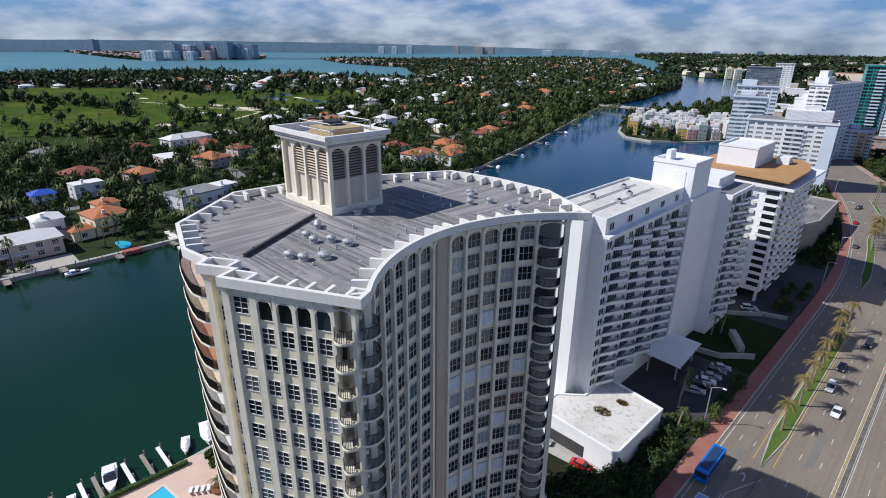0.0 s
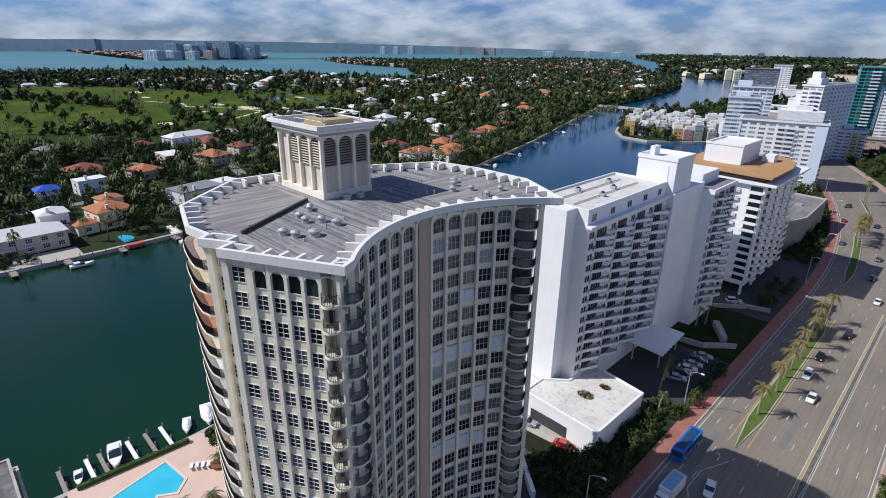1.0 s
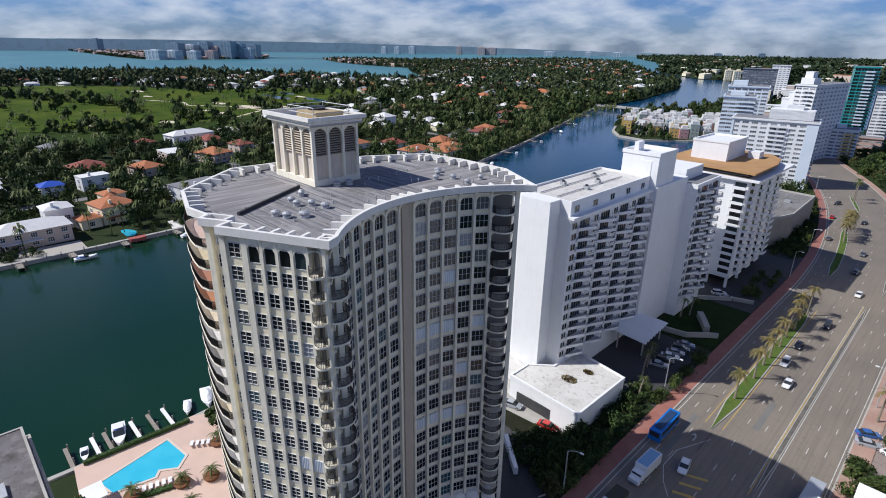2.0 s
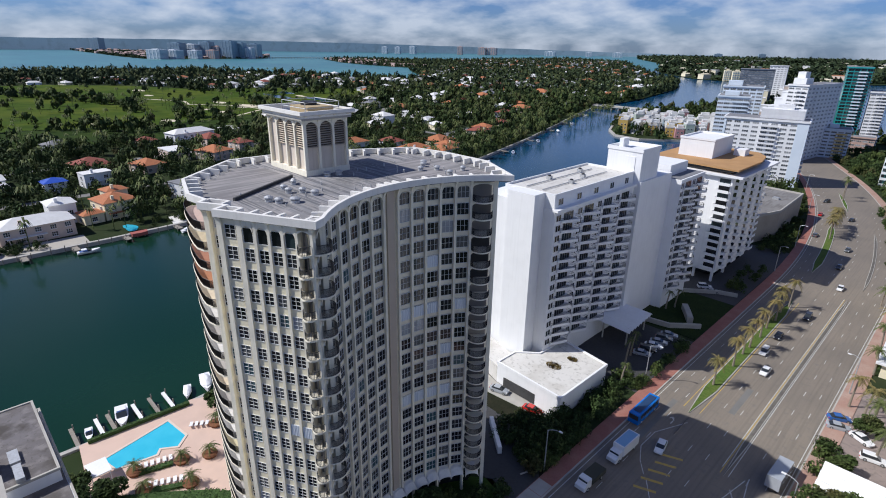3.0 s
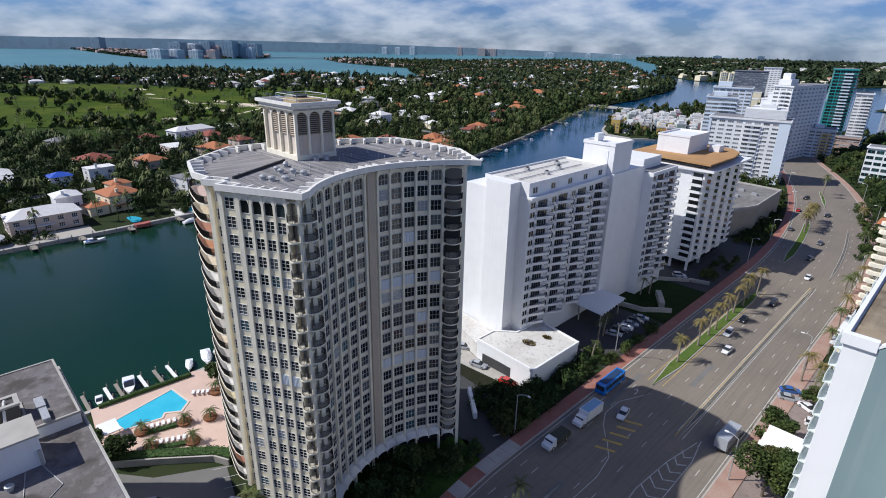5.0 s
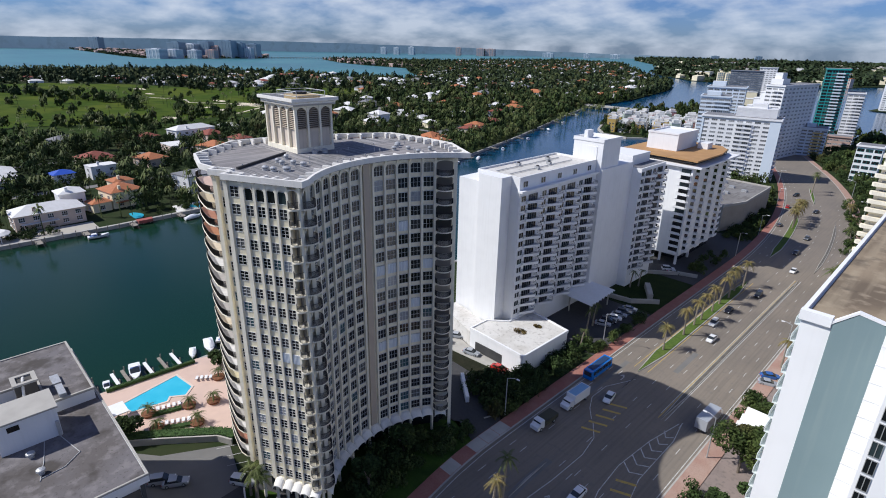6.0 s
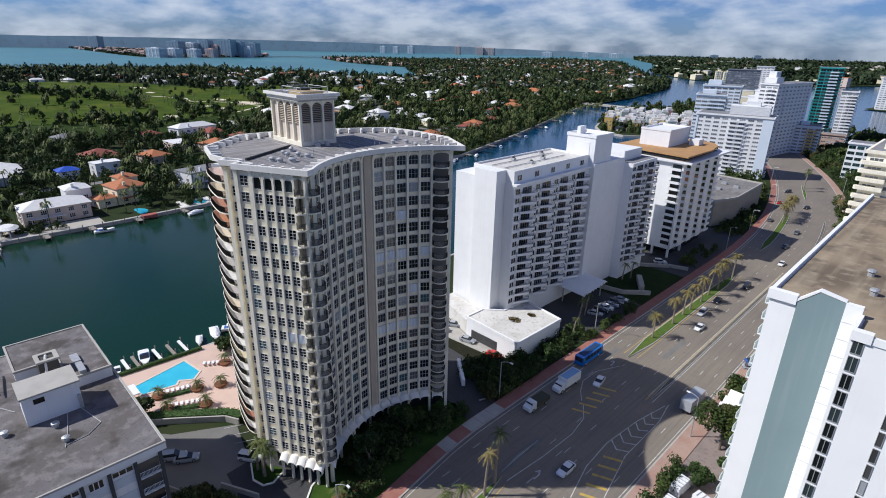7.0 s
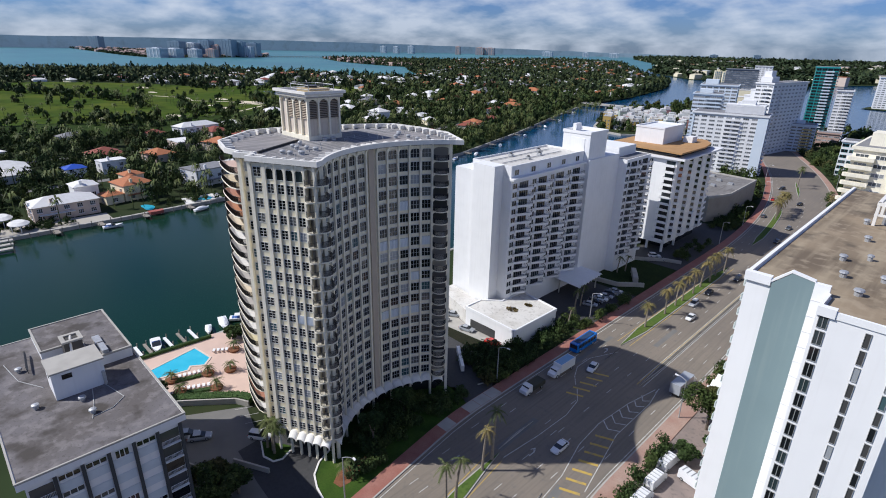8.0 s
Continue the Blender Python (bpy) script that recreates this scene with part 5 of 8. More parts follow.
# ---- the low apartment block with the grey roof ----
low = thing("grey_roofed_block", "low white apartment block with a stained grey roof", "apartment block", at=(-53, -13, 0))
LB = [(-71.0, -21.8), (-32.2, -21.8), (-32.2, -3.2), (-71.0, -3.2)]
bm = bmesh.new()
prism(bm, LB, -0.1, 22.6)
part("wall", bm, COOLWHITE, low)
bm = bmesh.new()
prism(bm, offset(LB, -0.8), 22.6, 23.7)
part("roof_overhang", bm, COOLWHITE, low)
STAINROOF = material("stained_grey_roof", (0.150, 0.138, 0.140), 0.9, spots=((0.12, 0.42, 0.6, (0.105, 0.092, 0.085), 0.85), (0.7, 0.5, 0.66, (0.235, 0.215, 0.21), 0.6), (0.22, 0.53, 0.64, (0.05, 0.042, 0.035), 0.85), (2.6, 0.58, 0.68, (0.07, 0.062, 0.055), 0.55)), bump=0.3)
bm = bmesh.new()
prism(bm, offset(LB, -0.5), 23.7, 23.78)
part("roof", bm, STAINROOF, low, "stained grey roof felt")
bm = bmesh.new()
ring(bm, offset(LB, -0.85), offset(LB, -0.6), 23.6, 23.88)
part("roof_edge", bm, CONCRETE, low)
bm = bmesh.new()
box(bm, -52.3, -15.2, 23.7, -47.2, -8.4, 28.2)
hut = part("stair_house", bm, COOLWHITE, low)
bm = bmesh.new()
prism(bm, [(-52.5, -15.4), (-47.0, -15.4), (-47.0, -8.2), (-52.5, -8.2)], 28.2, 28.45)
part("stair_roof", bm, CONCRETE, hut)
bm = bmesh.new()
box(bm, -47.2, -13.9, 26.9, -47.15, -12.6, 27.7)
part("window", bm, DARKPANE, hut)
bm = bmesh.new()
box(bm, -50.4, -15.26, 26.6, -49.4, -15.2, 27.3)
part("window", bm, DARKPANE, hut)
bm = bmesh.new()
box(bm, -49.8, -8.4, 23.75, -48.9, -8.34, 25.7)
part("door", bm, COOLWHITE, hut, "white painted roof door")
bm = bmesh.new()
box(bm, -47.2, -8.9, 23.9, -46.75, -8.5, 26.2)
part("downpipe", bm, GALV, hut)
CABLE = material("grey_conduit", (0.42, 0.42, 0.41), 0.7)
for pts in (((-47.0, -10.6), (-42.6, -11.4), (-39.0, -12.4)), ((-47.0, -8.8), (-41.6, -7.6), (-39.8, -9.6), (-39.4, -12.2)), ((-52.4, -16.0), (-57, -18.5), (-64, -19.5))):
    bm = bmesh.new()
    for (x0, y0), (x1, y1) in zip(pts, pts[1:]):
        rod(bm, (x0, y0, 23.84), (x1, y1, 23.84), 0.06, 5)
    tagged(link("conduit", bm, CABLE), "thin pale conduit lying on the grey roof", "conduit", "grey roof conduits")
bm = bmesh.new()
prism(bm, [(-71.3, -14.6), (-61, -14.6), (-61, -9.0), (-53.2, -9.0), (-53.2, -3.0), (-71.3, -3.0)], 23.7, 25.6, 0, 1)
part("upper_roof", bm, [COOLWHITE, STAINROOF], low)
bm = bmesh.new()
ring(bm, [(-71.4, -14.7), (-60.9, -14.7), (-60.9, -8.9), (-53.1, -8.9), (-53.1, -2.9), (-71.4, -2.9)], [(-71.1, -14.4), (-61.2, -14.4), (-61.2, -8.6), (-53.4, -8.6), (-53.4, -3.2), (-71.1, -3.2)], 25.4, 25.75)
for r in ((-56.6, -7.2, 25.6, -53.4, -6.3, 26.3), (-60.2, -7.3, 25.6, -57.4, -6.2, 26.1)):
    wall_box(low, "duct", r, GALV)
part("roof_edge", bm, CONCRETE, low)
ac = thing("cooling_unit", "dark boxy cooling unit with a white hose", "cooling unit", at=(-58.3, -10.4, 25.6))
bm = bmesh.new()
box(bm, -59.6, -11.7, 23.7, -56.9, -9.05, 27.9)
part("casing", bm, material("dark_louvre", (0.06, 0.055, 0.05), 0.7), ac)
bm = bmesh.new()
ring(bm, [(-59.8, -11.9), (-56.7, -11.9), (-56.7, -8.85), (-59.8, -8.85)], [(-59.2, -11.3), (-57.3, -11.3), (-57.3, -9.45), (-59.2, -9.45)], 27.85, 28.15)
part("top_frame", bm, CONCRETE, ac)
bm = bmesh.new()
for i in range(6):
    a, c = i / 6, (i + 1) / 6
    rod(bm, (-58.3 + a * 2.4, -10.4 - a * 0.6, 28.3 - 2.4 * a * a), (-58.3 + c * 2.4, -10.4 - c * 0.6, 28.3 - 2.4 * c * c), 0.18, 6)
part("hose", bm, WHITE, ac)
for x, y in ((-47.1, -17.8), (-40.4, -12.0), (-44.7, -12.4), (-60, -18)):
    vent = thing("roof_vent", "small white round vent on the grey roof", "vent", "grey roof vents", (x, y, 23.78))
    bm = bmesh.new()
    lathe(bm, [(0.35, 0), (0.35, 0.4), (0.55, 0.5), (0.5, 0.75), (0.2, 0.85)], (x, y, 23.78))
    part("cap", bm, GALV, vent)
for i in range(3):
    bm = bmesh.new()
    rod(bm, (-58 - i * 0.6, -17, 24.6), (-64 - i * 0.6, -16.4, 24.6), 0.12)
    for f in (0.1, 0.9):
        rod(bm, (-58 - i * 0.6 - 6 * f, -17 + 0.6 * f, 23.7), (-58 - i * 0.6 - 6 * f, -17 + 0.6 * f, 24.6), 0.05)
    tagged(link("roof_pipe", bm, IRON), "dark pipe raised on legs over the grey roof", "pipe", "grey roof pipes")
DARKRIB = material("charcoal_rib", (0.05, 0.055, 0.06), 0.7)
LWIN = window_mesh("window", 2.5, 0.85, 3, 1, [COOLWHITE, DARKPANE, COOLWHITE], sill=False)
LPANEL = material("pale_blue_panel", (0.60, 0.65, 0.69), 0.6, spots=((0.6, 0.4, 0.7, (0.46, 0.52, 0.56), 0.5),))
bm = bmesh.new()
box(bm, -1.3, -0.05, 0, 1.3, 0.0, 1.5)
LPAN = mesh_of("wall_panel", bm, LPANEL)
LWIN_TALL = window_mesh("window", 1.7, 1.35, 3, 1, [COOLWHITE, DARKPANE, COOLWHITE], sill=False)
bm = bmesh.new()
box(bm, -1.28, -0.06, 0, 1.28, 0.0, 2.25)
LOGGIA = mesh_of("loggia", bm, DARKPANE)
bm = bmesh.new()
railing(bm, [(-1.28, -0.45), (1.28, -0.45)], 0.0, 0.95, 0.16)
box(bm, -1.3, -0.5, -0.12, 1.3, 0.0, 0.0)
LOGRAIL = mesh_of("railing", bm, COOLWHITE)
for i, y in enumerate((-20.25, -17.15, -14.05, -10.95, -7.85, -4.75)):
    bm = bmesh.new()
    box(bm, -32.2, y + 1.34, -0.1, -31.85, y + 1.78, 22.6)
    part("rib", bm, DARKRIB, low)
    for k in range(8):
        z = 21.0 - 2.75 * k
        if i in (0, 5):
            b = placed("loggia", LOGGIA, on_wall(-32.19, y, 0, 1, z - 1.75), low)
            r = new("railing", LOGRAIL)
            r.parent = b
            continue
        if k == 0 or (i * 3 + k * 2) % 5 in (0, 2):
            placed("window", LWIN if (i + k) % 3 else LWIN_TALL, on_wall(-32.19, y, 0, 1, z if (i + k) % 3 else z - 0.5), low)
        placed("wall_panel", LPAN, on_wall(-32.19, y, 0, 1, z - 1.9), low)

# ---- roof gear on the curved tower ----
def tower_vent(x, y, s, z=57.1):
    s *= 0.8
    v = thing("roof_vent", "round galvanised vent with a mushroom cap on the grey roof", "vent", "tower roof vents", (x, y, z))
    bm = bmesh.new()
    lathe(bm, [(0.55 * s, 0), (0.5 * s, 0.3), (0.36 * s, 0.36)], (x, y, z))
    part("base", bm, GALV, v)
    bm = bmesh.new()
    lathe(bm, [(0.36 * s, 0.36), (0.62 * s, 0.42), (0.6 * s, 0.58), (0.25 * s, 0.74)], (x, y, z))
    part("cap", bm, GALV, v)


for x, y, s in ((-46.4, 26.9, 1.0), (-44.6, 26.6, 1.0), (-43.6, 28.0, 1.0), (-42.6, 22.8, 1.1), (-41.2, 23.4, 1.1), (-40.2, 25.0, 1.35), (-41.6, 28.6, 1.15), (-48.6, 29.6, 0.8), (-48.0, 29.2, 0.8), (-49.3, 35.4, 1.2), (-49.0, 37.2, 1.2), (-46.3, 51.5, 1.2), (-43.1, 48.0, 1.0), (-41.8, 50.2, 1.0), (-38.4, 49.6, 1.0), (-45.0, 50.2, 1.0), (-39.0, 53.0, 0.9)):
    tower_vent(x, y, s)
rng = random.Random(3)
for i in range(26):
    x, y = rng.uniform(-50, -38), rng.uniform(20, 54)
    if math.hypot(x - CX, y - CY) < R0 + 3.2:
        continue
    bm = bmesh.new()
    h = rng.uniform(0.25, 0.6)
    lathe(bm, [(0.09, 0), (0.09, h), (0.05, h + 0.03)], (x, y, 57.1), 6)
    tagged(link("vent_pipe", bm, GALV), "thin metal vent pipe on the grey roof", "vent pipe", "tower vent pipes")
bm = bmesh.new()
for p, q in (((-45.5, 19.8), (-51.9, 31.2)),):
    box(bm, 0, -0.15, 57.08, math.hypot(q[0] - p[0], q[1] - p[1]), 0.15, 57.5, 0, on_wall(*p, q[0] - p[0], q[1] - p[1]))
tagged(link("roof_kerb", bm, DARKASPH), "low dark upstand across the grey roof", "roof kerb")
ROOFPATCH = material("pale_roof_patch", (0.30, 0.28, 0.275), 0.9, spots=(((1.4, 0.08, 1), 0.45, 0.58, (0.16, 0.15, 0.15), 0.85), (0.3, 0.4, 0.7, (0.2, 0.195, 0.19), 0.6)))
bm = bmesh.new()
prism(bm, [(-46.0, 19.6), (-52.2, 31.0), (-60, 31.2), (-62.5, 28), (-56.5, 20.2), (-50, 18.2)], 57.05, 57.115)
tagged(link("roof_patch", bm, ROOFPATCH), "paler banded stretch of roof surface", "roof surface", kind="structure")
bm = bmesh.new()
prism(bm, [(-43.6, 43), (-41, 43.5), (-36, 54.5), (-44, 56), (-50, 55), (-50, 46)], 57.05, 57.115)
tagged(link("roof_patch", bm, ROOFPATCH), "paler banded stretch of roof surface", "roof surface", kind="structure")
# gear on top of the plant room
BRICKY = material("tan_block", (0.45, 0.35, 0.2), 0.85, spots=((2, 0.4, 0.7, (0.3, 0.22, 0.12), 0.6),))
tank = thing("cooling_tower", "tan block cooling tower inside the rim", "cooling tower", at=(-55, 38, 65.2))
bm = bmesh.new()
box(bm, -57.5, 34.9, 65.3, -52.5, 39.2, 66.5)
part("casing", bm, BRICKY, tank)
bm = bmesh.new()
lathe(bm, [(1.2, 66.5), (1.2, 67.0), (0.9, 67.0)], (-56, 37.2, 0), 12)
part("fan_ring", bm, IRON, tank)
RAIL_AT = [(-58.5, 34.2), (-52, 34.2), (-52, 39.8), (-58.5, 39.8)]
for p, q in zip(RAIL_AT, RAIL_AT[1:] + RAIL_AT[:1]):
    bm = bmesh.new()
    rod(bm, (*p, 65.3), (*p, 67.2), 0.06)
    part("post", bm, GALV, tank)
    for zz in (66.4, 67.2):
        bm = bmesh.new()
        rod(bm, (*p, zz), (*q, zz), 0.05, 4)
        part("rail", bm, GALV, tank)

# ---- pool terrace ----
terrace = sheet("pool_deck", [(-92.5, 2.5), (-74, 0.5), (-61.5, 16.5), (-58, 19), (-63, 26), (-66, 34), (-88, 34), (-92.5, 24)], 0.7, PINKDECK, "pinkish paved pool terrace", "terrace")
pool = thing("swimming_pool", "bright blue swimming pool with a chamfered end and pale edge", "pool", at=(-84, 12, 0.7))
PO = [(-84.9, 5.0), (-80.8, 6.0), (-79.6, 12.6), (-81.0, 13.6), (-79.2, 16.4), (-81.4, 18.6), (-88.2, 17.6)]
bm = bmesh.new()
prism(bm, PO, 0.62, 0.74)
part("water", bm, POOLWATER, pool)
bm = bmesh.new()
ring(bm, offset(PO, -0.45), PO, 0.6, 0.82)
part("coping", bm, material("pale_coping", (0.66, 0.55, 0.46), 0.8), pool)
HEDGE = material("hedge", (0.05, 0.10, 0.02), 0.9, spots=((2.5, 0.4, 0.7, (0.02, 0.05, 0.01), 0.7),), island=0.35)


def leafy(bm, n, place, size, rng):
    """Scatters n small leaf faces where place() says."""
    for i in range(n):
        c = place()
        a, b = rng.uniform(0, 6.28), rng.uniform(-1.2, 1.2)
        u = Vector((math.cos(a), math.sin(a), rng.uniform(-0.5, 0.5))) * size * rng.uniform(0.6, 1.3)
        v = Vector((-math.sin(a) * math.cos(b), math.cos(a) * math.cos(b), math.sin(b))) * size * rng.uniform(0.4, 0.8)
        bm.faces.new([bm.verts.new(c + k) for k in (-u, v, u, -v)])


def hedge(pts, w, h, z=0.0, n=60, name="hedge", label="clipped green hedge beside the terrace"):
    rng = random.Random(len(pts) * 7 + int(pts[0][0]))
    bm = bmesh.new()
    for (x0, y0), (x1, y1) in zip(pts, pts[1:]):
        d = math.hypot(x1 - x0, y1 - y0)
        m = on_wall(x0, y0, x1 - x0, y1 - y0)
        box(bm, 0, -w * 0.4, z, d, w * 0.4, z + h * 0.85, 0, m)
        leafy(bm, int(d * n), lambda: m @ Vector((rng.uniform(0, d), rng.uniform(-w / 2, w / 2), z + h * rng.uniform(0.1, 1.0) ** 0.5)), 0.16, rng)
    return tagged(link(name, bm, HEDGE), label, "hedge")


hedge([(-75, -0.5), (-68.5, 8.5), (-61.5, 17.0), (-58.5, 18.6)], 2.6, 1.6, 0.0, 120)
hedge([(-92, 4), (-91.5, 14), (-91, 23)], 0.9, 0.9, 0.7, 50)
for p, q in (((-76.5, 8.6), (-75.0, 14.0)), ((-70.6, 8.6), (-68.0, 13.8))):
    hedge([p, q], 1.3, 0.6, 0.7, 60)
wall_line("court_wall", [(-74, -1.6), (-67.2, 7.6), (-60.6, 15.8), (-57.6, 17.4)], 0.35, -0.1, 1.3, CONCRETE, "pale wall between parking court and terrace")
lounger = thing("sun_lounger", "white sun lounger on the pink terrace", "sun lounger", "poolside loungers")
bm = bmesh.new()
box(bm, -0.3, -0.95, 0.28, 0.3, 0.4, 0.36)
part("seat", bm, COOLWHITE, lounger)
bm = bmesh.new()
box(bm, -0.3, 0, 0, 0.3, 0.75, 0.07, 0, pose(0, 0.4, 0.3, 35))
part("backrest", bm, COOLWHITE, lounger)
for x in (-0.25, 0.25):
    for y in (-0.85, 0.3):
        bm = bmesh.new()
        box(bm, x - 0.03, y - 0.03, 0, x + 0.03, y + 0.03, 0.29)
        part("leg", bm, COOLWHITE, lounger)
spots = [(-78.0 + 0.28 * i, 9.2 + 1.0 * i, 255) for i in range(6)] + [(-72.2 + 0.45 * i, 9.0 + 0.95 * i, 250) for i in range(6)] + [(-83.5 + i * 0.55, 20.6 + 0.85 * i, 240) for i in range(4)]
for i, (x, y, a) in enumerate(spots):
    if i == 0:
        lounger.matrix_basis = pose(x, y, 0.7, 0, 0, a)
        for ch in lounger.children:
            ch.matrix_parent_inverse = Matrix.Identity(4)
    else:
        copy_thing(lounger, pose(x, y, 0.7, 0, 0, a))
hutp = thing("pool_cabana", "small white-roofed cabana beside the pool", "cabana", at=(-79.5, 3.2, 0.7))
bm = bmesh.new()
box(bm, -82.4, 1.6, 3.0, -78.0, 5.0, 3.2)
part("roof", bm, COOLWHITE, hutp)
for x, y in ((-82.1, 1.9), (-78.3, 1.9), (-82.1, 4.7), (-78.3, 4.7)):
    bm = bmesh.new()
    rod(bm, (x, y, 0.7), (x, y, 3.0), 0.08)
    part("post", bm, COOLWHITE, hutp)


# boats and docks
def motor_boat(x, y, a, s, label, cover=False):
    b = thing("motor_boat", label, "boat", "boats at the dock", (0, 0, 0))
    bm = bmesh.new()
    secs = []
    for f, w, k in ((-3.6, 1.15, 0.0), (-1.5, 1.25, 0.0), (1.0, 1.15, 0.05), (2.8, 0.7, 0.2), (4.0, 0.05, 0.4)):
        secs.append([bm.verts.new((f * 1.0, v, z + k)) for v, z in ((-w, 1.0), (-w * 0.75, 0.2), (0, -0.15), (w * 0.75, 0.2), (w, 1.0))])
    for p, q in zip(secs, secs[1:]):
        for i in range(4):
            bm.faces.new((p[i], q[i], q[i + 1], p[i + 1]))
        bm.faces.new((p[4], q[4], q[0], p[0]))
    bm.faces.new(secs[0])
    part("hull", bm, COOLWHITE, b)
    if cover:
        bm = bmesh.new()
        lathe(bm, [(1.35, 0.9), (1.2, 1.4), (0.5, 1.9)], (0, 0, 0), 10)
        for v in bm.verts:
            v.co.x *= 2.4
        part("cover", bm, COOLWHITE, b, "white canvas cover")
    else:
        bm = bmesh.new()
        box(bm, -2.9, -0.85, 1.02, -0.2, 0.85, 1.1)
        part("cockpit", bm, material("blue_cockpit", (0.05, 0.12, 0.35), 0.6), b)
        bm = bmesh.new()
        side_prism(bm, [(-0.2, 1.02), (-0.1, 1.7), (0.0, 1.7), (1.2, 1.05)], -0.95, 0.95)
        for v in bm.verts:
            v.co.x, v.co.y = v.co.y, v.co.x
        part("windscreen", bm, GLASS, b)
        bm = bmesh.new()
        box(bm, -2.2, -0.9, 1.75, -0.4, 0.9, 1.82)
        for xx in (-2.1, -0.5):
            for yy in (-0.85, 0.85):
                rod(bm, (xx, yy, 1.0), (xx, yy, 1.76), 0.03)
        part("bimini", bm, COOLWHITE, b)
    b.matrix_basis = pose(x, y, -1.05, 0, 0, a) @ Matrix.Diagonal((s, s, s, 1))
    for ch in b.children:
        ch.matrix_parent_inverse = Matrix.Identity(4)
    return b


motor_boat(-98.3, 11.5, -12, 1.05, "white motor boat with a blue cockpit at the dock")
motor_boat(-98.5, 29.5, -15, 1.0, "moored boat under a white cover", True)
motor_boat(-98.0, 25.0, -20, 0.7, "moored boat under a white cover", True)
motor_boat(-98.0, 35.0, 60, 1.0, "white motor boat beside the terrace")
motor_boat(-97.0, 5.0, -10, 0.6, "small white open boat at the dock")
DOCKWOOD = material("grey_dock_boards", (0.28, 0.25, 0.21), 0.9, spots=((2, 0.4, 0.7, (0.18, 0.16, 0.13), 0.6),))
for i, y in enumerate((2.5, 7.0, 9.2, 14.2, 17.5, 20.5)):
    d = thing("boat_lift", "white boat lift beam on a small grey dock", "boat lift", "boat lifts", (-96.5, y, -1))
    bm = bmesh.new()
    box(bm, -100.5, y - 0.35, -0.3, -92.6, y + 0.35, 0.1)
    part("beam", bm, COOLWHITE if i % 2 else DOCKWOOD, d)
    for x in (-100, -95):
        bm = bmesh.new()
        rod(bm, (x, y + 0.45, -1.6), (x, y + 0.45, 1.1), 0.14, 6)
        part("pile", bm, DOCKWOOD, d)

# ---- golf course and streets beyond the canal ----
GOLF = [(-590, -120), (-570, 60), (-535, 180), (-560, 270), (-600, 400), (-647, 489), (-773, 573), (-861, 500), (-934, 340), (-1056, 280), (-1150, 170), (-1150, -120)]
# near edge of the course, outlined where a cloud's shadow lies
CLOUD_SHADE_LAND = [(-470, -120), (-462, 60), (-450, 170), (-500, 260), (-556, 270), (-531, 180), (-566, 60), (-586, -120)]
FAIRWAY = material("fairway", (0.052, 0.086, 0.011), 1.0, spots=((0.012, 0.42, 0.6, (0.088, 0.112, 0.016), 0.9), (0.05, 0.45, 0.7, (0.030, 0.055, 0.008), 0.8)), spec=0.05)
SAND = material("bunker_sand", (0.66, 0.58, 0.42), 0.95, spots=((0.3, 0.4, 0.7, (0.55, 0.48, 0.35), 0.5),))
# the cloud's shadow is put into this darker grass colour
CLOUDGRASS = material("cloud_shade_grass", (0.030, 0.052, 0.012), 1.0, spots=((0.03, 0.42, 0.6, (0.045, 0.070, 0.014), 0.8), (0.2, 0.45, 0.7, (0.020, 0.034, 0.010), 0.7)), spec=0.05)
sheet("golf_rough", CLOUD_SHADE_LAND, 0.0, CLOUDGRASS, "near golf grass coloured dark for a cloud's shadow", "grass")
sheet("golf_course", GOLF, 0.0, FAIRWAY, "mown green golf course", "golf course")


def blob(cx, cy, rx, ry, seed, n=18):
    r = random.Random(seed)
    ph = [r.uniform(0, 6.28) for _ in range(3)]
    out = []
    for i in range(n):
        a = 2 * math.pi * i / n
        k = 1 + 0.22 * math.sin(2 * a + ph[0]) + 0.14 * math.sin(3 * a + ph[1])
        out.append((cx + rx * k * math.cos(a), cy + ry * k * math.sin(a)))
    return out


for i, (x, y, a, b) in enumerate(((-640, 300, 26, 14), (-610, 335, 15, 8), (-632, 250, 9, 7), (-700, 290, 12, 7), (-945, 265, 14, 9), (-600, 250, 10, 6), (-560, 180, 14, 7), (-720, 420, 12, 6), (-850, 250, 9, 6), (-575, 120, 12, 6))):
    sheet("bunker", blob(x, y, a, b, i), 0.05, SAND, "pale sand bunker on the golf course", "bunker")
for i, (x, y, a, b) in enumerate(((-735, 390, 40, 10), (-672, 415, 30, 9), (-780, 430, 25, 8))):
    sheet("pond", blob(x, y, a, b, 40 + i), 0.04, WATER, "small pond on the golf course", "pond")
bm = bmesh.new()
pp = [(-800, 230), (-740, 260), (-700, 250), (-660, 285), (-600, 300), (-560, 250)]
for p, q in zip(pp, pp[1:]):
    box(bm, 0, -1.8, 0, math.hypot(q[0] - p[0], q[1] - p[1]), 1.8, 0.05, 0, on_wall(*p, q[0] - p[0], q[1] - p[1]))
tagged(link("cart_path", bm, SAND), "pale cart path across the golf course", "path", kind="structure")
STREETS = [[(-300, -80), (-302, 90), (-306, 260), (-345, 400), (-400, 540), (-440, 700)], [(-302, 136), (-380, 150), (-470, 150)], [(-380, -60), (-385, 150), (-392, 300), (-440, 460)], [(-306, 330), (-420, 330), (-520, 420)], [(-440, 560), (-560, 640), (-760, 760)], [(-560, 420), (-640, 600), (-720, 800), (-760, 1000)]]
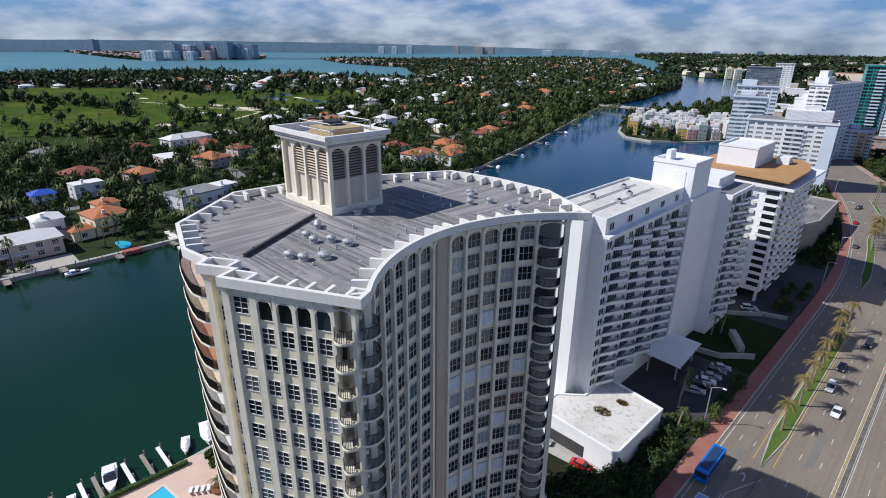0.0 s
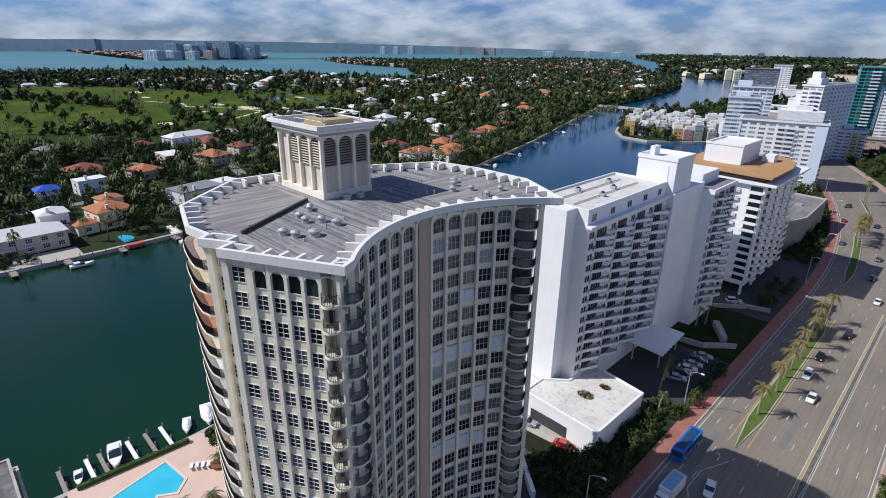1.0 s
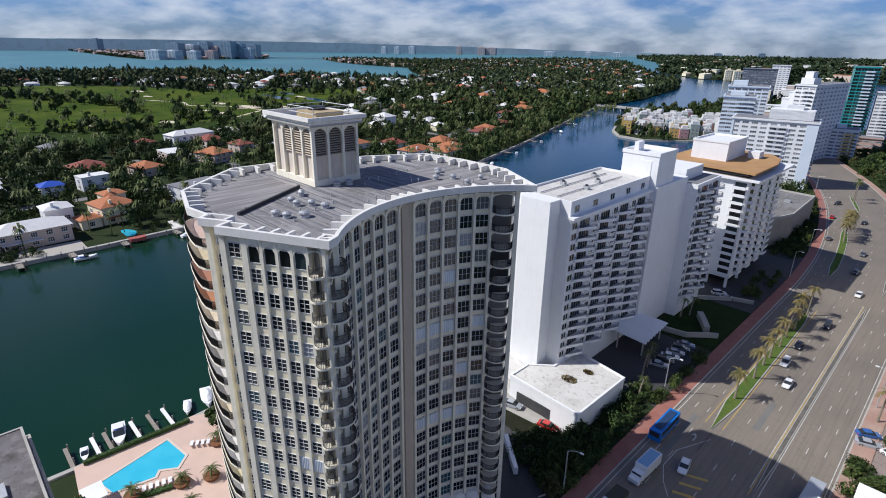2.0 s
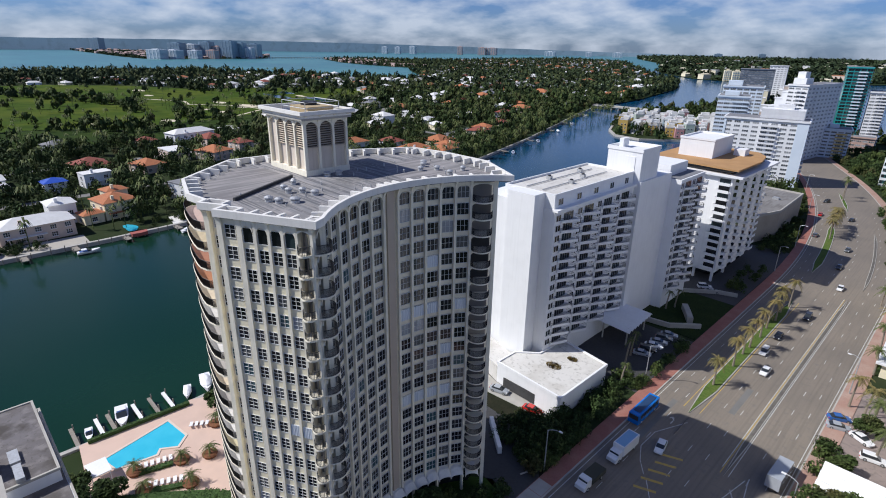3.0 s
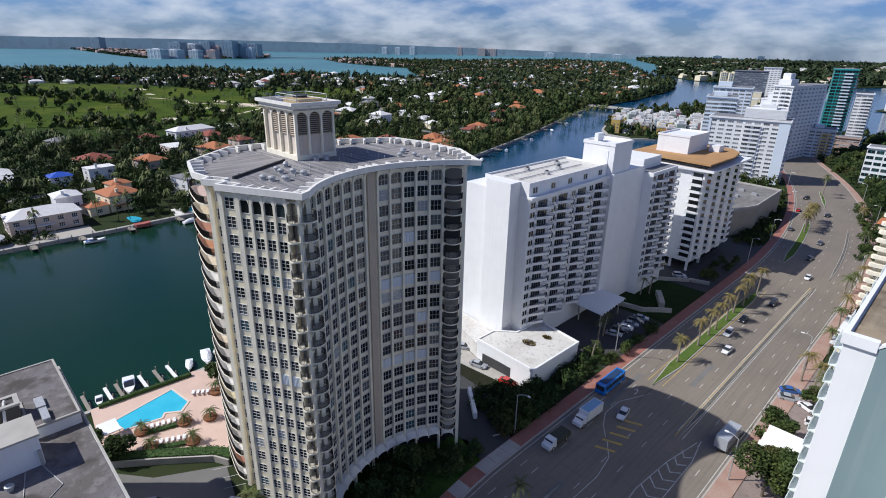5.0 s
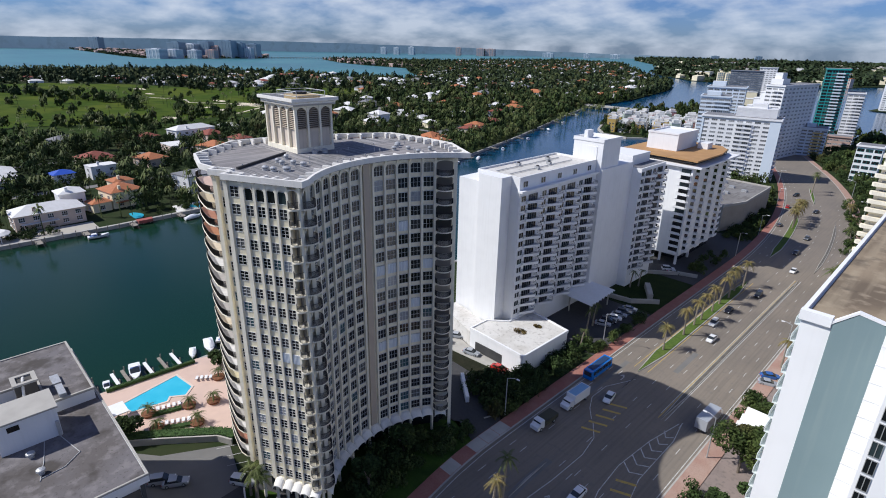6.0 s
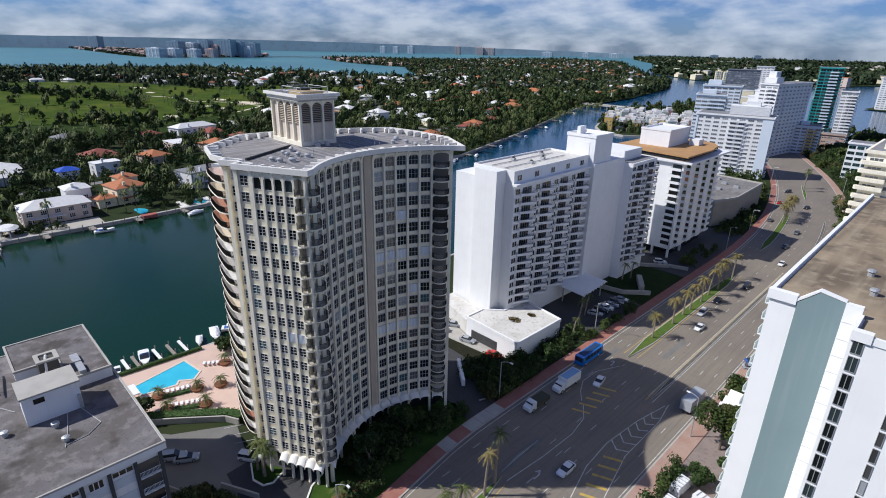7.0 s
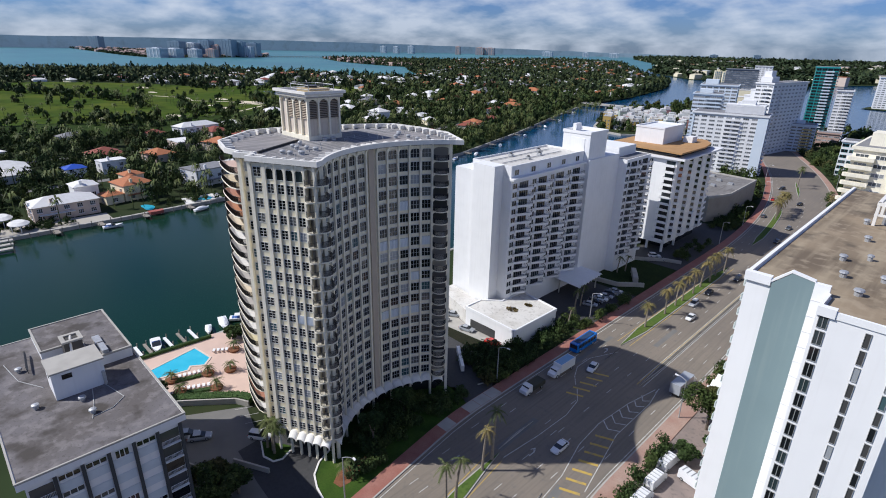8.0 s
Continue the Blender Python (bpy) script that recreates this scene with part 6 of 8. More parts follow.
STREETMAT = material("pale_street", (0.20, 0.19, 0.18), 0.9, spots=((0.2, 0.4, 0.7, (0.14, 0.135, 0.13), 0.6),))
for s in STREETS:
    bm = bmesh.new()
    for p, q in zip(s, s[1:]):
        box(bm, -1, -3.2, -0.08, math.hypot(q[0] - p[0], q[1] - p[1]) + 1, 3.2, -0.02, 0, on_wall(*p, q[0] - p[0], q[1] - p[1]))
    tagged(link("street", bm, STREETMAT), "narrow pale residential street", "road", kind="structure")

# ---- houses ----
TILE_ORANGE = material("orange_roof_tile", (0.42, 0.15, 0.06), 0.85, spots=((0.5, 0.4, 0.7, (0.32, 0.11, 0.05), 0.7), ((3, 3, 8), 0.45, 0.7, (0.5, 0.22, 0.1), 0.5)))
TILE_RED = material("red_roof_tile", (0.26, 0.07, 0.045), 0.85, spots=((0.5, 0.4, 0.7, (0.19, 0.06, 0.04), 0.7),))
ROOF_WHITE = material("white_tile_roof", (0.72, 0.71, 0.69), 0.8, spots=((0.5, 0.4, 0.7, (0.6, 0.58, 0.55), 0.6),))
ROOF_GREY = material("grey_shingle_roof", (0.22, 0.22, 0.23), 0.9, spots=((0.5, 0.4, 0.7, (0.16, 0.16, 0.165), 0.6),))
TARP = material("blue_tarpaulin", (0.02, 0.08, 0.45), 0.5)
PINK = material("pale_pink_stucco", (0.62, 0.50, 0.42), 0.8, spots=((0.5, 0.4, 0.7, (0.55, 0.44, 0.37), 0.5),))
ROOFS = {"orange": TILE_ORANGE, "red": TILE_RED, "white": ROOF_WHITE, "grey": ROOF_GREY, "blue": TARP}
WALLS = {"white": COOLWHITE, "cream": CREAM, "pink": PINK}
HOMEWIN = window_mesh("window", 1.5, 1.4, 2, 1, [COOLWHITE, DARKPANE, COOLWHITE], sill=False)
FINEWIN = window_mesh("window", 2.1, 1.8, 3, 2, [COOLWHITE, DARKPANE, COOLWHITE], sill=True)
footprints = []


def house(x, y, w, d, h, rot=0, roof="white", wall="white", flat=False, rich=True, fine=False):
    t = thing("house", "%s house with a %s %s roof among trees" % (wall if wall != "cream" else "cream-coloured", {"blue": "blue tarpaulin"}.get(roof, roof), "flat" if flat else ("hipped tile" if roof in ("orange", "red") else "hipped")), "house", "houses beyond the canal", (x, y, 0))
    m = pose(x, y, 0, 0, 0, rot)
    footprints.append((x, y, 0.62 * max(w, d)))
    bm = bmesh.new()
    box(bm, -w / 2, -d / 2, -0.2, w / 2, d / 2, h, 0, m)
    part("wall", bm, WALLS[wall], t)
    bm = bmesh.new()
    if flat:
        o = [(-w / 2 - 0.2, -d / 2 - 0.2), (w / 2 + 0.2, -d / 2 - 0.2), (w / 2 + 0.2, d / 2 + 0.2), (-w / 2 - 0.2, d / 2 + 0.2)]
        prism(bm, o, h, h + 0.5, 0, m=m)
    else:
        e, r = 0.7, min(w, d) * 0.22
        ridge = max(0.5, abs(w - d) / 2)
        lo = [bm.verts.new(m @ Vector((sx * (w / 2 + e), sy * (d / 2 + e), h))) for sx, sy in ((-1, -1), (1, -1), (1, 1), (-1, 1))]
        top = [bm.verts.new(m @ Vector(((-ridge, 0, h + r) if w >= d else (0, -ridge, h + r)))), bm.verts.new(m @ Vector(((ridge, 0, h + r) if w >= d else (0, ridge, h + r))))]
        if w >= d:
            fs = ((lo[0], lo[1], top[1], top[0]), (lo[1], lo[2], top[1]), (lo[2], lo[3], top[0], top[1]), (lo[3], lo[0], top[0]))
        else:
            fs = ((lo[0], lo[1], top[0]), (lo[1], lo[2], top[1], top[0]), (lo[2], lo[3], top[1]), (lo[3], lo[0], top[0], top[1]))
        for f in fs:
            bm.faces.new(f)
        bm.faces.new(lo[::-1])
    part("roof", bm, ROOFS[roof], t)
    if fine and h > 6:
        bm = bmesh.new()
        box(bm, w / 2 - 2.2, -d * 0.22, h - 0.5, w / 2 - 1.2, -d * 0.22 + 1.1, h + 2.6, 0, m)
        part("chimney", bm, WALLS[wall], t)
        bm = bmesh.new()
        box(bm, w / 2, -d * 0.42, 2.9, w / 2 + 2.0, d * 0.1, 3.15, 0, m)
        part("porch_roof", bm, ROOFS[roof], t)
        for i in range(3):
            bm = bmesh.new()
            box(bm, w / 2 + 1.6, -d * 0.40 + i * d * 0.23, -0.1, w / 2 + 1.85, -d * 0.40 + i * d * 0.23 + 0.3, 2.9, 0, m)
            part("porch_post", bm, WALLS[wall], t)
    if rich:
        win = FINEWIN if fine else HOMEWIN
        for z in ([1.0, 4.0] if h > 5.5 else [1.0]):
            for i in range(int(d / 5)):
                placed("window", win, m @ on_wall(w / 2 + 0.02, -d / 2 + (i + 0.5) * d / int(d / 5), 0, 1, z), t)
            for i in range(int(w / 6)):
                placed("window", win, m @ on_wall(-w / 2 + (i + 0.5) * w / int(w / 6), -d / 2 - 0.02, 1, 0, z), t)
    return t


for h in ((-243, 20, 13, 25, 6.6, 2, "white", "pink"), (-259, 32, 10, 10, 9.0, 2, "white", "white"), (-242, -16, 10, 16, 4.2, 0, "white", "white"), (-256, 52, 14, 14, 7.6, 10, "orange", "cream"), (-251, 41, 8, 8, 4.2, 10, "orange", "cream"), (-266, 55, 8, 9, 9.6, 10, "orange", "cream"), (-262, 92, 15, 22, 8.5, 12, "grey", "white", True), (-268, 108, 10, 12, 8.0, 12, "white", "white", True), (-318, 40, 9, 10, 6, 5, "blue", "white"), (-322, 60, 9, 14, 7, 8, "white", "white", True), (-340, 92, 16, 14, 5, 15, "orange", "pink"), (-352, 12, 16, 22, 4.5, 0, "white", "white"), (-330, 14, 12, 16, 4.5, 4, "white", "white"), (-432, 152, 14, 34, 7.5, 12, "white", "white"), (-428, 118, 12, 12, 5, 10, "red", "pink"), (-412, 160, 16, 16, 5, 10, "red", "pink"), (-352, 138, 18, 16, 6, 20, "orange", "pink"), (-372, 166, 14, 12, 6, 10, "red", "pink"),
          (-268, 244, 14, 22, 7, 8, "orange", "white"), (-252, 258, 14, 18, 7, 10, "orange", "white"), (-262, 272, 12, 14, 7.5, 10, "orange", "cream"), (-290, 290, 18, 20, 5, 12, "orange", "cream"), (-304, 254, 16, 14, 6, 5, "red", "white"), (-294, 342, 16, 16, 7, 20, "red", "cream"), (-310, 366, 16, 14, 6, 18, "orange", "pink"), (-388, 522, 22, 16, 6, 20, "orange", "cream"), (-372, 470, 14, 18, 6, 20, "red", "white"), (-502, 719, 30, 22, 7, 10, "orange", "white"), (-438, 391, 22, 12, 5, 10, "white", "white", True), (-525, 508, 20, 22, 6, 20, "white", "white"), (-560, 470, 24, 14, 5, 0, "white", "white", True), (-852, 687, 30, 20, 8, 15, "white", "white"), (-800, 875, 34, 20, 7, 10, "white", "white"), (-900, 640, 24, 16, 9, 0, "grey", "white"), (-930, 600, 14, 14, 8, 0, "blue", "white"), (-700, 760, 26, 16, 7, 30, "white", "white"), (-640, 850, 24, 18, 7, 15, "grey", "white")):
    house(*h, fine=True)


def inside(pts, x, y):
    c = False
    j = len(pts) - 1
    for i in range(len(pts)):
        if (pts[i][1] > y) != (pts[j][1] > y) and x < (pts[j][0] - pts[i][0]) * (y - pts[i][1]) / (pts[j][1] - pts[i][1]) + pts[i][0]:
            c = not c
        j = i
    return c


def street_gap(x, y):
    best = 1e9
    for s in STREETS:
        for p, q in zip(s, s[1:]):
            dx, dy = q[0] - p[0], q[1] - p[1]
            t = max(0, min(1, ((x - p[0]) * dx + (y - p[1]) * dy) / (dx * dx + dy * dy)))
            best = min(best, math.hypot(x - p[0] - t * dx, y - p[1] - t * dy))
    return best


rng = random.Random(11)
count = 0
while count < 170:
    y = rng.uniform(-20, 1150)
    x = rng.uniform(-245, -1250)
    if math.hypot(x, y) > 1400 or not inside(WEST_LAND, x, y) or inside(GOLF, x, y) or inside(CLOUD_SHADE_LAND, x, y) or street_gap(x, y) < 15 or x > -250 - max(0, y - 200) * 0.3:
        continue
    if any(math.hypot(x - a, y - b) < r + 14 for a, b, r in footprints):
        continue
    near = math.hypot(x, y) < 650
    roof = rng.choice(("white", "white", "white", "orange", "red", "grey"))
    house(x, y, rng.uniform(11, 20), rng.uniform(12, 22), rng.choice((3.6, 4.0, 6.4)), rng.uniform(-20, 30), roof, rng.choice(("white", "white", "cream", "pink")), roof == "white" and rng.random() < 0.5, near)
    count += 1

count = 0
while count < 110:
    y, x = rng.uniform(300, 1300), rng.uniform(-1150, -300)
    if not inside(WEST_LAND, x - 12, y) or not inside(WEST_LAND, x + 16, y) or inside(GOLF, x, y) or any(math.hypot(x - a, y - b) < r + 10 for a, b, r in footprints):
        continue
    house(x, y, rng.uniform(12, 22), rng.uniform(12, 20), rng.choice((4.5, 6.5, 8.0)), rng.uniform(-20, 30), rng.choice(("white", "white", "white", "orange", "grey")), rng.choice(("white", "white", "cream")), False, False)
    count += 1
# low blocks far to the north
for i in range(110):
    x, y = rng.uniform(-1500, -60), rng.uniform(1460, 3400)
    if not inside(NORTH_LAND, x, y):
        continue
    t = thing("low_block", "distant pale low-rise block among trees", "building", "far low blocks", (x, y, 0))
    w, d, h = rng.uniform(20, 60), rng.uniform(15, 30), rng.uniform(9, 22)
    m = pose(x, y, 0, 0, 0, rng.uniform(-20, 20))
    bm = bmesh.new()
    box(bm, -w / 2, -d / 2, -0.2, w / 2, d / 2, h, 0, m)
    part("wall", bm, rng.choice((COOLWHITE, CREAM, PINK, COOLWHITE)), t)
    bm = bmesh.new()
    box(bm, -w / 2 - 0.4, -d / 2 - 0.4, h, w / 2 + 0.4, d / 2 + 0.4, h + 0.8, 0, m)
    part("roof", bm, rng.choice((ROOF_WHITE, ROOF_GREY, TILE_ORANGE)), t)
for i in range(44):
    y = rng.uniform(560, 1500)
    x = rng.uniform(-270, 20)
    if not inside(EAST_LAND, x, y) or any(math.hypot(x - a, y - b) < r + 22 for a, b, r in footprints):
        continue
    house(x, y, rng.uniform(18, 34), rng.uniform(14, 26), rng.uniform(8, 20), rng.uniform(5, 20), "white", rng.choice(("white", "cream", "pink")), True, False)

# docks, pools and small boats on the far bank
for i, (x, y) in enumerate(((-218.6, 12), (-218.6, 28), (-219, 46), (-219.5, 66), (-220, 88), (-226, 246), (-228, 270), (-240, 312), (-258, 368), (-280, 430), (-300, 485), (-330, 560))):
    d = thing("dock", "small grey wooden dock at the seawall", "dock", "docks on the far bank", (x, y, 0))
    bm = bmesh.new()
    box(bm, x - 3, y - 1.2, -0.2, x + 3.6, y + 1.2, 0.05)
    part("deck", bm, DOCKWOOD, d)
    for dx in (0, 3.3):
        for dy in (-1.1, 1.1):
            bm = bmesh.new()
            rod(bm, (x + dx, y + dy, -1.5), (x + dx, y + dy, 0.9), 0.15, 6)
            part("pile", bm, DOCKWOOD, d)
    if i % 2 or i > 5:
        motor_boat(x + 6, y + 3, 80 + i * 7, 1.0, "white boat moored at a small dock", i % 3 == 0)
for x, y in ((-229.5, 77), (-231, 51), (-238, 102)):
    bm = bmesh.new()
    prism(bm, blob(x, y, 4.5, 3, int(y), 12), -0.05, 0.06)
    tagged(link("garden_pool", bm, POOLWATER), "small blue garden pool by the canal", "pool", "garden pools")
sheet("terrace_west", [(-236, -4), (-223, -6), (-222.5, 34), (-234, 34)], 0.02, material("pale_terrace", (0.40, 0.37, 0.32), 0.85, spots=((0.3, 0.4, 0.7, (0.45, 0.41, 0.34), 0.6),)), "pale stone terrace beside the canal", "terrace")

for x, y, rx, ry in ((-229.5, 1.5, 5.2, 3.8), (-243, -2.5, 6.0, 4.0)):
    tent = thing("garden_pavilion", "oval white-roofed garden pavilion on posts by the canal", "pavilion", "garden pavilions", (x, y, 0))
    bm = bmesh.new()
    rim = [bm.verts.new((x + rx * math.cos(a), y + ry * math.sin(a), 3.1)) for a in [i * math.pi / 8 for i in range(16)]]
    mid_ = [bm.verts.new((x + rx * 0.6 * math.cos(a), y + ry * 0.6 * math.sin(a), 3.9)) for a in [i * math.pi / 8 for i in range(16)]]
    low_ = [bm.verts.new((v.co.x, v.co.y, 2.85)) for v in rim]
    for i in range(16):
        j = (i + 1) % 16
        bm.faces.new((rim[i], rim[j], mid_[j], mid_[i]))
        bm.faces.new((low_[i], low_[j], rim[j], rim[i]))
    bm.faces.new(mid_)
    bm.faces.new(low_[::-1])
    part("roof", bm, ROOF_WHITE, tent)
    for i in range(6):
        a = i * math.pi / 3
        bm = bmesh.new()
        rod(bm, (x + rx * 0.85 * math.cos(a), y + ry * 0.85 * math.sin(a), -0.1), (x + rx * 0.85 * math.cos(a), y + ry * 0.85 * math.sin(a), 2.95), 0.16, 6)
        part("post", bm, COOLWHITE, tent)
pier = thing("finger_pier", "long grey finger pier with slatted decks over the canal", "pier", at=(-208, -10, 0))
for i in range(3):
    bm = bmesh.new()
    box(bm, -219 + i * 5.5, -26, -0.3, -216.6 + i * 5.5, -2.5 - i * 0.6, 0.25)
    part("deck", bm, CONCRETE, pier)
for x in (-215, -210, -203.5):
    for y in (-4, -11, -18):
        bm = bmesh.new()
        rod(bm, (x, y, -1.5), (x, y, 1.8), 0.18, 6)
        part("pile", bm, DOCKWOOD, pier)
bm = bmesh.new()
loft_pts = [(-222.2, 48), (-219.4, 48.4), (-218.8, 51), (-219.4, 54.2), (-222.2, 54.6)]
prism(bm, loft_pts, -0.6, 0.7)
tagged(link("covered_boat", bm, material("faded_red_cover", (0.36, 0.10, 0.08), 0.8)), "small boat under a faded red cover at the seawall", "boat")
sheet("pool_deck_west", [(-236, 68), (-223.5, 66), (-223.8, 84), (-236, 86)], 0.02, WHITE, "white pool deck beside the canal", "terrace")
for i in range(26):
    y = -2 + i * 4.3 + rng.uniform(-1.2, 1.2)
    bm = bmesh.new()
    rod(bm, (-219.6, y, -1.6), (-219.5, y, rng.uniform(0.6, 1.8)), 0.16, 6)
    tagged(link("mooring_pile", bm, DOCKWOOD), "weathered grey mooring pile at the seawall", "mooring pile", "mooring piles")

# ---- coloured houses on the point ----
SHADES = [material("stucco_" + n, c, 0.8, spots=((0.4, 0.4, 0.7, tuple(v * 0.85 for v in c), 0.5),)) for n, c in (("white", (0.60, 0.60, 0.59)), ("ochre", (0.48, 0.33, 0.09)), ("pink", (0.46, 0.24, 0.24)), ("sage", (0.36, 0.42, 0.36)), ("cream", (0.52, 0.46, 0.35)), ("sky", (0.38, 0.47, 0.53)))]
rng = random.Random(5)
spots = []
for row in range(7):
    for i in range(11):
        x, y = -228 + i * 9.0 - row * 6.0 + rng.uniform(-3, 3), 470 + row * 15 + i * 3.2 + rng.uniform(-4, 4)
        if inside(EAST_LAND, x - 6, y - 6) and inside(EAST_LAND, x + 6, y + 6) and x < -150:
            spots.append((x, y))
for x, y in spots:
    c = rng.choice((0, 0, 0, 0, 1, 1, 2, 3, 4, 5))
    h = rng.uniform(6, 12.5)
    t = thing("town_house", "%s stucco town house with flat terraces on the point" % ("white", "ochre", "pink", "sage", "cream", "sky-blue")[c], "town house", "coloured houses on the point", (x, y, 0))
    m = pose(x, y, 0, 0, 0, 20 + rng.uniform(-18, 18))
    bm = bmesh.new()
    box(bm, -3.6, -5, -0.2, 3.6, 5, h, 0, m)
    part("wall", bm, SHADES[c], t)
    bm = bmesh.new()
    box(bm, -1.5, -1, h, 3.4, 4.8, h + 2.6, 0, m)
    part("roof_room", bm, SHADES[0], t)
    bm = bmesh.new()
    ring(bm, [tuple((m @ Vector(p))[:2]) for p in ((-3.7, -5.1, 0), (3.7, -5.1, 0), (3.7, 5.1, 0), (-3.7, 5.1, 0))], [tuple((m @ Vector(p))[:2]) for p in ((-3.3, -4.7, 0), (3.3, -4.7, 0), (3.3, 4.7, 0), (-3.3, 4.7, 0))], h - 0.1, h + 0.9)
    part("parapet", bm, SHADES[0], t)
    for z in (1.0, 4.2, 7.4):
        for dx in (-1.6, 1.6):
            placed("window", HOMEWIN, m @ on_wall(dx, -5.02, 1, 0, z), t)

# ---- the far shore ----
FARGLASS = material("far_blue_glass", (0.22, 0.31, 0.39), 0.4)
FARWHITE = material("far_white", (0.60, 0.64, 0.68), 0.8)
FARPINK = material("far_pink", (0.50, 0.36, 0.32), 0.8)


def far_tower(x, y, w, h, mat, label="pale high-rise on the shore across the bay"):
    t = thing("high_rise", label, "high-rise", "towers across the bay", (x, y, 0))
    m = pose(x, y, 0, 0, 0, 28)
    bm = bmesh.new()
    box(bm, -w / 2, -w / 3, -1, w / 2, w / 3, h, 0, m)
    part("wall", bm, mat, t)
    bm = bmesh.new()
    n = max(3, int(h / 5))
    for i in range(n):
        z = 2 + i * (h - 3) / n
        box(bm, -w / 2 + 1, -w / 3 - 0.4, z, w / 2 - 1, -w / 3, z + h / n * 0.45, 0, m)
        box(bm, w / 2, -w / 3 + 1, z, w / 2 + 0.4, w / 3 - 1, z + h / n * 0.45, 0, m)
    tagged(part("window_band", bm, FARGLASS, t), kind="stuff")
    for f in (-0.27, 0.0, 0.27):
        bm = bmesh.new()
        box(bm, f * w - w * 0.035, -w / 3 - 0.9, 0, f * w + w * 0.035, -w / 3 - 0.4, h, 0, m)
        part("pier", bm, mat, t)
    bm = bmesh.new()
    box(bm, -w / 5, -w / 6, h, w / 5, w / 6, h + 3, 0, m)
    part("roof_house", bm, mat, t)


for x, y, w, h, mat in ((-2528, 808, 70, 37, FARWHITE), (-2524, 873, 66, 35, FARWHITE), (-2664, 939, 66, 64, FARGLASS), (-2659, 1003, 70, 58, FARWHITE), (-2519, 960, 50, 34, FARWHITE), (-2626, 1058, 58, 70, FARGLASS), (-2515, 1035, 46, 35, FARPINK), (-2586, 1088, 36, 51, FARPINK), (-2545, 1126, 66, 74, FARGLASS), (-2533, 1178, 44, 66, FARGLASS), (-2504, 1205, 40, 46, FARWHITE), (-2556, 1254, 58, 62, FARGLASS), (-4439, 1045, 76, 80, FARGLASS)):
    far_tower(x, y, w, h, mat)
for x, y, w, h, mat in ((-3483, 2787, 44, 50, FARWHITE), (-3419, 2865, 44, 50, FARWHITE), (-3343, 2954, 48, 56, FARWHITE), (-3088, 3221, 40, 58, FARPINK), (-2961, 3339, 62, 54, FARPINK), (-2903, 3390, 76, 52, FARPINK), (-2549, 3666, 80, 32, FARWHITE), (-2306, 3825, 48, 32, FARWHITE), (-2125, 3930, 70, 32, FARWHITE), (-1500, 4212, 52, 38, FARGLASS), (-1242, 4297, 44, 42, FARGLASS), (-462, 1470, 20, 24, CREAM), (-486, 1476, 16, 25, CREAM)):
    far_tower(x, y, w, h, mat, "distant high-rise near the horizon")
bridge = thing("causeway", "long low causeway bridge across the bay", "bridge", at=(-2550, 1290, 0))
bm = bmesh.new()
cm = on_wall(-2520, 1275, 167, 231)
box(bm, 0, -4, 3.6, 285, 4, 5.6, 0, cm)
part("deck", bm, CONCRETE, bridge)
for i in range(20):
    bm = bmesh.new()
    box(bm, i * 14.6, -3.4, -1.3, i * 14.6 + 3, 3.4, 3.6, 0, cm)
    part("pier", bm, CONCRETE, bridge)
bm = bmesh.new()
n = 180
# blue haze is put into the backdrop's colour and a faint glow
HAZE_LAND = material("haze_tinted_land", (0.12, 0.17, 0.20), 1.0, spots=((0.004, 0.4, 0.62, (0.20, 0.24, 0.27), 0.7), (0.02, 0.5, 0.7, (0.05, 0.08, 0.08), 0.7)))
HAZE_LAND.node_tree.nodes["Principled BSDF"].inputs["Emission Color"].default_value = (0.105, 0.15, 0.205, 1)
HAZE_LAND.node_tree.nodes["Principled BSDF"].inputs["Emission Strength"].default_value = 0.75
RIDGE_AT, RIDGE = (92, 104, 110, 118, 126, 135, 146, 156, 165, 173, 190), (14, 17, 20, 30, 42, 59, 74, 79, 80, 77, 76)
lo, hi = [], []
for i in range(n + 1):
    a = radians(92 + (190 - 92) * i / n)
    lo.append(bm.verts.new((4860 * math.cos(a), 4860 * math.sin(a), -2)))
    hi.append(bm.verts.new((4860 * math.cos(a), 4860 * math.sin(a), float(np.interp(92 + 98 * i / n, RIDGE_AT, RIDGE)) + 0.5 * math.sin(i * 1.7) + 0.9 * math.sin(i * 0.6))))
for i in range(n):
    bm.faces.new((lo[i + 1], lo[i], hi[i], hi[i + 1]))
tagged(link("backdrop", bm, HAZE_LAND), "wooded land along the horizon with haze in its colour and glow", "backdrop", kind="structure")

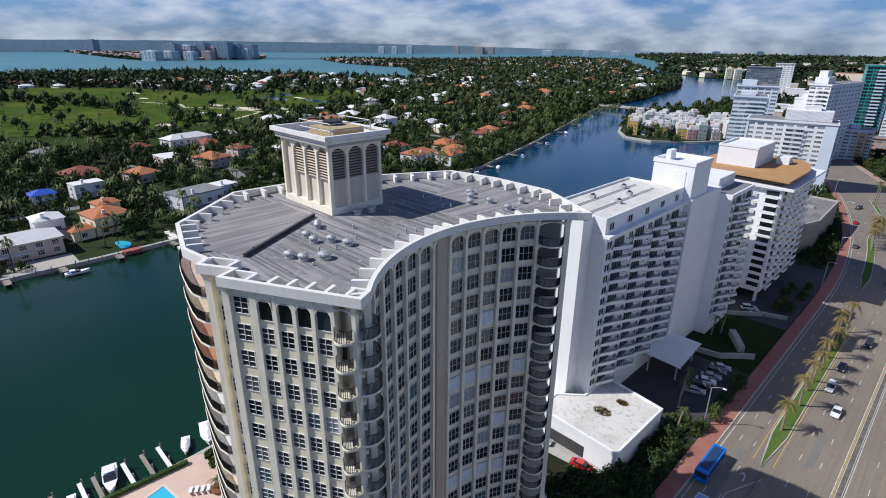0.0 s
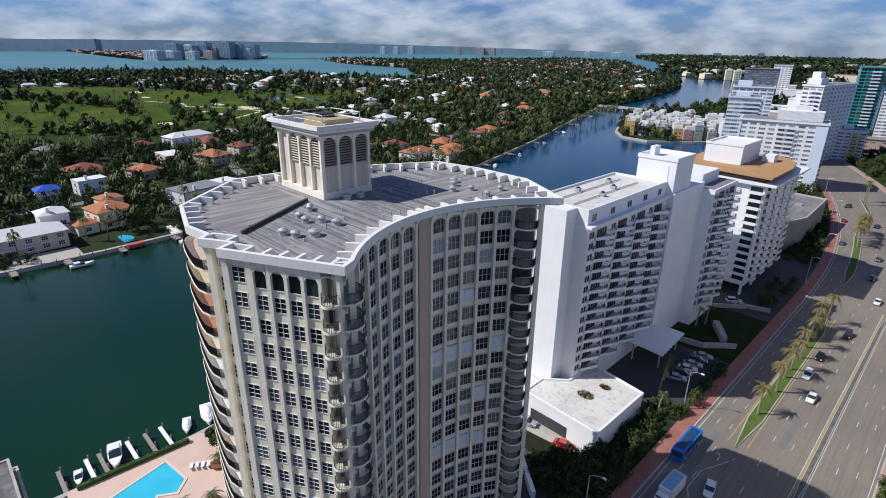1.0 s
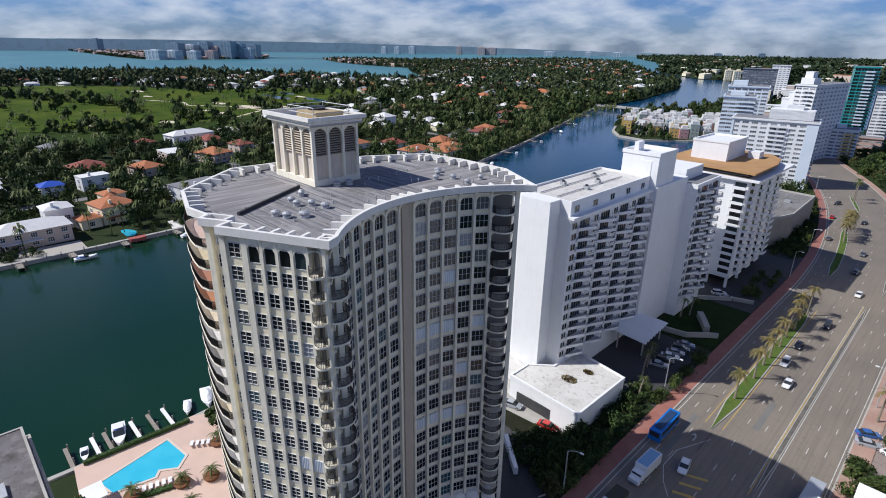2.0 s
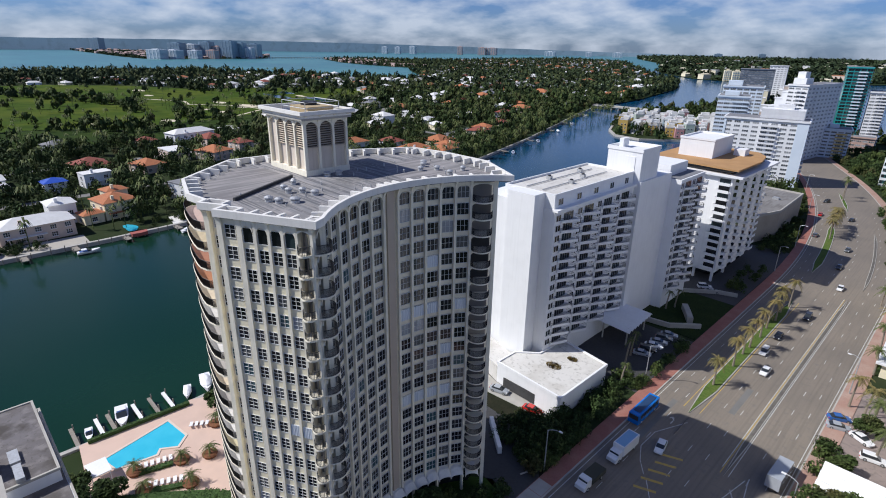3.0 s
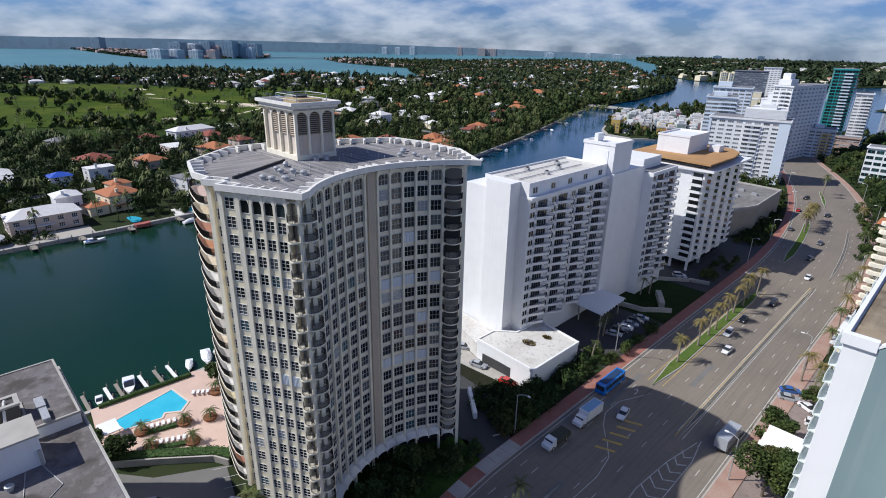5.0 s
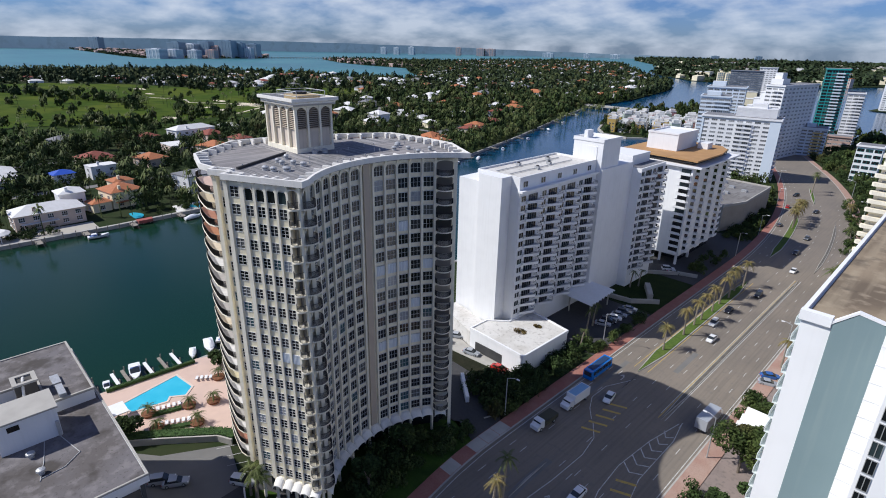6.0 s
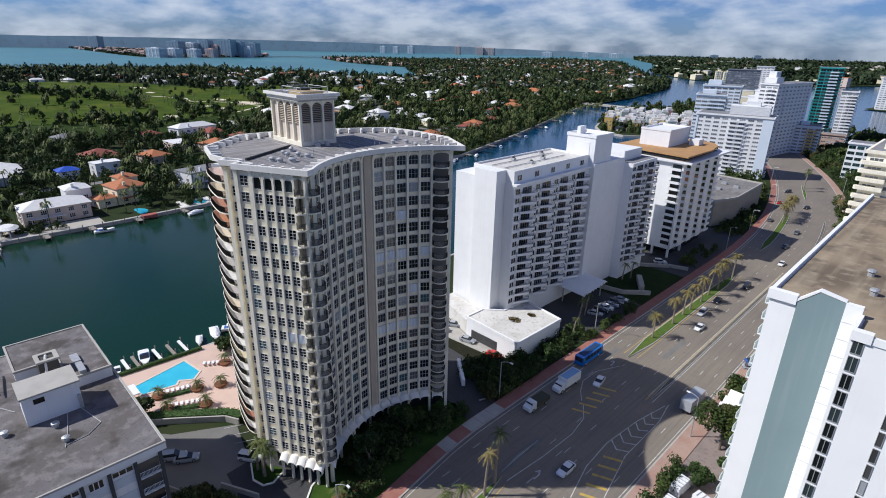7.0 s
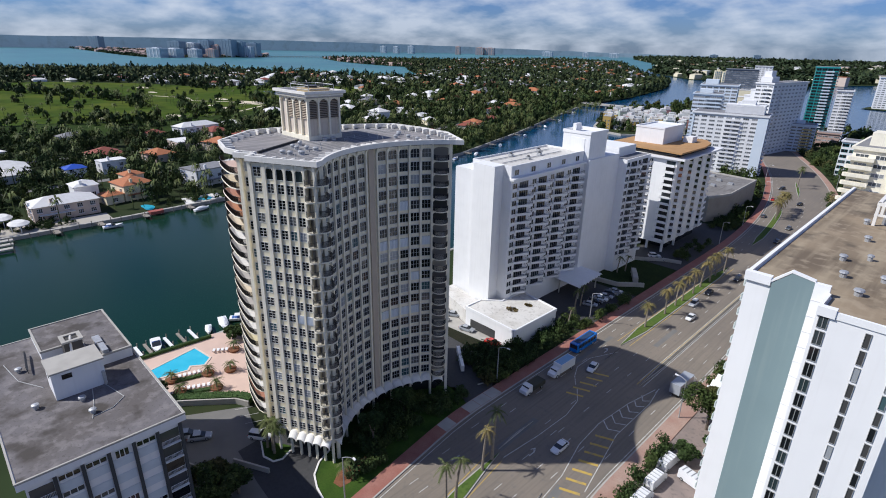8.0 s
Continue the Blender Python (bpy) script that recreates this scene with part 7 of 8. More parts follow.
# small houses and blocks that only show as specks among the far trees
def specks(name, label, n, region, seed, low_, high_, mat, size=(9, 20)):
    r = random.Random(seed)
    xs, ys = [p[0] for p in region], [p[1] for p in region]
    bm = bmesh.new()
    k = 0
    while k < n:
        x, y = r.uniform(min(xs), max(xs)), r.uniform(min(ys), max(ys))
        if not inside(region, x, y) or inside(GOLF, x, y) or math.hypot(x, y) < 620:
            continue
        k += 1
        w, d, h = r.uniform(*size) / 2, r.uniform(*size) / 2, r.uniform(low_, high_)
        m = pose(x, y, 0, 0, 0, r.uniform(0, 90))
        box(bm, -w, -d, -0.2, w, d, h, 0, m)
        lo_ = [bm.verts.new(m @ Vector((a * (w + 0.6), c * (d + 0.6), h))) for a, c in ((-1, -1), (1, -1), (1, 1), (-1, 1))]
        hi_ = [bm.verts.new(m @ Vector((a * w * 0.4, 0, h + 1.8))) for a in (-1, 1)]
        for f in ((lo_[0], lo_[1], hi_[1], hi_[0]), (lo_[2], lo_[3], hi_[0], hi_[1]), (lo_[1], lo_[2], hi_[1]), (lo_[3], lo_[0], hi_[0])):
            bm.faces.new(f)
    return tagged(link(name, bm, mat), label, "buildings", kind="stuff")


NORTH_WEST = [(-400, 560), (-430, 1000), (-560, 1320), (-820, 1690), (-1380, 2600), (-1850, 2800), (-1900, 2000), (-1250, 1200), (-880, 780), (-620, 560)]
specks("far_houses", "pale roofs of houses scattered among far trees", 230, NORTH_WEST, 71, 4.5, 7.5, COOLWHITE, (8, 15))
specks("far_tiled_houses", "terracotta roofs of houses scattered among far trees", 150, NORTH_WEST, 72, 4.5, 7.5, TILE_ORANGE)
specks("far_grey_houses", "grey roofs of houses scattered among far trees", 200, NORTH_WEST, 75, 5, 8, ROOF_GREY)
specks("far_town", "pale low buildings of the town along the horizon", 240, NORTH_LAND, 73, 7, 14, CREAM, (12, 34))
specks("bayside_houses", "pale houses along the shore across the bay", 240, FAR_LAND, 74, 6, 13, FARPINK, (12, 28))
specks("cape_houses", "pale houses on the spit across the bay", 110, [(-2330, 1500), (-1927, 1325), (-1698, 1272), (-1494, 1252), (-1400, 1300), (-1800, 1500), (-2200, 1600)], 76, 5, 9, FARPINK, (10, 20))

# ---- trees ----
LEAF = material("tree_leaves", (0.042, 0.068, 0.020), 0.85, spots=((0.11, 0.47, 0.64, (0.085, 0.105, 0.025), 0.8), (0.06, 0.6, 0.68, (0.10, 0.062, 0.028), 0.6), (0.035, 0.5, 0.68, (0.020, 0.038, 0.012), 0.7), (0.4, 0.45, 0.7, (0.024, 0.042, 0.012), 0.5)), island=0.45, spec=0.2)
# leaves of the far trees: haze put into a darker, duller green
HAZELEAF = material("haze_dulled_leaves", (0.040, 0.060, 0.030), 0.9, spots=((0.05, 0.46, 0.62, (0.06, 0.075, 0.03), 0.7), (0.4, 0.45, 0.7, (0.02, 0.034, 0.014), 0.5)), island=0.4, spec=0.1)
PALMLEAF = material("palm_leaves", (0.075, 0.10, 0.028), 0.75, spots=((0.3, 0.4, 0.7, (0.12, 0.125, 0.04), 0.7),), island=0.35, spec=0.3)
DRYLEAF = material("golden_palm_leaves", (0.20, 0.15, 0.05), 0.8, spots=((0.5, 0.4, 0.7, (0.10, 0.11, 0.03), 0.7),), island=0.3)
BARK = material("bark", (0.16, 0.13, 0.10), 0.95, spots=((1.5, 0.4, 0.7, (0.1, 0.08, 0.06), 0.6),))
PALMBARK = material("palm_trunk", (0.27, 0.23, 0.18), 0.9, spots=(((0.5, 0.5, 5), 0.4, 0.65, (0.17, 0.14, 0.1), 0.7),))


def crown_arrays(seed, leaves, size, lobes):
    """Corners and triangles of one crown of unit radius, of leaf clumps round several lobes."""
    r = np.random.RandomState(seed)
    v = []
    cent = np.column_stack([r.uniform(-0.55, 0.55, lobes), r.uniform(-0.55, 0.55, lobes), r.uniform(0.25, 0.95, lobes)])
    rad = r.uniform(0.35, 0.6, lobes)
    for i in range(leaves):
        k = r.randint(lobes)
        d = r.normal(size=3)
        d[2] = abs(d[2]) * 0.9 - 0.25
        d /= np.linalg.norm(d)
        c = cent[k] + d * rad[k] * r.uniform(0.75, 1.08)
        a = np.cross(d, r.normal(size=3))
        a /= np.linalg.norm(a) + 1e-9
        b = np.cross(d, a) + d * r.uniform(-0.6, 0.6)
        s = size * r.uniform(0.6, 1.4)
        v += [c + a * s, c - a * s * 0.6 + b * s * 0.8, c - a * s * 0.5 - b * s * 0.9]
    v = np.array(v)
    return v, np.arange(len(v)).reshape(-1, 3)


def palm_arrays(seed, fronds=11):
    r = np.random.RandomState(seed)
    v, f = [], []
    for i in range(3):
        a = 2 * math.pi * i / 3
        v += [(0.03 * math.cos(a), 0.03 * math.sin(a), 0), (0.02 * math.cos(a), 0.02 * math.sin(a), 0.9)]
    for i in range(3):
        j = (i + 1) % 3
        f += [(2 * i, 2 * j, 2 * j + 1), (2 * i, 2 * j + 1, 2 * i + 1)]
    for i in range(fronds):
        a = 2 * math.pi * i / fronds + r.uniform(-0.3, 0.3)
        up = r.uniform(-0.05, 0.28)
        c, s = math.cos(a), math.sin(a)
        n = len(v)
        v += [(0, 0, 0.9), (0.16 * c - 0.05 * s, 0.16 * s + 0.05 * c, 0.9 + up), (0.16 * c + 0.05 * s, 0.16 * s - 0.05 * c, 0.9 + up), (0.36 * c, 0.36 * s, 0.86 + up * 0.3 - 0.1)]
        f += [(n, n + 2, n + 1), (n + 1, n + 2, n + 3)]
    return np.array(v, float), np.array(f)


def scatter(name, label, shapes, rows, mat, stems=0.0):
    """ONE mesh of many plants: rows of (x, y, z, width, height)."""
    if not len(rows):
        return None
    r = np.random.RandomState(len(rows))
    pick = r.randint(len(shapes), size=len(rows))
    vs, fs, base = [], [], 0
    rows = np.array(rows, float)
    for k, (v, f) in enumerate(shapes):
        sel = rows[pick == k]
        if not len(sel):
            continue
        a = r.uniform(0, 6.28, len(sel))
        c, s = np.cos(a)[:, None], np.sin(a)[:, None]
        x = (v[None, :, 0] * c - v[None, :, 1] * s) * sel[:, 3:4] + sel[:, 0:1]
        y = (v[None, :, 0] * s + v[None, :, 1] * c) * sel[:, 3:4] + sel[:, 1:2]
        z = v[None, :, 2] * sel[:, 4:5] + sel[:, 2:3]
        vs.append(np.stack([x, y, z], -1).reshape(-1, 3))
        fs.append((f[None] + (np.arange(len(sel)) * len(v))[:, None, None] + base).reshape(-1, 3))
        base += len(sel) * len(v)
    vs, fs = np.concatenate(vs), np.concatenate(fs)
    me = bpy.data.meshes.new(name)
    me.vertices.add(len(vs))
    me.vertices.foreach_set("co", vs.ravel())
    me.loops.add(fs.size)
    me.loops.foreach_set("vertex_index", fs.ravel())
    me.polygons.add(len(fs))
    me.polygons.foreach_set("loop_start", np.arange(0, fs.size, 3))
    me.polygons.foreach_set("loop_total", np.full(len(fs), 3))
    me.update(calc_edges=True)
    me.materials.append(mat)
    return tagged(new(name, me), label, "trees", kind="stuff")


NEAR = [crown_arrays(i, 240, 0.118, 9) for i in range(6)]
MID = [crown_arrays(20 + i, 64, 0.25, 6) for i in range(5)]
THIN = [crown_arrays(40 + i, 26, 0.38, 5) for i in range(4)]
PALMS = [palm_arrays(i) for i in range(4)]
rng = random.Random(21)
near, mid, thin, palms = [], [], [], []


def free(x, y, gap=0.0):
    return all(abs(x - a) > r + gap or abs(y - b) > r + gap for a, b, r in footprints)


def put_tree(x, y, d, big=1.0):
    w = rng.uniform(3.0, 6.0) * big
    h = w * rng.uniform(1.1, 1.8)
    (near if d < 480 else mid if d < 900 else thin).append((x, y, rng.uniform(-1.0, 0.4), w, h))


for (x0, x1, y0, y1, step, chance) in ((-480, -223, -60, 720, 7.4, 0.8), (-520, -300, 720, 1260, 9, 0.8), (-900, -480, -100, 1250, 8.6, 0.82), (-1700, -900, -200, 1500, 12, 0.88), (-2400, -520, 1180, 2950, 19, 0.85)):
    x = x0
    while x < x1:
        y = y0
        while y < y1:
            px, py = x + rng.uniform(-0.5, 0.5) * step, y + rng.uniform(-0.5, 0.5) * step
            y += step
            if rng.random() > chance or not inside(WEST_LAND, px, py):
                continue
            d = math.hypot(px, py)
            if inside(CLOUD_SHADE_LAND, px, py):
                if rng.random() < 0.10:
                    put_tree(px, py, d, 1.0)
                elif rng.random() < 0.16:
                    palms.append((px, py, 0, 8, rng.uniform(6, 11)))
                continue
            if inside(GOLF, px, py):
                if rng.random() < 0.03:
                    put_tree(px, py, d, 1.0)
                elif rng.random() < 0.05:
                    palms.append((px, py, 0, 9, rng.uniform(8, 13)))
                continue
            if x0 < -2000 and inside([(-900, -200), (-900, 1500), (-1700, 1500), (-1700, -200)], px, py):
                continue
            if not free(px, py) or (d < 700 and street_gap(px, py) < 5.5) or (px > -236 - max(0, py - 100) * 0.05 and py < 110):
                continue
            if rng.random() < 0.22:
                palms.append((px, py, 0, rng.uniform(8, 11), rng.uniform(8, 15)))
            else:
                put_tree(px, py, d, 1.0 if d < 700 else 1.25)
        x += step
# rows of trees across the course, and palms along both banks
for (ax, ay), (bx, by), n in (((-1050, 60), (-720, 190), 46), ((-720, 190), (-640, 170), 14), ((-690, 330), (-600, 300), 16), ((-560, 80), (-500, 150), 22), ((-590, 200), (-540, 230), 14), ((-900, 330), (-700, 500), 26)):
    for i in range(n):
        f = i / n
        px, py = ax + (bx - ax) * f + rng.uniform(-10, 10), ay + (by - ay) * f + rng.uniform(-8, 8)
        put_tree(px, py, math.hypot(px, py), 1.2)
        if i % 2:
            palms.append((px + 12, py + 8, 0, 9, rng.uniform(9, 14)))
for i in range(150):
    y = rng.uniform(-20, 620)
    x = -224 - max(0, y - 80) * 0.045 - max(0, y - 264) * 0.18 - rng.uniform(1, 14)
    palms.append((x, y, 0, rng.uniform(6, 9), rng.uniform(6, 12)))
# the far land and the ocean-side strip
for i in range(7600):
    x, y = rng.uniform(-2600, -60), rng.uniform(1440, 4800)
    if inside(NORTH_LAND, x, y):
        w = rng.uniform(9, 20)
        thin.append((x, y, -1, w, w * 0.95))
for i in range(2600):
    x, y = rng.uniform(-4700, -2500), rng.uniform(760, 1500)
    if inside(FAR_LAND, x, y):
        w = rng.uniform(6, 12)
        thin.append((x, y, -1, w, w * 0.8))
BLOCKS = [(-99, 345, 45, 32), (-104, 428, 34, 62), (-144, 450, 26, 32), (-165, 510, 38, 36), (-82, 538, 24, 26), (-62, 520, 24, 50), (-78, 474, 28, 26), (-290, 908, 60, 46), (-24, 396, 18, 18)]
for i in range(2600):
    x, y = rng.uniform(-300, 60), rng.uniform(250, 1500)
    if not inside(EAST_LAND, x, y):
        continue
    if any(bx - 5 < x < bx + w + 5 and by - 5 < y < by + d + 12 for bx, by, w, d in BLOCKS):
        continue
    if WK - 7 < x - bend(y) < EK + 7 and y < 560 or (x < -140 and y < 600 and rng.random() < 0.45 and y > 462 and x > -290) or (-70 < x < -36 and y < 292) or not free(x, y, 2):
        continue
    put_tree(x, y, math.hypot(x, y), 0.9)
for i in range(1500):
    x, y = rng.uniform(-75, 70), rng.uniform(245, 605)
    if not inside(EAST_LAND, x, y) or any(bx - 3 < x < bx + w + 3 and by - 3 < y < by + d + 6 for bx, by, w, d in BLOCKS):
        continue
    if WK - 6 < x - bend(y) < EK + 5 and y < 560 or (-70 < x < -36 and y < 292) or not free(x, y, 1) or (x > 5 and y < 260):
        continue
    put_tree(x, y, math.hypot(x, y), 0.75)
scatter("near_woods", "dense green garden trees along the canal streets", NEAR, near, LEAF)
scatter("woods", "mixed green trees on the residential island", MID, mid, LEAF)
scatter("far_woods", "treetops towards the horizon, dulled in colour for haze", THIN, thin, HAZELEAF)
scatter("palm_grove", "slender palms scattered among gardens and golf course", PALMS, palms, PALMLEAF)


# ---- palms and trees that stand alone ----
def palm(x, y, h, lean=(0, 0), crown=2.2, dry=False, z=0.0, seed=0, fronds=18, planter=False, label=""):
    r = random.Random(seed + int(x * 7) + int(y * 3))
    t = thing("palm_tree", label or ("tall palm with golden drooping fronds" if dry else "palm with a full green crown"), "palm tree", "palms", (x, y, z))
    bm = bmesh.new()
    pts = [Vector((x + lean[0] * f * f, y + lean[1] * f * f, z + h * f)) for f in (0, 0.3, 0.6, 0.85, 1.0)]
    w = 0.16 + h * 0.008
    for p, q, a, b in zip(pts, pts[1:], (1.35, 1.0, 0.9, 0.85), (1.0, 0.9, 0.85, 1.0)):
        rod(bm, p, q, w * a, 7, 0, w * b)
    part("trunk", bm, PALMBARK, t)
    bm = bmesh.new()
    top = pts[-1]
    for i in range(fronds):
        a = 2 * math.pi * i / fronds * 2.4 + r.uniform(-0.2, 0.2)
        up = r.uniform(-0.35, 0.95)
        L = crown * r.uniform(0.8, 1.15)
        c, s = math.cos(a), math.sin(a)
        spine = [top + Vector((c * L * f, s * L * f, L * (up * f - 0.85 * f * f))) for f in (0, 0.25, 0.5, 0.75, 1.0)]
        for j in range(4):
            p, q = spine[j], spine[j + 1]
            for k in range(3):
                m0 = p.lerp(q, k / 3)
                m1 = p.lerp(q, (k + 0.8) / 3)
                wd = L * 0.27 * (1 - 0.13 * (j + k / 3) ** 1.2)
                for side in (-1, 1):
                    tip = m1 + Vector((-s * wd * side, c * wd * side, -wd * 0.55)) + (q - p) * 0.35
                    bm.faces.new([bm.verts.new(v) for v in (m0, m1, tip)])
    part("crown", bm, DRYLEAF if dry else PALMLEAF, t)
    if planter:
        bm = bmesh.new()
        lathe(bm, [(1.15, -0.35), (1.4, 0.25), (1.45, 0.4), (1.25, 0.4)], (x, y, z + 0.1), 12)
        part("planter", bm, MULCH, t, "round terracotta planter")
    return t


def broad_tree(x, y, h, w, seed=0, label="rounded broad-leaved tree", leaves=1300, size=0.34):
    r = random.Random(seed)
    t = thing("tree", label, "tree", "street trees", (x, y, 0))
    bm = bmesh.new()
    rod(bm, (x, y, -0.1), (x, y, h * 0.45), 0.28, 7, 0, 0.2)
    for i in range(5):
        a = i * 1.26 + r.uniform(-0.3, 0.3)
        rod(bm, (x, y, h * 0.4), (x + math.cos(a) * w * 0.55, y + math.sin(a) * w * 0.55, h * 0.75), 0.15, 5, 0, 0.05)
    part("trunk", bm, BARK, t)
    bm = bmesh.new()
    lobes = [(Vector((x + r.uniform(-0.6, 0.6) * w, y + r.uniform(-0.6, 0.6) * w, h * r.uniform(0.55, 0.9))), w * r.uniform(0.3, 0.5)) for _ in range(9)]

    def place():
        c, rad = r.choice(lobes)
        d = Vector((r.gauss(0, 1), r.gauss(0, 1), r.gauss(0.3, 0.8))).normalized()
        return c + d * rad * r.uniform(0.6, 1.1)
    leafy(bm, leaves, place, size, r)
    part("crown", bm, LEAF, t)


ISLAND_PALMS = ((-14.4, 116, 7), (-14.0, 128, 8), (-14.3, 136, 7.5), (-14.2, 141, 8.5), (-14.0, 149, 8), (-14.4, 156, 9), (-14.0, 163, 9), (-14.6, 170, 8), (-13.8, 176, 9))
for i, (x, y, h) in enumerate(ISLAND_PALMS):
    palm(x, y, h, (rng.uniform(-0.8, 0.8), rng.uniform(-0.5, 0.5)), 2.2, True, 0.2, i, 28)
for i, (y, h) in enumerate(((262, 8), (266, 9), (270, 8.5), (275, 9.5), (280, 9), (284, 8))):
    palm(-15.6 + bend(y), y, h, (rng.uniform(-0.8, 0.8), 0.4), 3.0, True, 0.2, i, 28)
for i, (x, y) in enumerate(((-9.0, 340), (-8.2, 348))):
    palm(x + bend(y), y, 11, (0.3, 0), 2.4, False, 0.2, i)
for i, (x, y, h, lx) in enumerate(((-10.9, 40.4, 9.5, 0.4), (-10.7, 31.6, 9.5, 0.9), (-11.2, 29.4, 8.5, -0.6), (-11.0, 43.8, 11.5, 0.2), (-11.2, 12, 9, 0.5))):
    palm(x + bend(y), y, h, (lx, 0.3), 1.9, i == 0, 0.2, i, 15)
for i, (x, y, h) in enumerate(((-74.5, 15.5, 2.2), (-72.5, 20.0, 2.4), (-77.3, 8.2, 2.2), (-67.6, 14.6, 2.4), (-71.5, 8.0, 2.2), (-70.0, 24.5, 2.6), (-80.5, 24.5, 2.6))):
    palm(x, y, h, (0.1, 0.1), 1.7, False, 0.75, i, 20, True, "bushy palm in a round terracotta planter")
for i, (x, y, h) in enumerate(((-43.0, 14.2, 6.5), (-41.6, 14.6, 7.0), (-40.6, 14.4, 6.0), (-26.6, 21.0, 2.4))):
    palm(x, y, h, (rng.uniform(-0.6, 0.6), 0.3), 2.2, False, 0, i, 16)
for i, (x, y, h) in enumerate(((-33, 108, 8), (-34.5, 114, 7), (-29.8, 100, 6), (-40, 147, 6), (-38.5, 150, 6))):
    palm(x, y, h, (0.6, 0.2), 1.6, False, 0, i, 14)
for i, (x, y, h) in enumerate(((13, 128, 7.5), (15, 124, 7), (17.2, 113, 7.5), (10, 130, 8), (11.5, 150, 7), (10.5, 166, 7), (9.5, 178, 7), (6.0, 199, 6), (7.2, 203, 6.5), (8.0, 214, 6), (6, 232, 6), (1, 262, 6), (-6, 300, 7), (-9, 312, 7))):
    palm(x, y, h, (rng.uniform(-0.7, 0.7), 0.2), 2.5, i % 3 == 0, 0, i, 22)
for i, (x, y, h, w) in enumerate(((15.0, 83.5, 9.0, 6.0), (16.0, 70.5, 4.0, 2.4), (14.5, 120.5, 4.0, 2.6), (-28.8, 29.4, 8.5, 2.3), (-33, 41, 5, 2.6), (-86.5, 27.5, 3.6, 2.4), (-84, 30, 3.4, 2.2), (-77, -0.5, 5.5, 3.2), (-72.5, 3.2, 4.8, 3.0), (-36, 5, 4.5, 3), (-39, 2.5, 5, 3.2), (-35.5, 0.5, 5, 3.2), (19.5, 76, 5, 2.6), (13, 104, 3.5, 2.4))):
    broad_tree(x, y, h, w, i, "rounded broad-leaved tree beside the pavement" if i else "large dark green tree beside the east tower", 2300 if i else 9000)
rng = random.Random(77)
rows = []
for x0, x1, y0, y1, n in ((-34.5, -26, 70, 80, 60), (-33, -26.2, 62, 70, 34), (-236, -224, -12, 112, 110), (-32.5, -31, 21, 23, 3), (-37.5, -27, 27, 56, 150), (-40, -30, 64, 75, 60), (-33, -26.2, 78, 98, 40), (-25.4, -24.2, 19.5, 30, 16), (-36.5, -26.5, 225, 300, 120), (11.5, 22, 142, 240, 130), (-32, -26.5, 96, 104, 14), (-26.8, -25.9, 100, 130, 18), (-47, -26, -6, 4, 30), (9, 12, 100, 112, 12), (11.5, 12.3, 47, 72, 30), (-34, -28, 176, 200, 16), (4, 16, 240, 330, 120)):
    for i in range(n):
        x, y = rng.uniform(x0, x1), rng.uniform(y0, y1)
        if math.hypot(x - CX, y - CY) > R0 - 0.5 and 20 < y < 56 and x < -29:
            continue
        x += bend(y) if y > 190 and x > -60 else 0
        w = rng.uniform(0.9, 2.2)
        rows.append((x, y, -0.1, w, w * rng.uniform(0.8, 1.6)))
scatter("shrubbery", "dense green shrubs along drives and pavements", NEAR, rows, LEAF)

# ---- vehicles ----
def paintwork(name, c):
    m = material("car_paint_" + name, c, 0.25, 0.0)
    m.node_tree.nodes["Principled BSDF"].inputs["Coat Weight"].default_value = 0.6
    return m


CARS = {n: paintwork(n, c) for n, c in (("white", (0.75, 0.75, 0.75)), ("black", (0.015, 0.015, 0.018)), ("silver", (0.35, 0.37, 0.40)), ("red", (0.5, 0.02, 0.015)), ("blue", (0.04, 0.12, 0.35)), ("grey", (0.10, 0.105, 0.11)))}
TYRE = material("tyre", (0.02, 0.02, 0.02), 0.9)
LAMPGLASS = material("lamp_glass", (0.7, 0.7, 0.68), 0.15)
TAIL = material("tail_lamp", (0.35, 0.01, 0.01), 0.3)


def loft(bm, secs, mat=0):
    rows = [[bm.verts.new(p) for p in s] for s in secs]
    n = len(rows[0])
    for a, b in zip(rows, rows[1:]):
        for i in range(n):
            bm.faces.new((a[i], a[(i + 1) % n], b[(i + 1) % n], b[i])).material_index = mat
    bm.faces.new(rows[0][::-1]), bm.faces.new(rows[-1])
    bmesh.ops.recalc_face_normals(bm, faces=bm.faces[:])


def settle(t, m):
    t.matrix_basis = m
    for ch in t.children:
        ch.matrix_parent_inverse = Matrix.Identity(4)
    return t


def wheels(t, xs, w, r=0.33):
    for x in xs:
        for s in (-1, 1):
            bm = bmesh.new()
            rod(bm, (x, s * (w - 0.22), r), (x, s * w, r), r, 12)
            wh = part("wheel", bm, TYRE, t)
            bm = bmesh.new()
            rod(bm, (x, s * (w - 0.02), r), (x, s * (w + 0.015), r), r * 0.6, 8)
            part("rim", bm, GALV, wh)


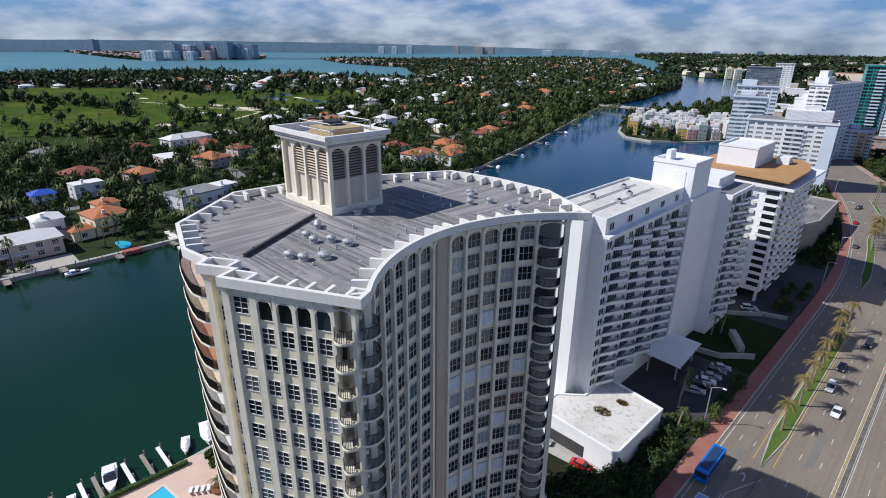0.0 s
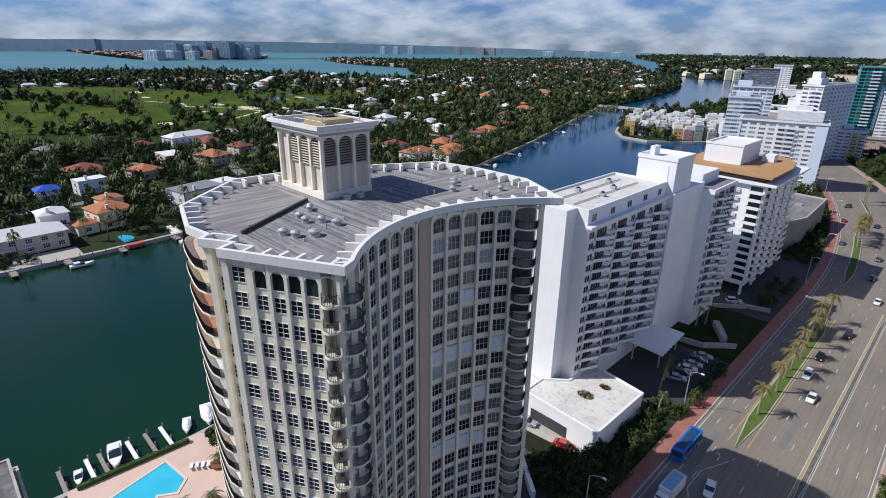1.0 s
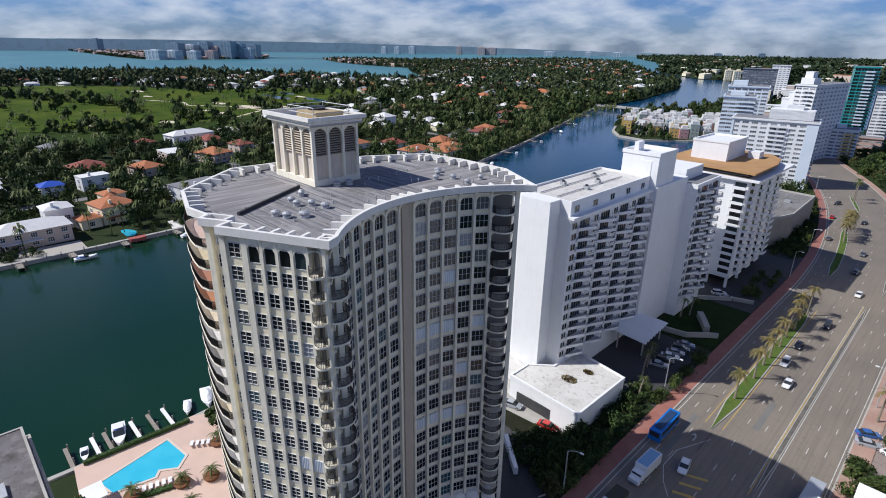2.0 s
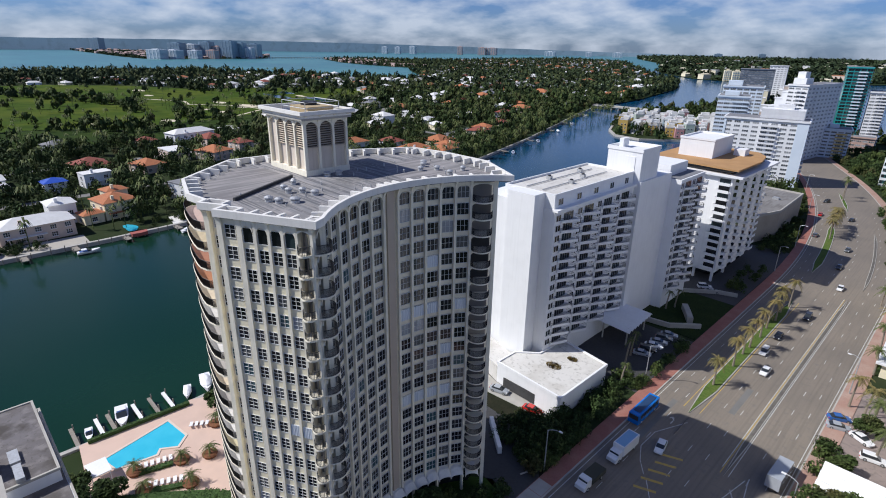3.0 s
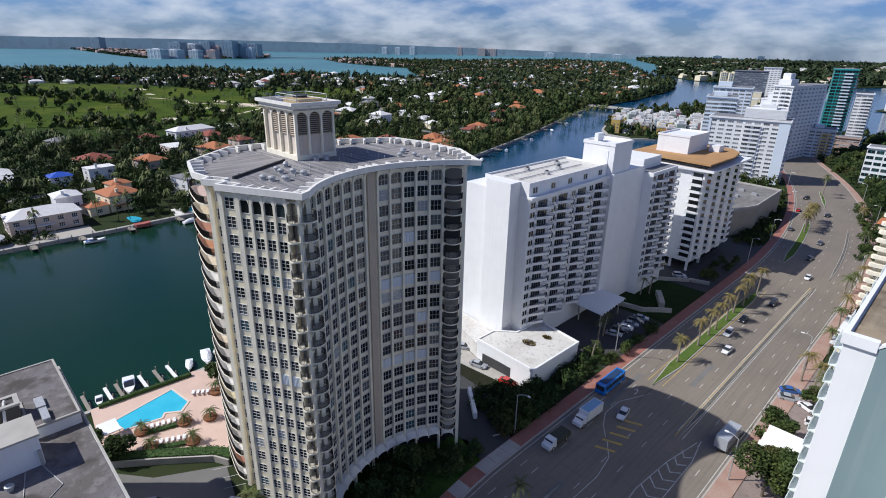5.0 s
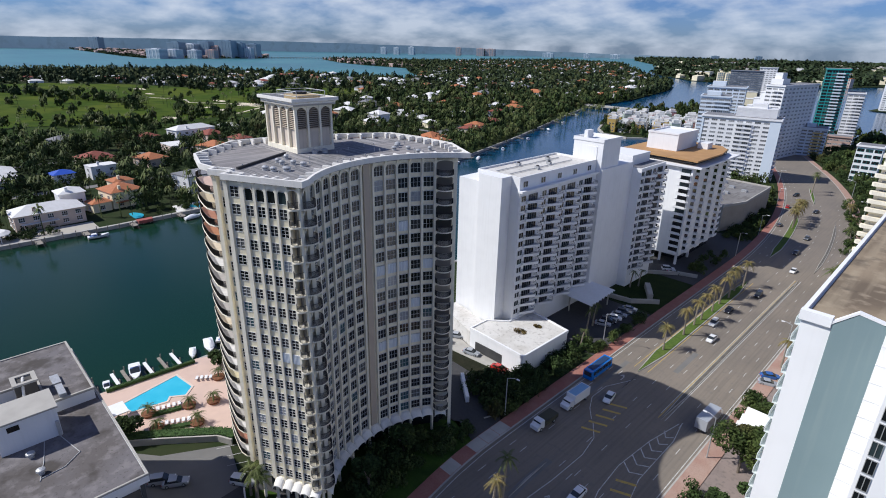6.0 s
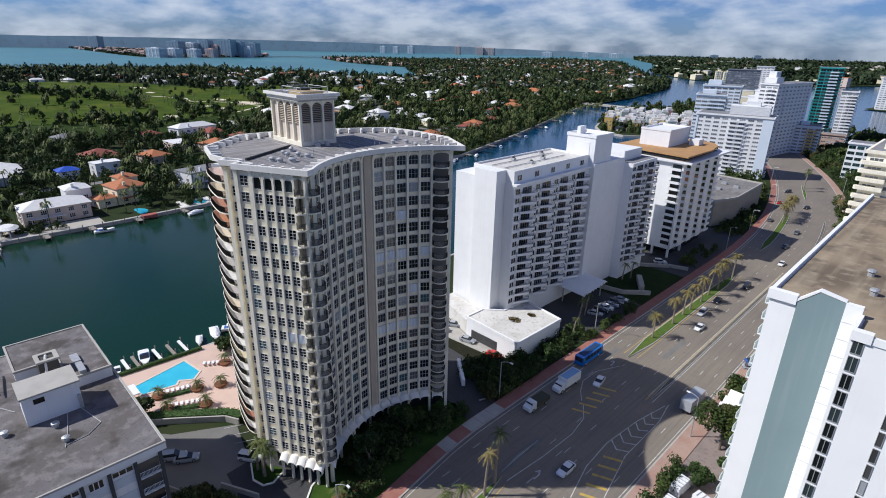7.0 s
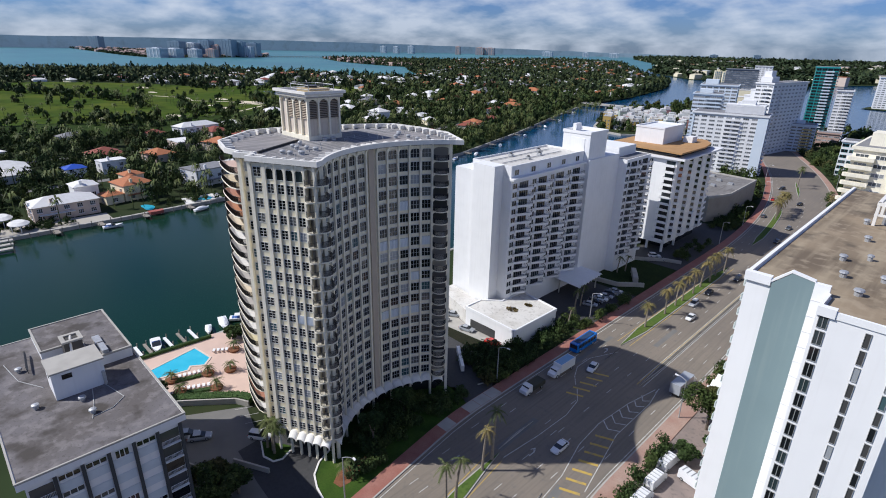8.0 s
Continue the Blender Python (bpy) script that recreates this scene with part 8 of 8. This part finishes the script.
def car(colour, suv=False):
    hgt = 1.66 if suv else 1.42
    t = thing("car", "%s %s on the asphalt" % (colour, "estate car" if suv else "saloon car"), "car", "cars")
    L, W = 2.3, 0.9
    bm = bmesh.new()
    loft(bm, [[(x, -w, z0), (x, w, z0), (x, w * 1.0, (z0 + z1) / 2), (x, w * 0.92, z1), (x, -w * 0.92, z1), (x, -w, (z0 + z1) / 2)] for x, w, z0, z1 in ((-L, W * 0.82, 0.35, 0.75), (-L + 0.25, W * 0.97, 0.22, 0.92), (-0.8, W, 0.2, 0.95), (0.9, W, 0.2, 0.93), (L - 0.35, W * 0.94, 0.22, 0.78), (L, W * 0.75, 0.35, 0.6))])
    part("body", bm, CARS[colour], t)
    back = -L + 0.2 if suv else -1.75
    bm = bmesh.new()
    loft(bm, [[(x, -w, 0.9), (x, w, 0.9), (x, w * k, z), (x, -w * k, z)] for x, w, z, k in ((back, 0.8, 0.95, 0.9), (back + (0.2 if suv else 0.7), 0.8, hgt - 0.06, 0.86), (0.25, 0.8, hgt - 0.06, 0.86), (1.1, 0.78, 0.95, 0.9))])
    part("glazing", bm, GLASS, t, "dark car windows")
    bm = bmesh.new()
    loft(bm, [[(x, -w, hgt - 0.1), (x, w, hgt - 0.1), (x, w * 0.94, hgt), (x, -w * 0.94, hgt)] for x, w in ((back + (0.15 if suv else 0.6), 0.68), (back + 1.0, 0.72), (0.3, 0.70))])
    part("roof", bm, CARS[colour], t)
    for s in (-1, 1):
        bm = bmesh.new()
        box(bm, L - 0.28, s * 0.62 - 0.16, 0.58, L - 0.06, s * 0.62 + 0.16, 0.74)
        part("headlight", bm, LAMPGLASS, t)
        bm = bmesh.new()
        box(bm, -L - 0.01, s * 0.62 - 0.16, 0.62, -L + 0.2, s * 0.62 + 0.16, 0.8)
        part("tail_light", bm, TAIL, t)
    wheels(t, (-1.35, 1.4), 0.92)
    return t


CAR_SPOTS = (("white", False, -13.5, 86, -80), ("white", False, -7.5, 131, -90), ("white", True, -10.6, 141, -90), ("black", False, -10.5, 153, -90), ("black", True, -7.8, 172, -90), ("white", False, -5.5, 204, -90), ("black", False, -9.0, 226, -90), ("grey", False, -8.5, 250, -90), ("white", False, -3.0, 56, -90),
             ("grey", False, -20.8, 262, 90), ("red", False, -20.5, 300, 95), ("black", False, -8.0, 300, -98), ("black", True, -17, 330, -105),
             ("silver", False, -54.6, 5.6, 60), ("silver", True, -56.8, 4.0, 60), ("white", True, -46.6, 14.4, 35), ("red", False, -38.2, 76.6, 10), ("silver", False, -48, 77.0, 15), ("grey", False, -57, 76, 30), ("black", False, -60, 72, 20), ("silver", False, -56.5, 80.5, 30),
             ("silver", False, 10.0, 119.5, 20), ("blue", False, 9.5, 123.0, 30), ("white", False, 14.2, 118.5, -30), ("white", True, 17, 113, 10), ("white", True, -37.8, 171.6, 35), ("silver", False, -34.6, 169.6, 35))
made = {}
for i in range(6):
    CAR_SPOTS += ((("silver", "black", "white", "silver", "grey", "silver")[i], i % 3 == 1, -32.6 + 0.15 * i, 116.5 + 2.9 * i, 20),)
for colour, suv, x, y, a in CAR_SPOTS:
    m = pose(x + (bend(y) if 190 < y else 0), y, 0.0, 0, 0, a)
    if (colour, suv) in made:
        copy_thing(made[colour, suv], m)
    else:
        made[colour, suv] = settle(car(colour, suv), m)

# blue tour bus
BUSBLUE = paintwork("bus_blue", (0.01, 0.16, 0.55))
bus = thing("bus", "bright blue single-deck bus with a dark slatted roof", "bus")
bm = bmesh.new()
loft(bm, [[(x, -1.2, 0.4), (x, 1.2, 0.4), (x, 1.22, 1.6), (x, 1.15, 2.75), (x, -1.15, 2.75), (x, -1.22, 1.6)] for x in (-4.8, -4.6, 4.5, 4.8)])
part("body", bm, BUSBLUE, bus)
for s in (-1, 1):
    for i in range(6):
        bm = bmesh.new()
        box(bm, -4.2 + i * 1.4, s * 1.19 - 0.03, 1.45, -3.0 + i * 1.4, s * 1.19 + 0.04, 2.4)
        part("window", bm, GLASS, bus)
bm = bmesh.new()
box(bm, 4.72, -1.0, 1.4, 4.83, 1.0, 2.5)
part("windscreen", bm, GLASS, bus)
bm = bmesh.new()
box(bm, -4.0, -0.75, 2.75, 3.6, 0.75, 2.9)
part("roof_panel", bm, material("dark_roof_panel", (0.02, 0.05, 0.12), 0.5), bus)
wheels(bus, (-3.0, 3.2), 1.2, 0.48)
settle(bus, pose(-20.9, 93.5, 0, 0, 0, -90))


def truck(label, box_mat, cab_mat, L, H, roof=None):
    t = thing("truck", label, "truck", "trucks")
    bm = bmesh.new()
    box(bm, -L, -1.2, 0.9, 1.2, 1.2, H)
    part("cargo_box", bm, box_mat, t)
    if roof:
        bm = bmesh.new()
        box(bm, -L + 0.3, -1.0, H, 0.9, 1.0, H + 0.06)
        part("roof_panel", bm, roof, t)
    bm = bmesh.new()
    loft(bm, [[(x, -1.05, 0.5), (x, 1.05, 0.5), (x, 1.0, z), (x, -1.0, z)] for x, z in ((1.3, 2.3), (2.4, 2.3), (3.0, 1.5), (3.6, 1.3))])
    part("cab", bm, cab_mat, t)
    bm = bmesh.new()
    box(bm, 2.5, -0.9, 1.55, 2.75, 0.9, 2.1, 0)
    part("windscreen", bm, GLASS, t)
    bm = bmesh.new()
    box(bm, -L, -0.45, 0.5, 3.3, 0.45, 0.95)
    part("chassis", bm, IRON, t)
    wheels(t, (-L + 1.2, 2.4), 1.1, 0.45)
    return t


settle(truck("white box truck with a pale blue roof panel", CARS["white"], CARS["white"], 4.6, 3.1, material("pale_blue_roof", (0.20, 0.36, 0.55), 0.5)), pose(-18.2, 78.5, 0, 0, 0, -92))
settle(truck("white flatbed truck with a dark loaded bed", material("dark_load", (0.05, 0.05, 0.035), 0.9), CARS["white"], 3.2, 1.9), pose(-18.6, 68.0, 0, 0, 0, -92))
settle(truck("large grey box truck parked at the kerb", CARS["silver"], CARS["white"], 6.0, 3.4), pose(5.6, 95.5, 0, 0, 0, 88))
VAN = None
for x, y, a in ((13.9, 67.5, 84), (14.2, 61.3, 86), (14.5, 55.2, 86), (19.2, 66.0, -12)):
    if VAN is None:
        VAN = thing("van", "white panel van in the forecourt", "van", "parked vans")
        bm = bmesh.new()
        loft(bm, [[(xx, -0.98, 0.35), (xx, 0.98, 0.35), (xx, 0.95, 1.2), (xx, 0.85, z), (xx, -0.85, z), (xx, -0.95, 1.2)] for xx, z in ((-2.6, 2.1), (-2.5, 2.2), (1.3, 2.2), (1.9, 1.7), (2.6, 1.25))])
        part("body", bm, CARS["white"], VAN)
        bm = bmesh.new()
        box(bm, 1.45, -0.8, 1.5, 1.78, 0.8, 2.02, 0)
        part("windscreen", bm, GLASS, VAN)
        bm = bmesh.new()
        for i in range(4):
            box(bm, -2.0 + i * 0.9, -0.8, 2.2, -1.9 + i * 0.9, 0.8, 2.32)
        part("roof_rack", bm, GALV, VAN)
        wheels(VAN, (-1.7, 1.7), 0.98, 0.36)
        settle(VAN, pose(x, y, 0.0, 0, 0, a))
    else:
        copy_thing(VAN, pose(x, y, 0.0, 0, 0, a))


# ---- street lamps, forecourt walls, east side houses ----
def street_lamp(x, y, h, ax, ay):
    t = thing("street_lamp", "tall pale metal street lamp with a curved arm", "street lamp", "street lamps", (x, y, 0))
    bm = bmesh.new()
    rod(bm, (x, y, 0), (x, y, h), 0.14, 8, 0, 0.09)
    part("pole", bm, GALV, t)
    bm = bmesh.new()
    pts = [(x + ax * f, y + ay * f, h + 0.5 * math.sin(f * 2.2)) for f in (0, 0.3, 0.6, 1.0)]
    for p, q in zip(pts, pts[1:]):
        rod(bm, p, q, 0.06, 6)
    arm = part("arm", bm, GALV, t)
    bm = bmesh.new()
    e = pts[-1]
    box(bm, e[0] - 0.35, e[1] - 0.16, e[2] - 0.1, e[0] + 0.35, e[1] + 0.16, e[2] + 0.08)
    part("lamp_head", bm, COOLWHITE, arm)


for x, y, ax, ay in ((-21.6, 17.6, 2.0, 1.0), (-26.1, 64, 2.2, 0.8), (-26.6, 106, 2.2, 0.8), (9.4, 83, -2.2, 0.2), (-25.8, 205, 2.0, 0), (9.0, 136, -2.2, 0)):
    street_lamp(x, y, 9.5, ax, ay)
for y in (240, 300, 350):
    street_lamp(-25.6 + bend(y), y, 9.0, 2.2, 0)
    street_lamp(11.0 + bend(y), y, 9.0, -2.2, 0)
wall_line("drive_wall", [(-46, 134), (-34, 136), (-30, 140), (-27.5, 142)], 0.6, -0.1, 1.4, CONCRETE, "pale wall beside the hotel lawn")
wall_line("drive_wall", [(-41.5, 163), (-33, 170), (-27.5, 172)], 0.5, -0.1, 1.2, CONCRETE, "pale wall beside the hotel lawn")
wall_line("ramp_wall", [(-36, 151), (-33.4, 147), (-31, 143)], 1.6, -0.1, 1.8, CONCRETE, "pale sloping ramp wall on the lawn")
wall_line("ramp_wall", [(-42.1, 67.3), (-34.8, 61.4)], 0.8, -0.1, 1.6, COOLWHITE, "white ramp wall beside the dark drive")
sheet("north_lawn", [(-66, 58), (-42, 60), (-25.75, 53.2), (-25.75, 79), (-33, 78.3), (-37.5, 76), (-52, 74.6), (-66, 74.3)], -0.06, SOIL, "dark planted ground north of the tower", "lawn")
sheet("tower_drive", [(-50, 58), (-42, 57), (-25.75, 53), (-25.75, 62), (-29, 66), (-38, 70.5), (-50, 71)], 0.03, DARKASPH, "dark curved drive north of the tower", "ground")
wall_line("drive_kerb", [(-38.0, 67.9), (-33, 66.5), (-29.5, 64.5), (-27.7, 62.4), (-28.6, 60)], 0.25, -0.1, 0.2, CONCRETE, "pale curved kerb of the drive", "kerb")
wall_line("court_fence", [(-62, 1.2), (-52, -0.8), (-40, 4.6)], 0.25, -0.1, 1.2, CONCRETE, "low pale wall round the parking court")
ch = thing("entrance_marquee", "white canvas marquee over the forecourt entrance", "marquee", at=(14, 96, 0))
for i in range(3):
    bm = bmesh.new()
    side_prism(bm, [(92.0 + i * 3.2, 3.2), (93.6 + i * 3.2, 4.2), (95.2 + i * 3.2, 3.2), (95.2 + i * 3.2, 3.0), (92.0 + i * 3.2, 3.0)], 10.8, 22.8)
    part("canvas_roof", bm, COOLWHITE, ch)
for x in (11.2, 22.2):
    for y in (92.3, 101.2):
        bm = bmesh.new()
        rod(bm, (x, y, 0), (x, y, 3.1), 0.1)
        part("post", bm, COOLWHITE, ch)
pav = thing("beach_pavilion", "low white flat-roofed pavilion with dark openings", "pavilion", at=(17, 158, 0))
wall_box(pav, "wall", (12.5, 150, -0.1, 24, 170, 3.6), CREAM)
wall_box(pav, "roof", (11.2, 149, 3.6, 24.5, 171, 4.1), COOLWHITE)
for y in (152.5, 157, 161.5, 166):
    wall_box(pav, "opening", (12.44, y, 0.2, 12.52, y + 3.2, 2.9), DARKPANE)
villa = thing("tiled_villa", "villa with an orange tiled roof behind palms", "villa", at=(6, 296, 0))
wall_box(villa, "wall", (2, 284, -0.1, 20, 306, 5.2), CREAM)
bm = bmesh.new()
lo = [bm.verts.new(v) for v in ((1, 283, 5.2), (21, 283, 5.2), (21, 307, 5.2), (1, 307, 5.2))]
tp = [bm.verts.new(v) for v in ((11, 290, 9), (11, 300, 9))]
for f in ((lo[0], lo[1], tp[0]), (lo[1], lo[2], tp[1], tp[0]), (lo[2], lo[3], tp[1]), (lo[3], lo[0], tp[0], tp[1])):
    bm.faces.new(f)
part("roof", bm, TILE_ORANGE, villa)
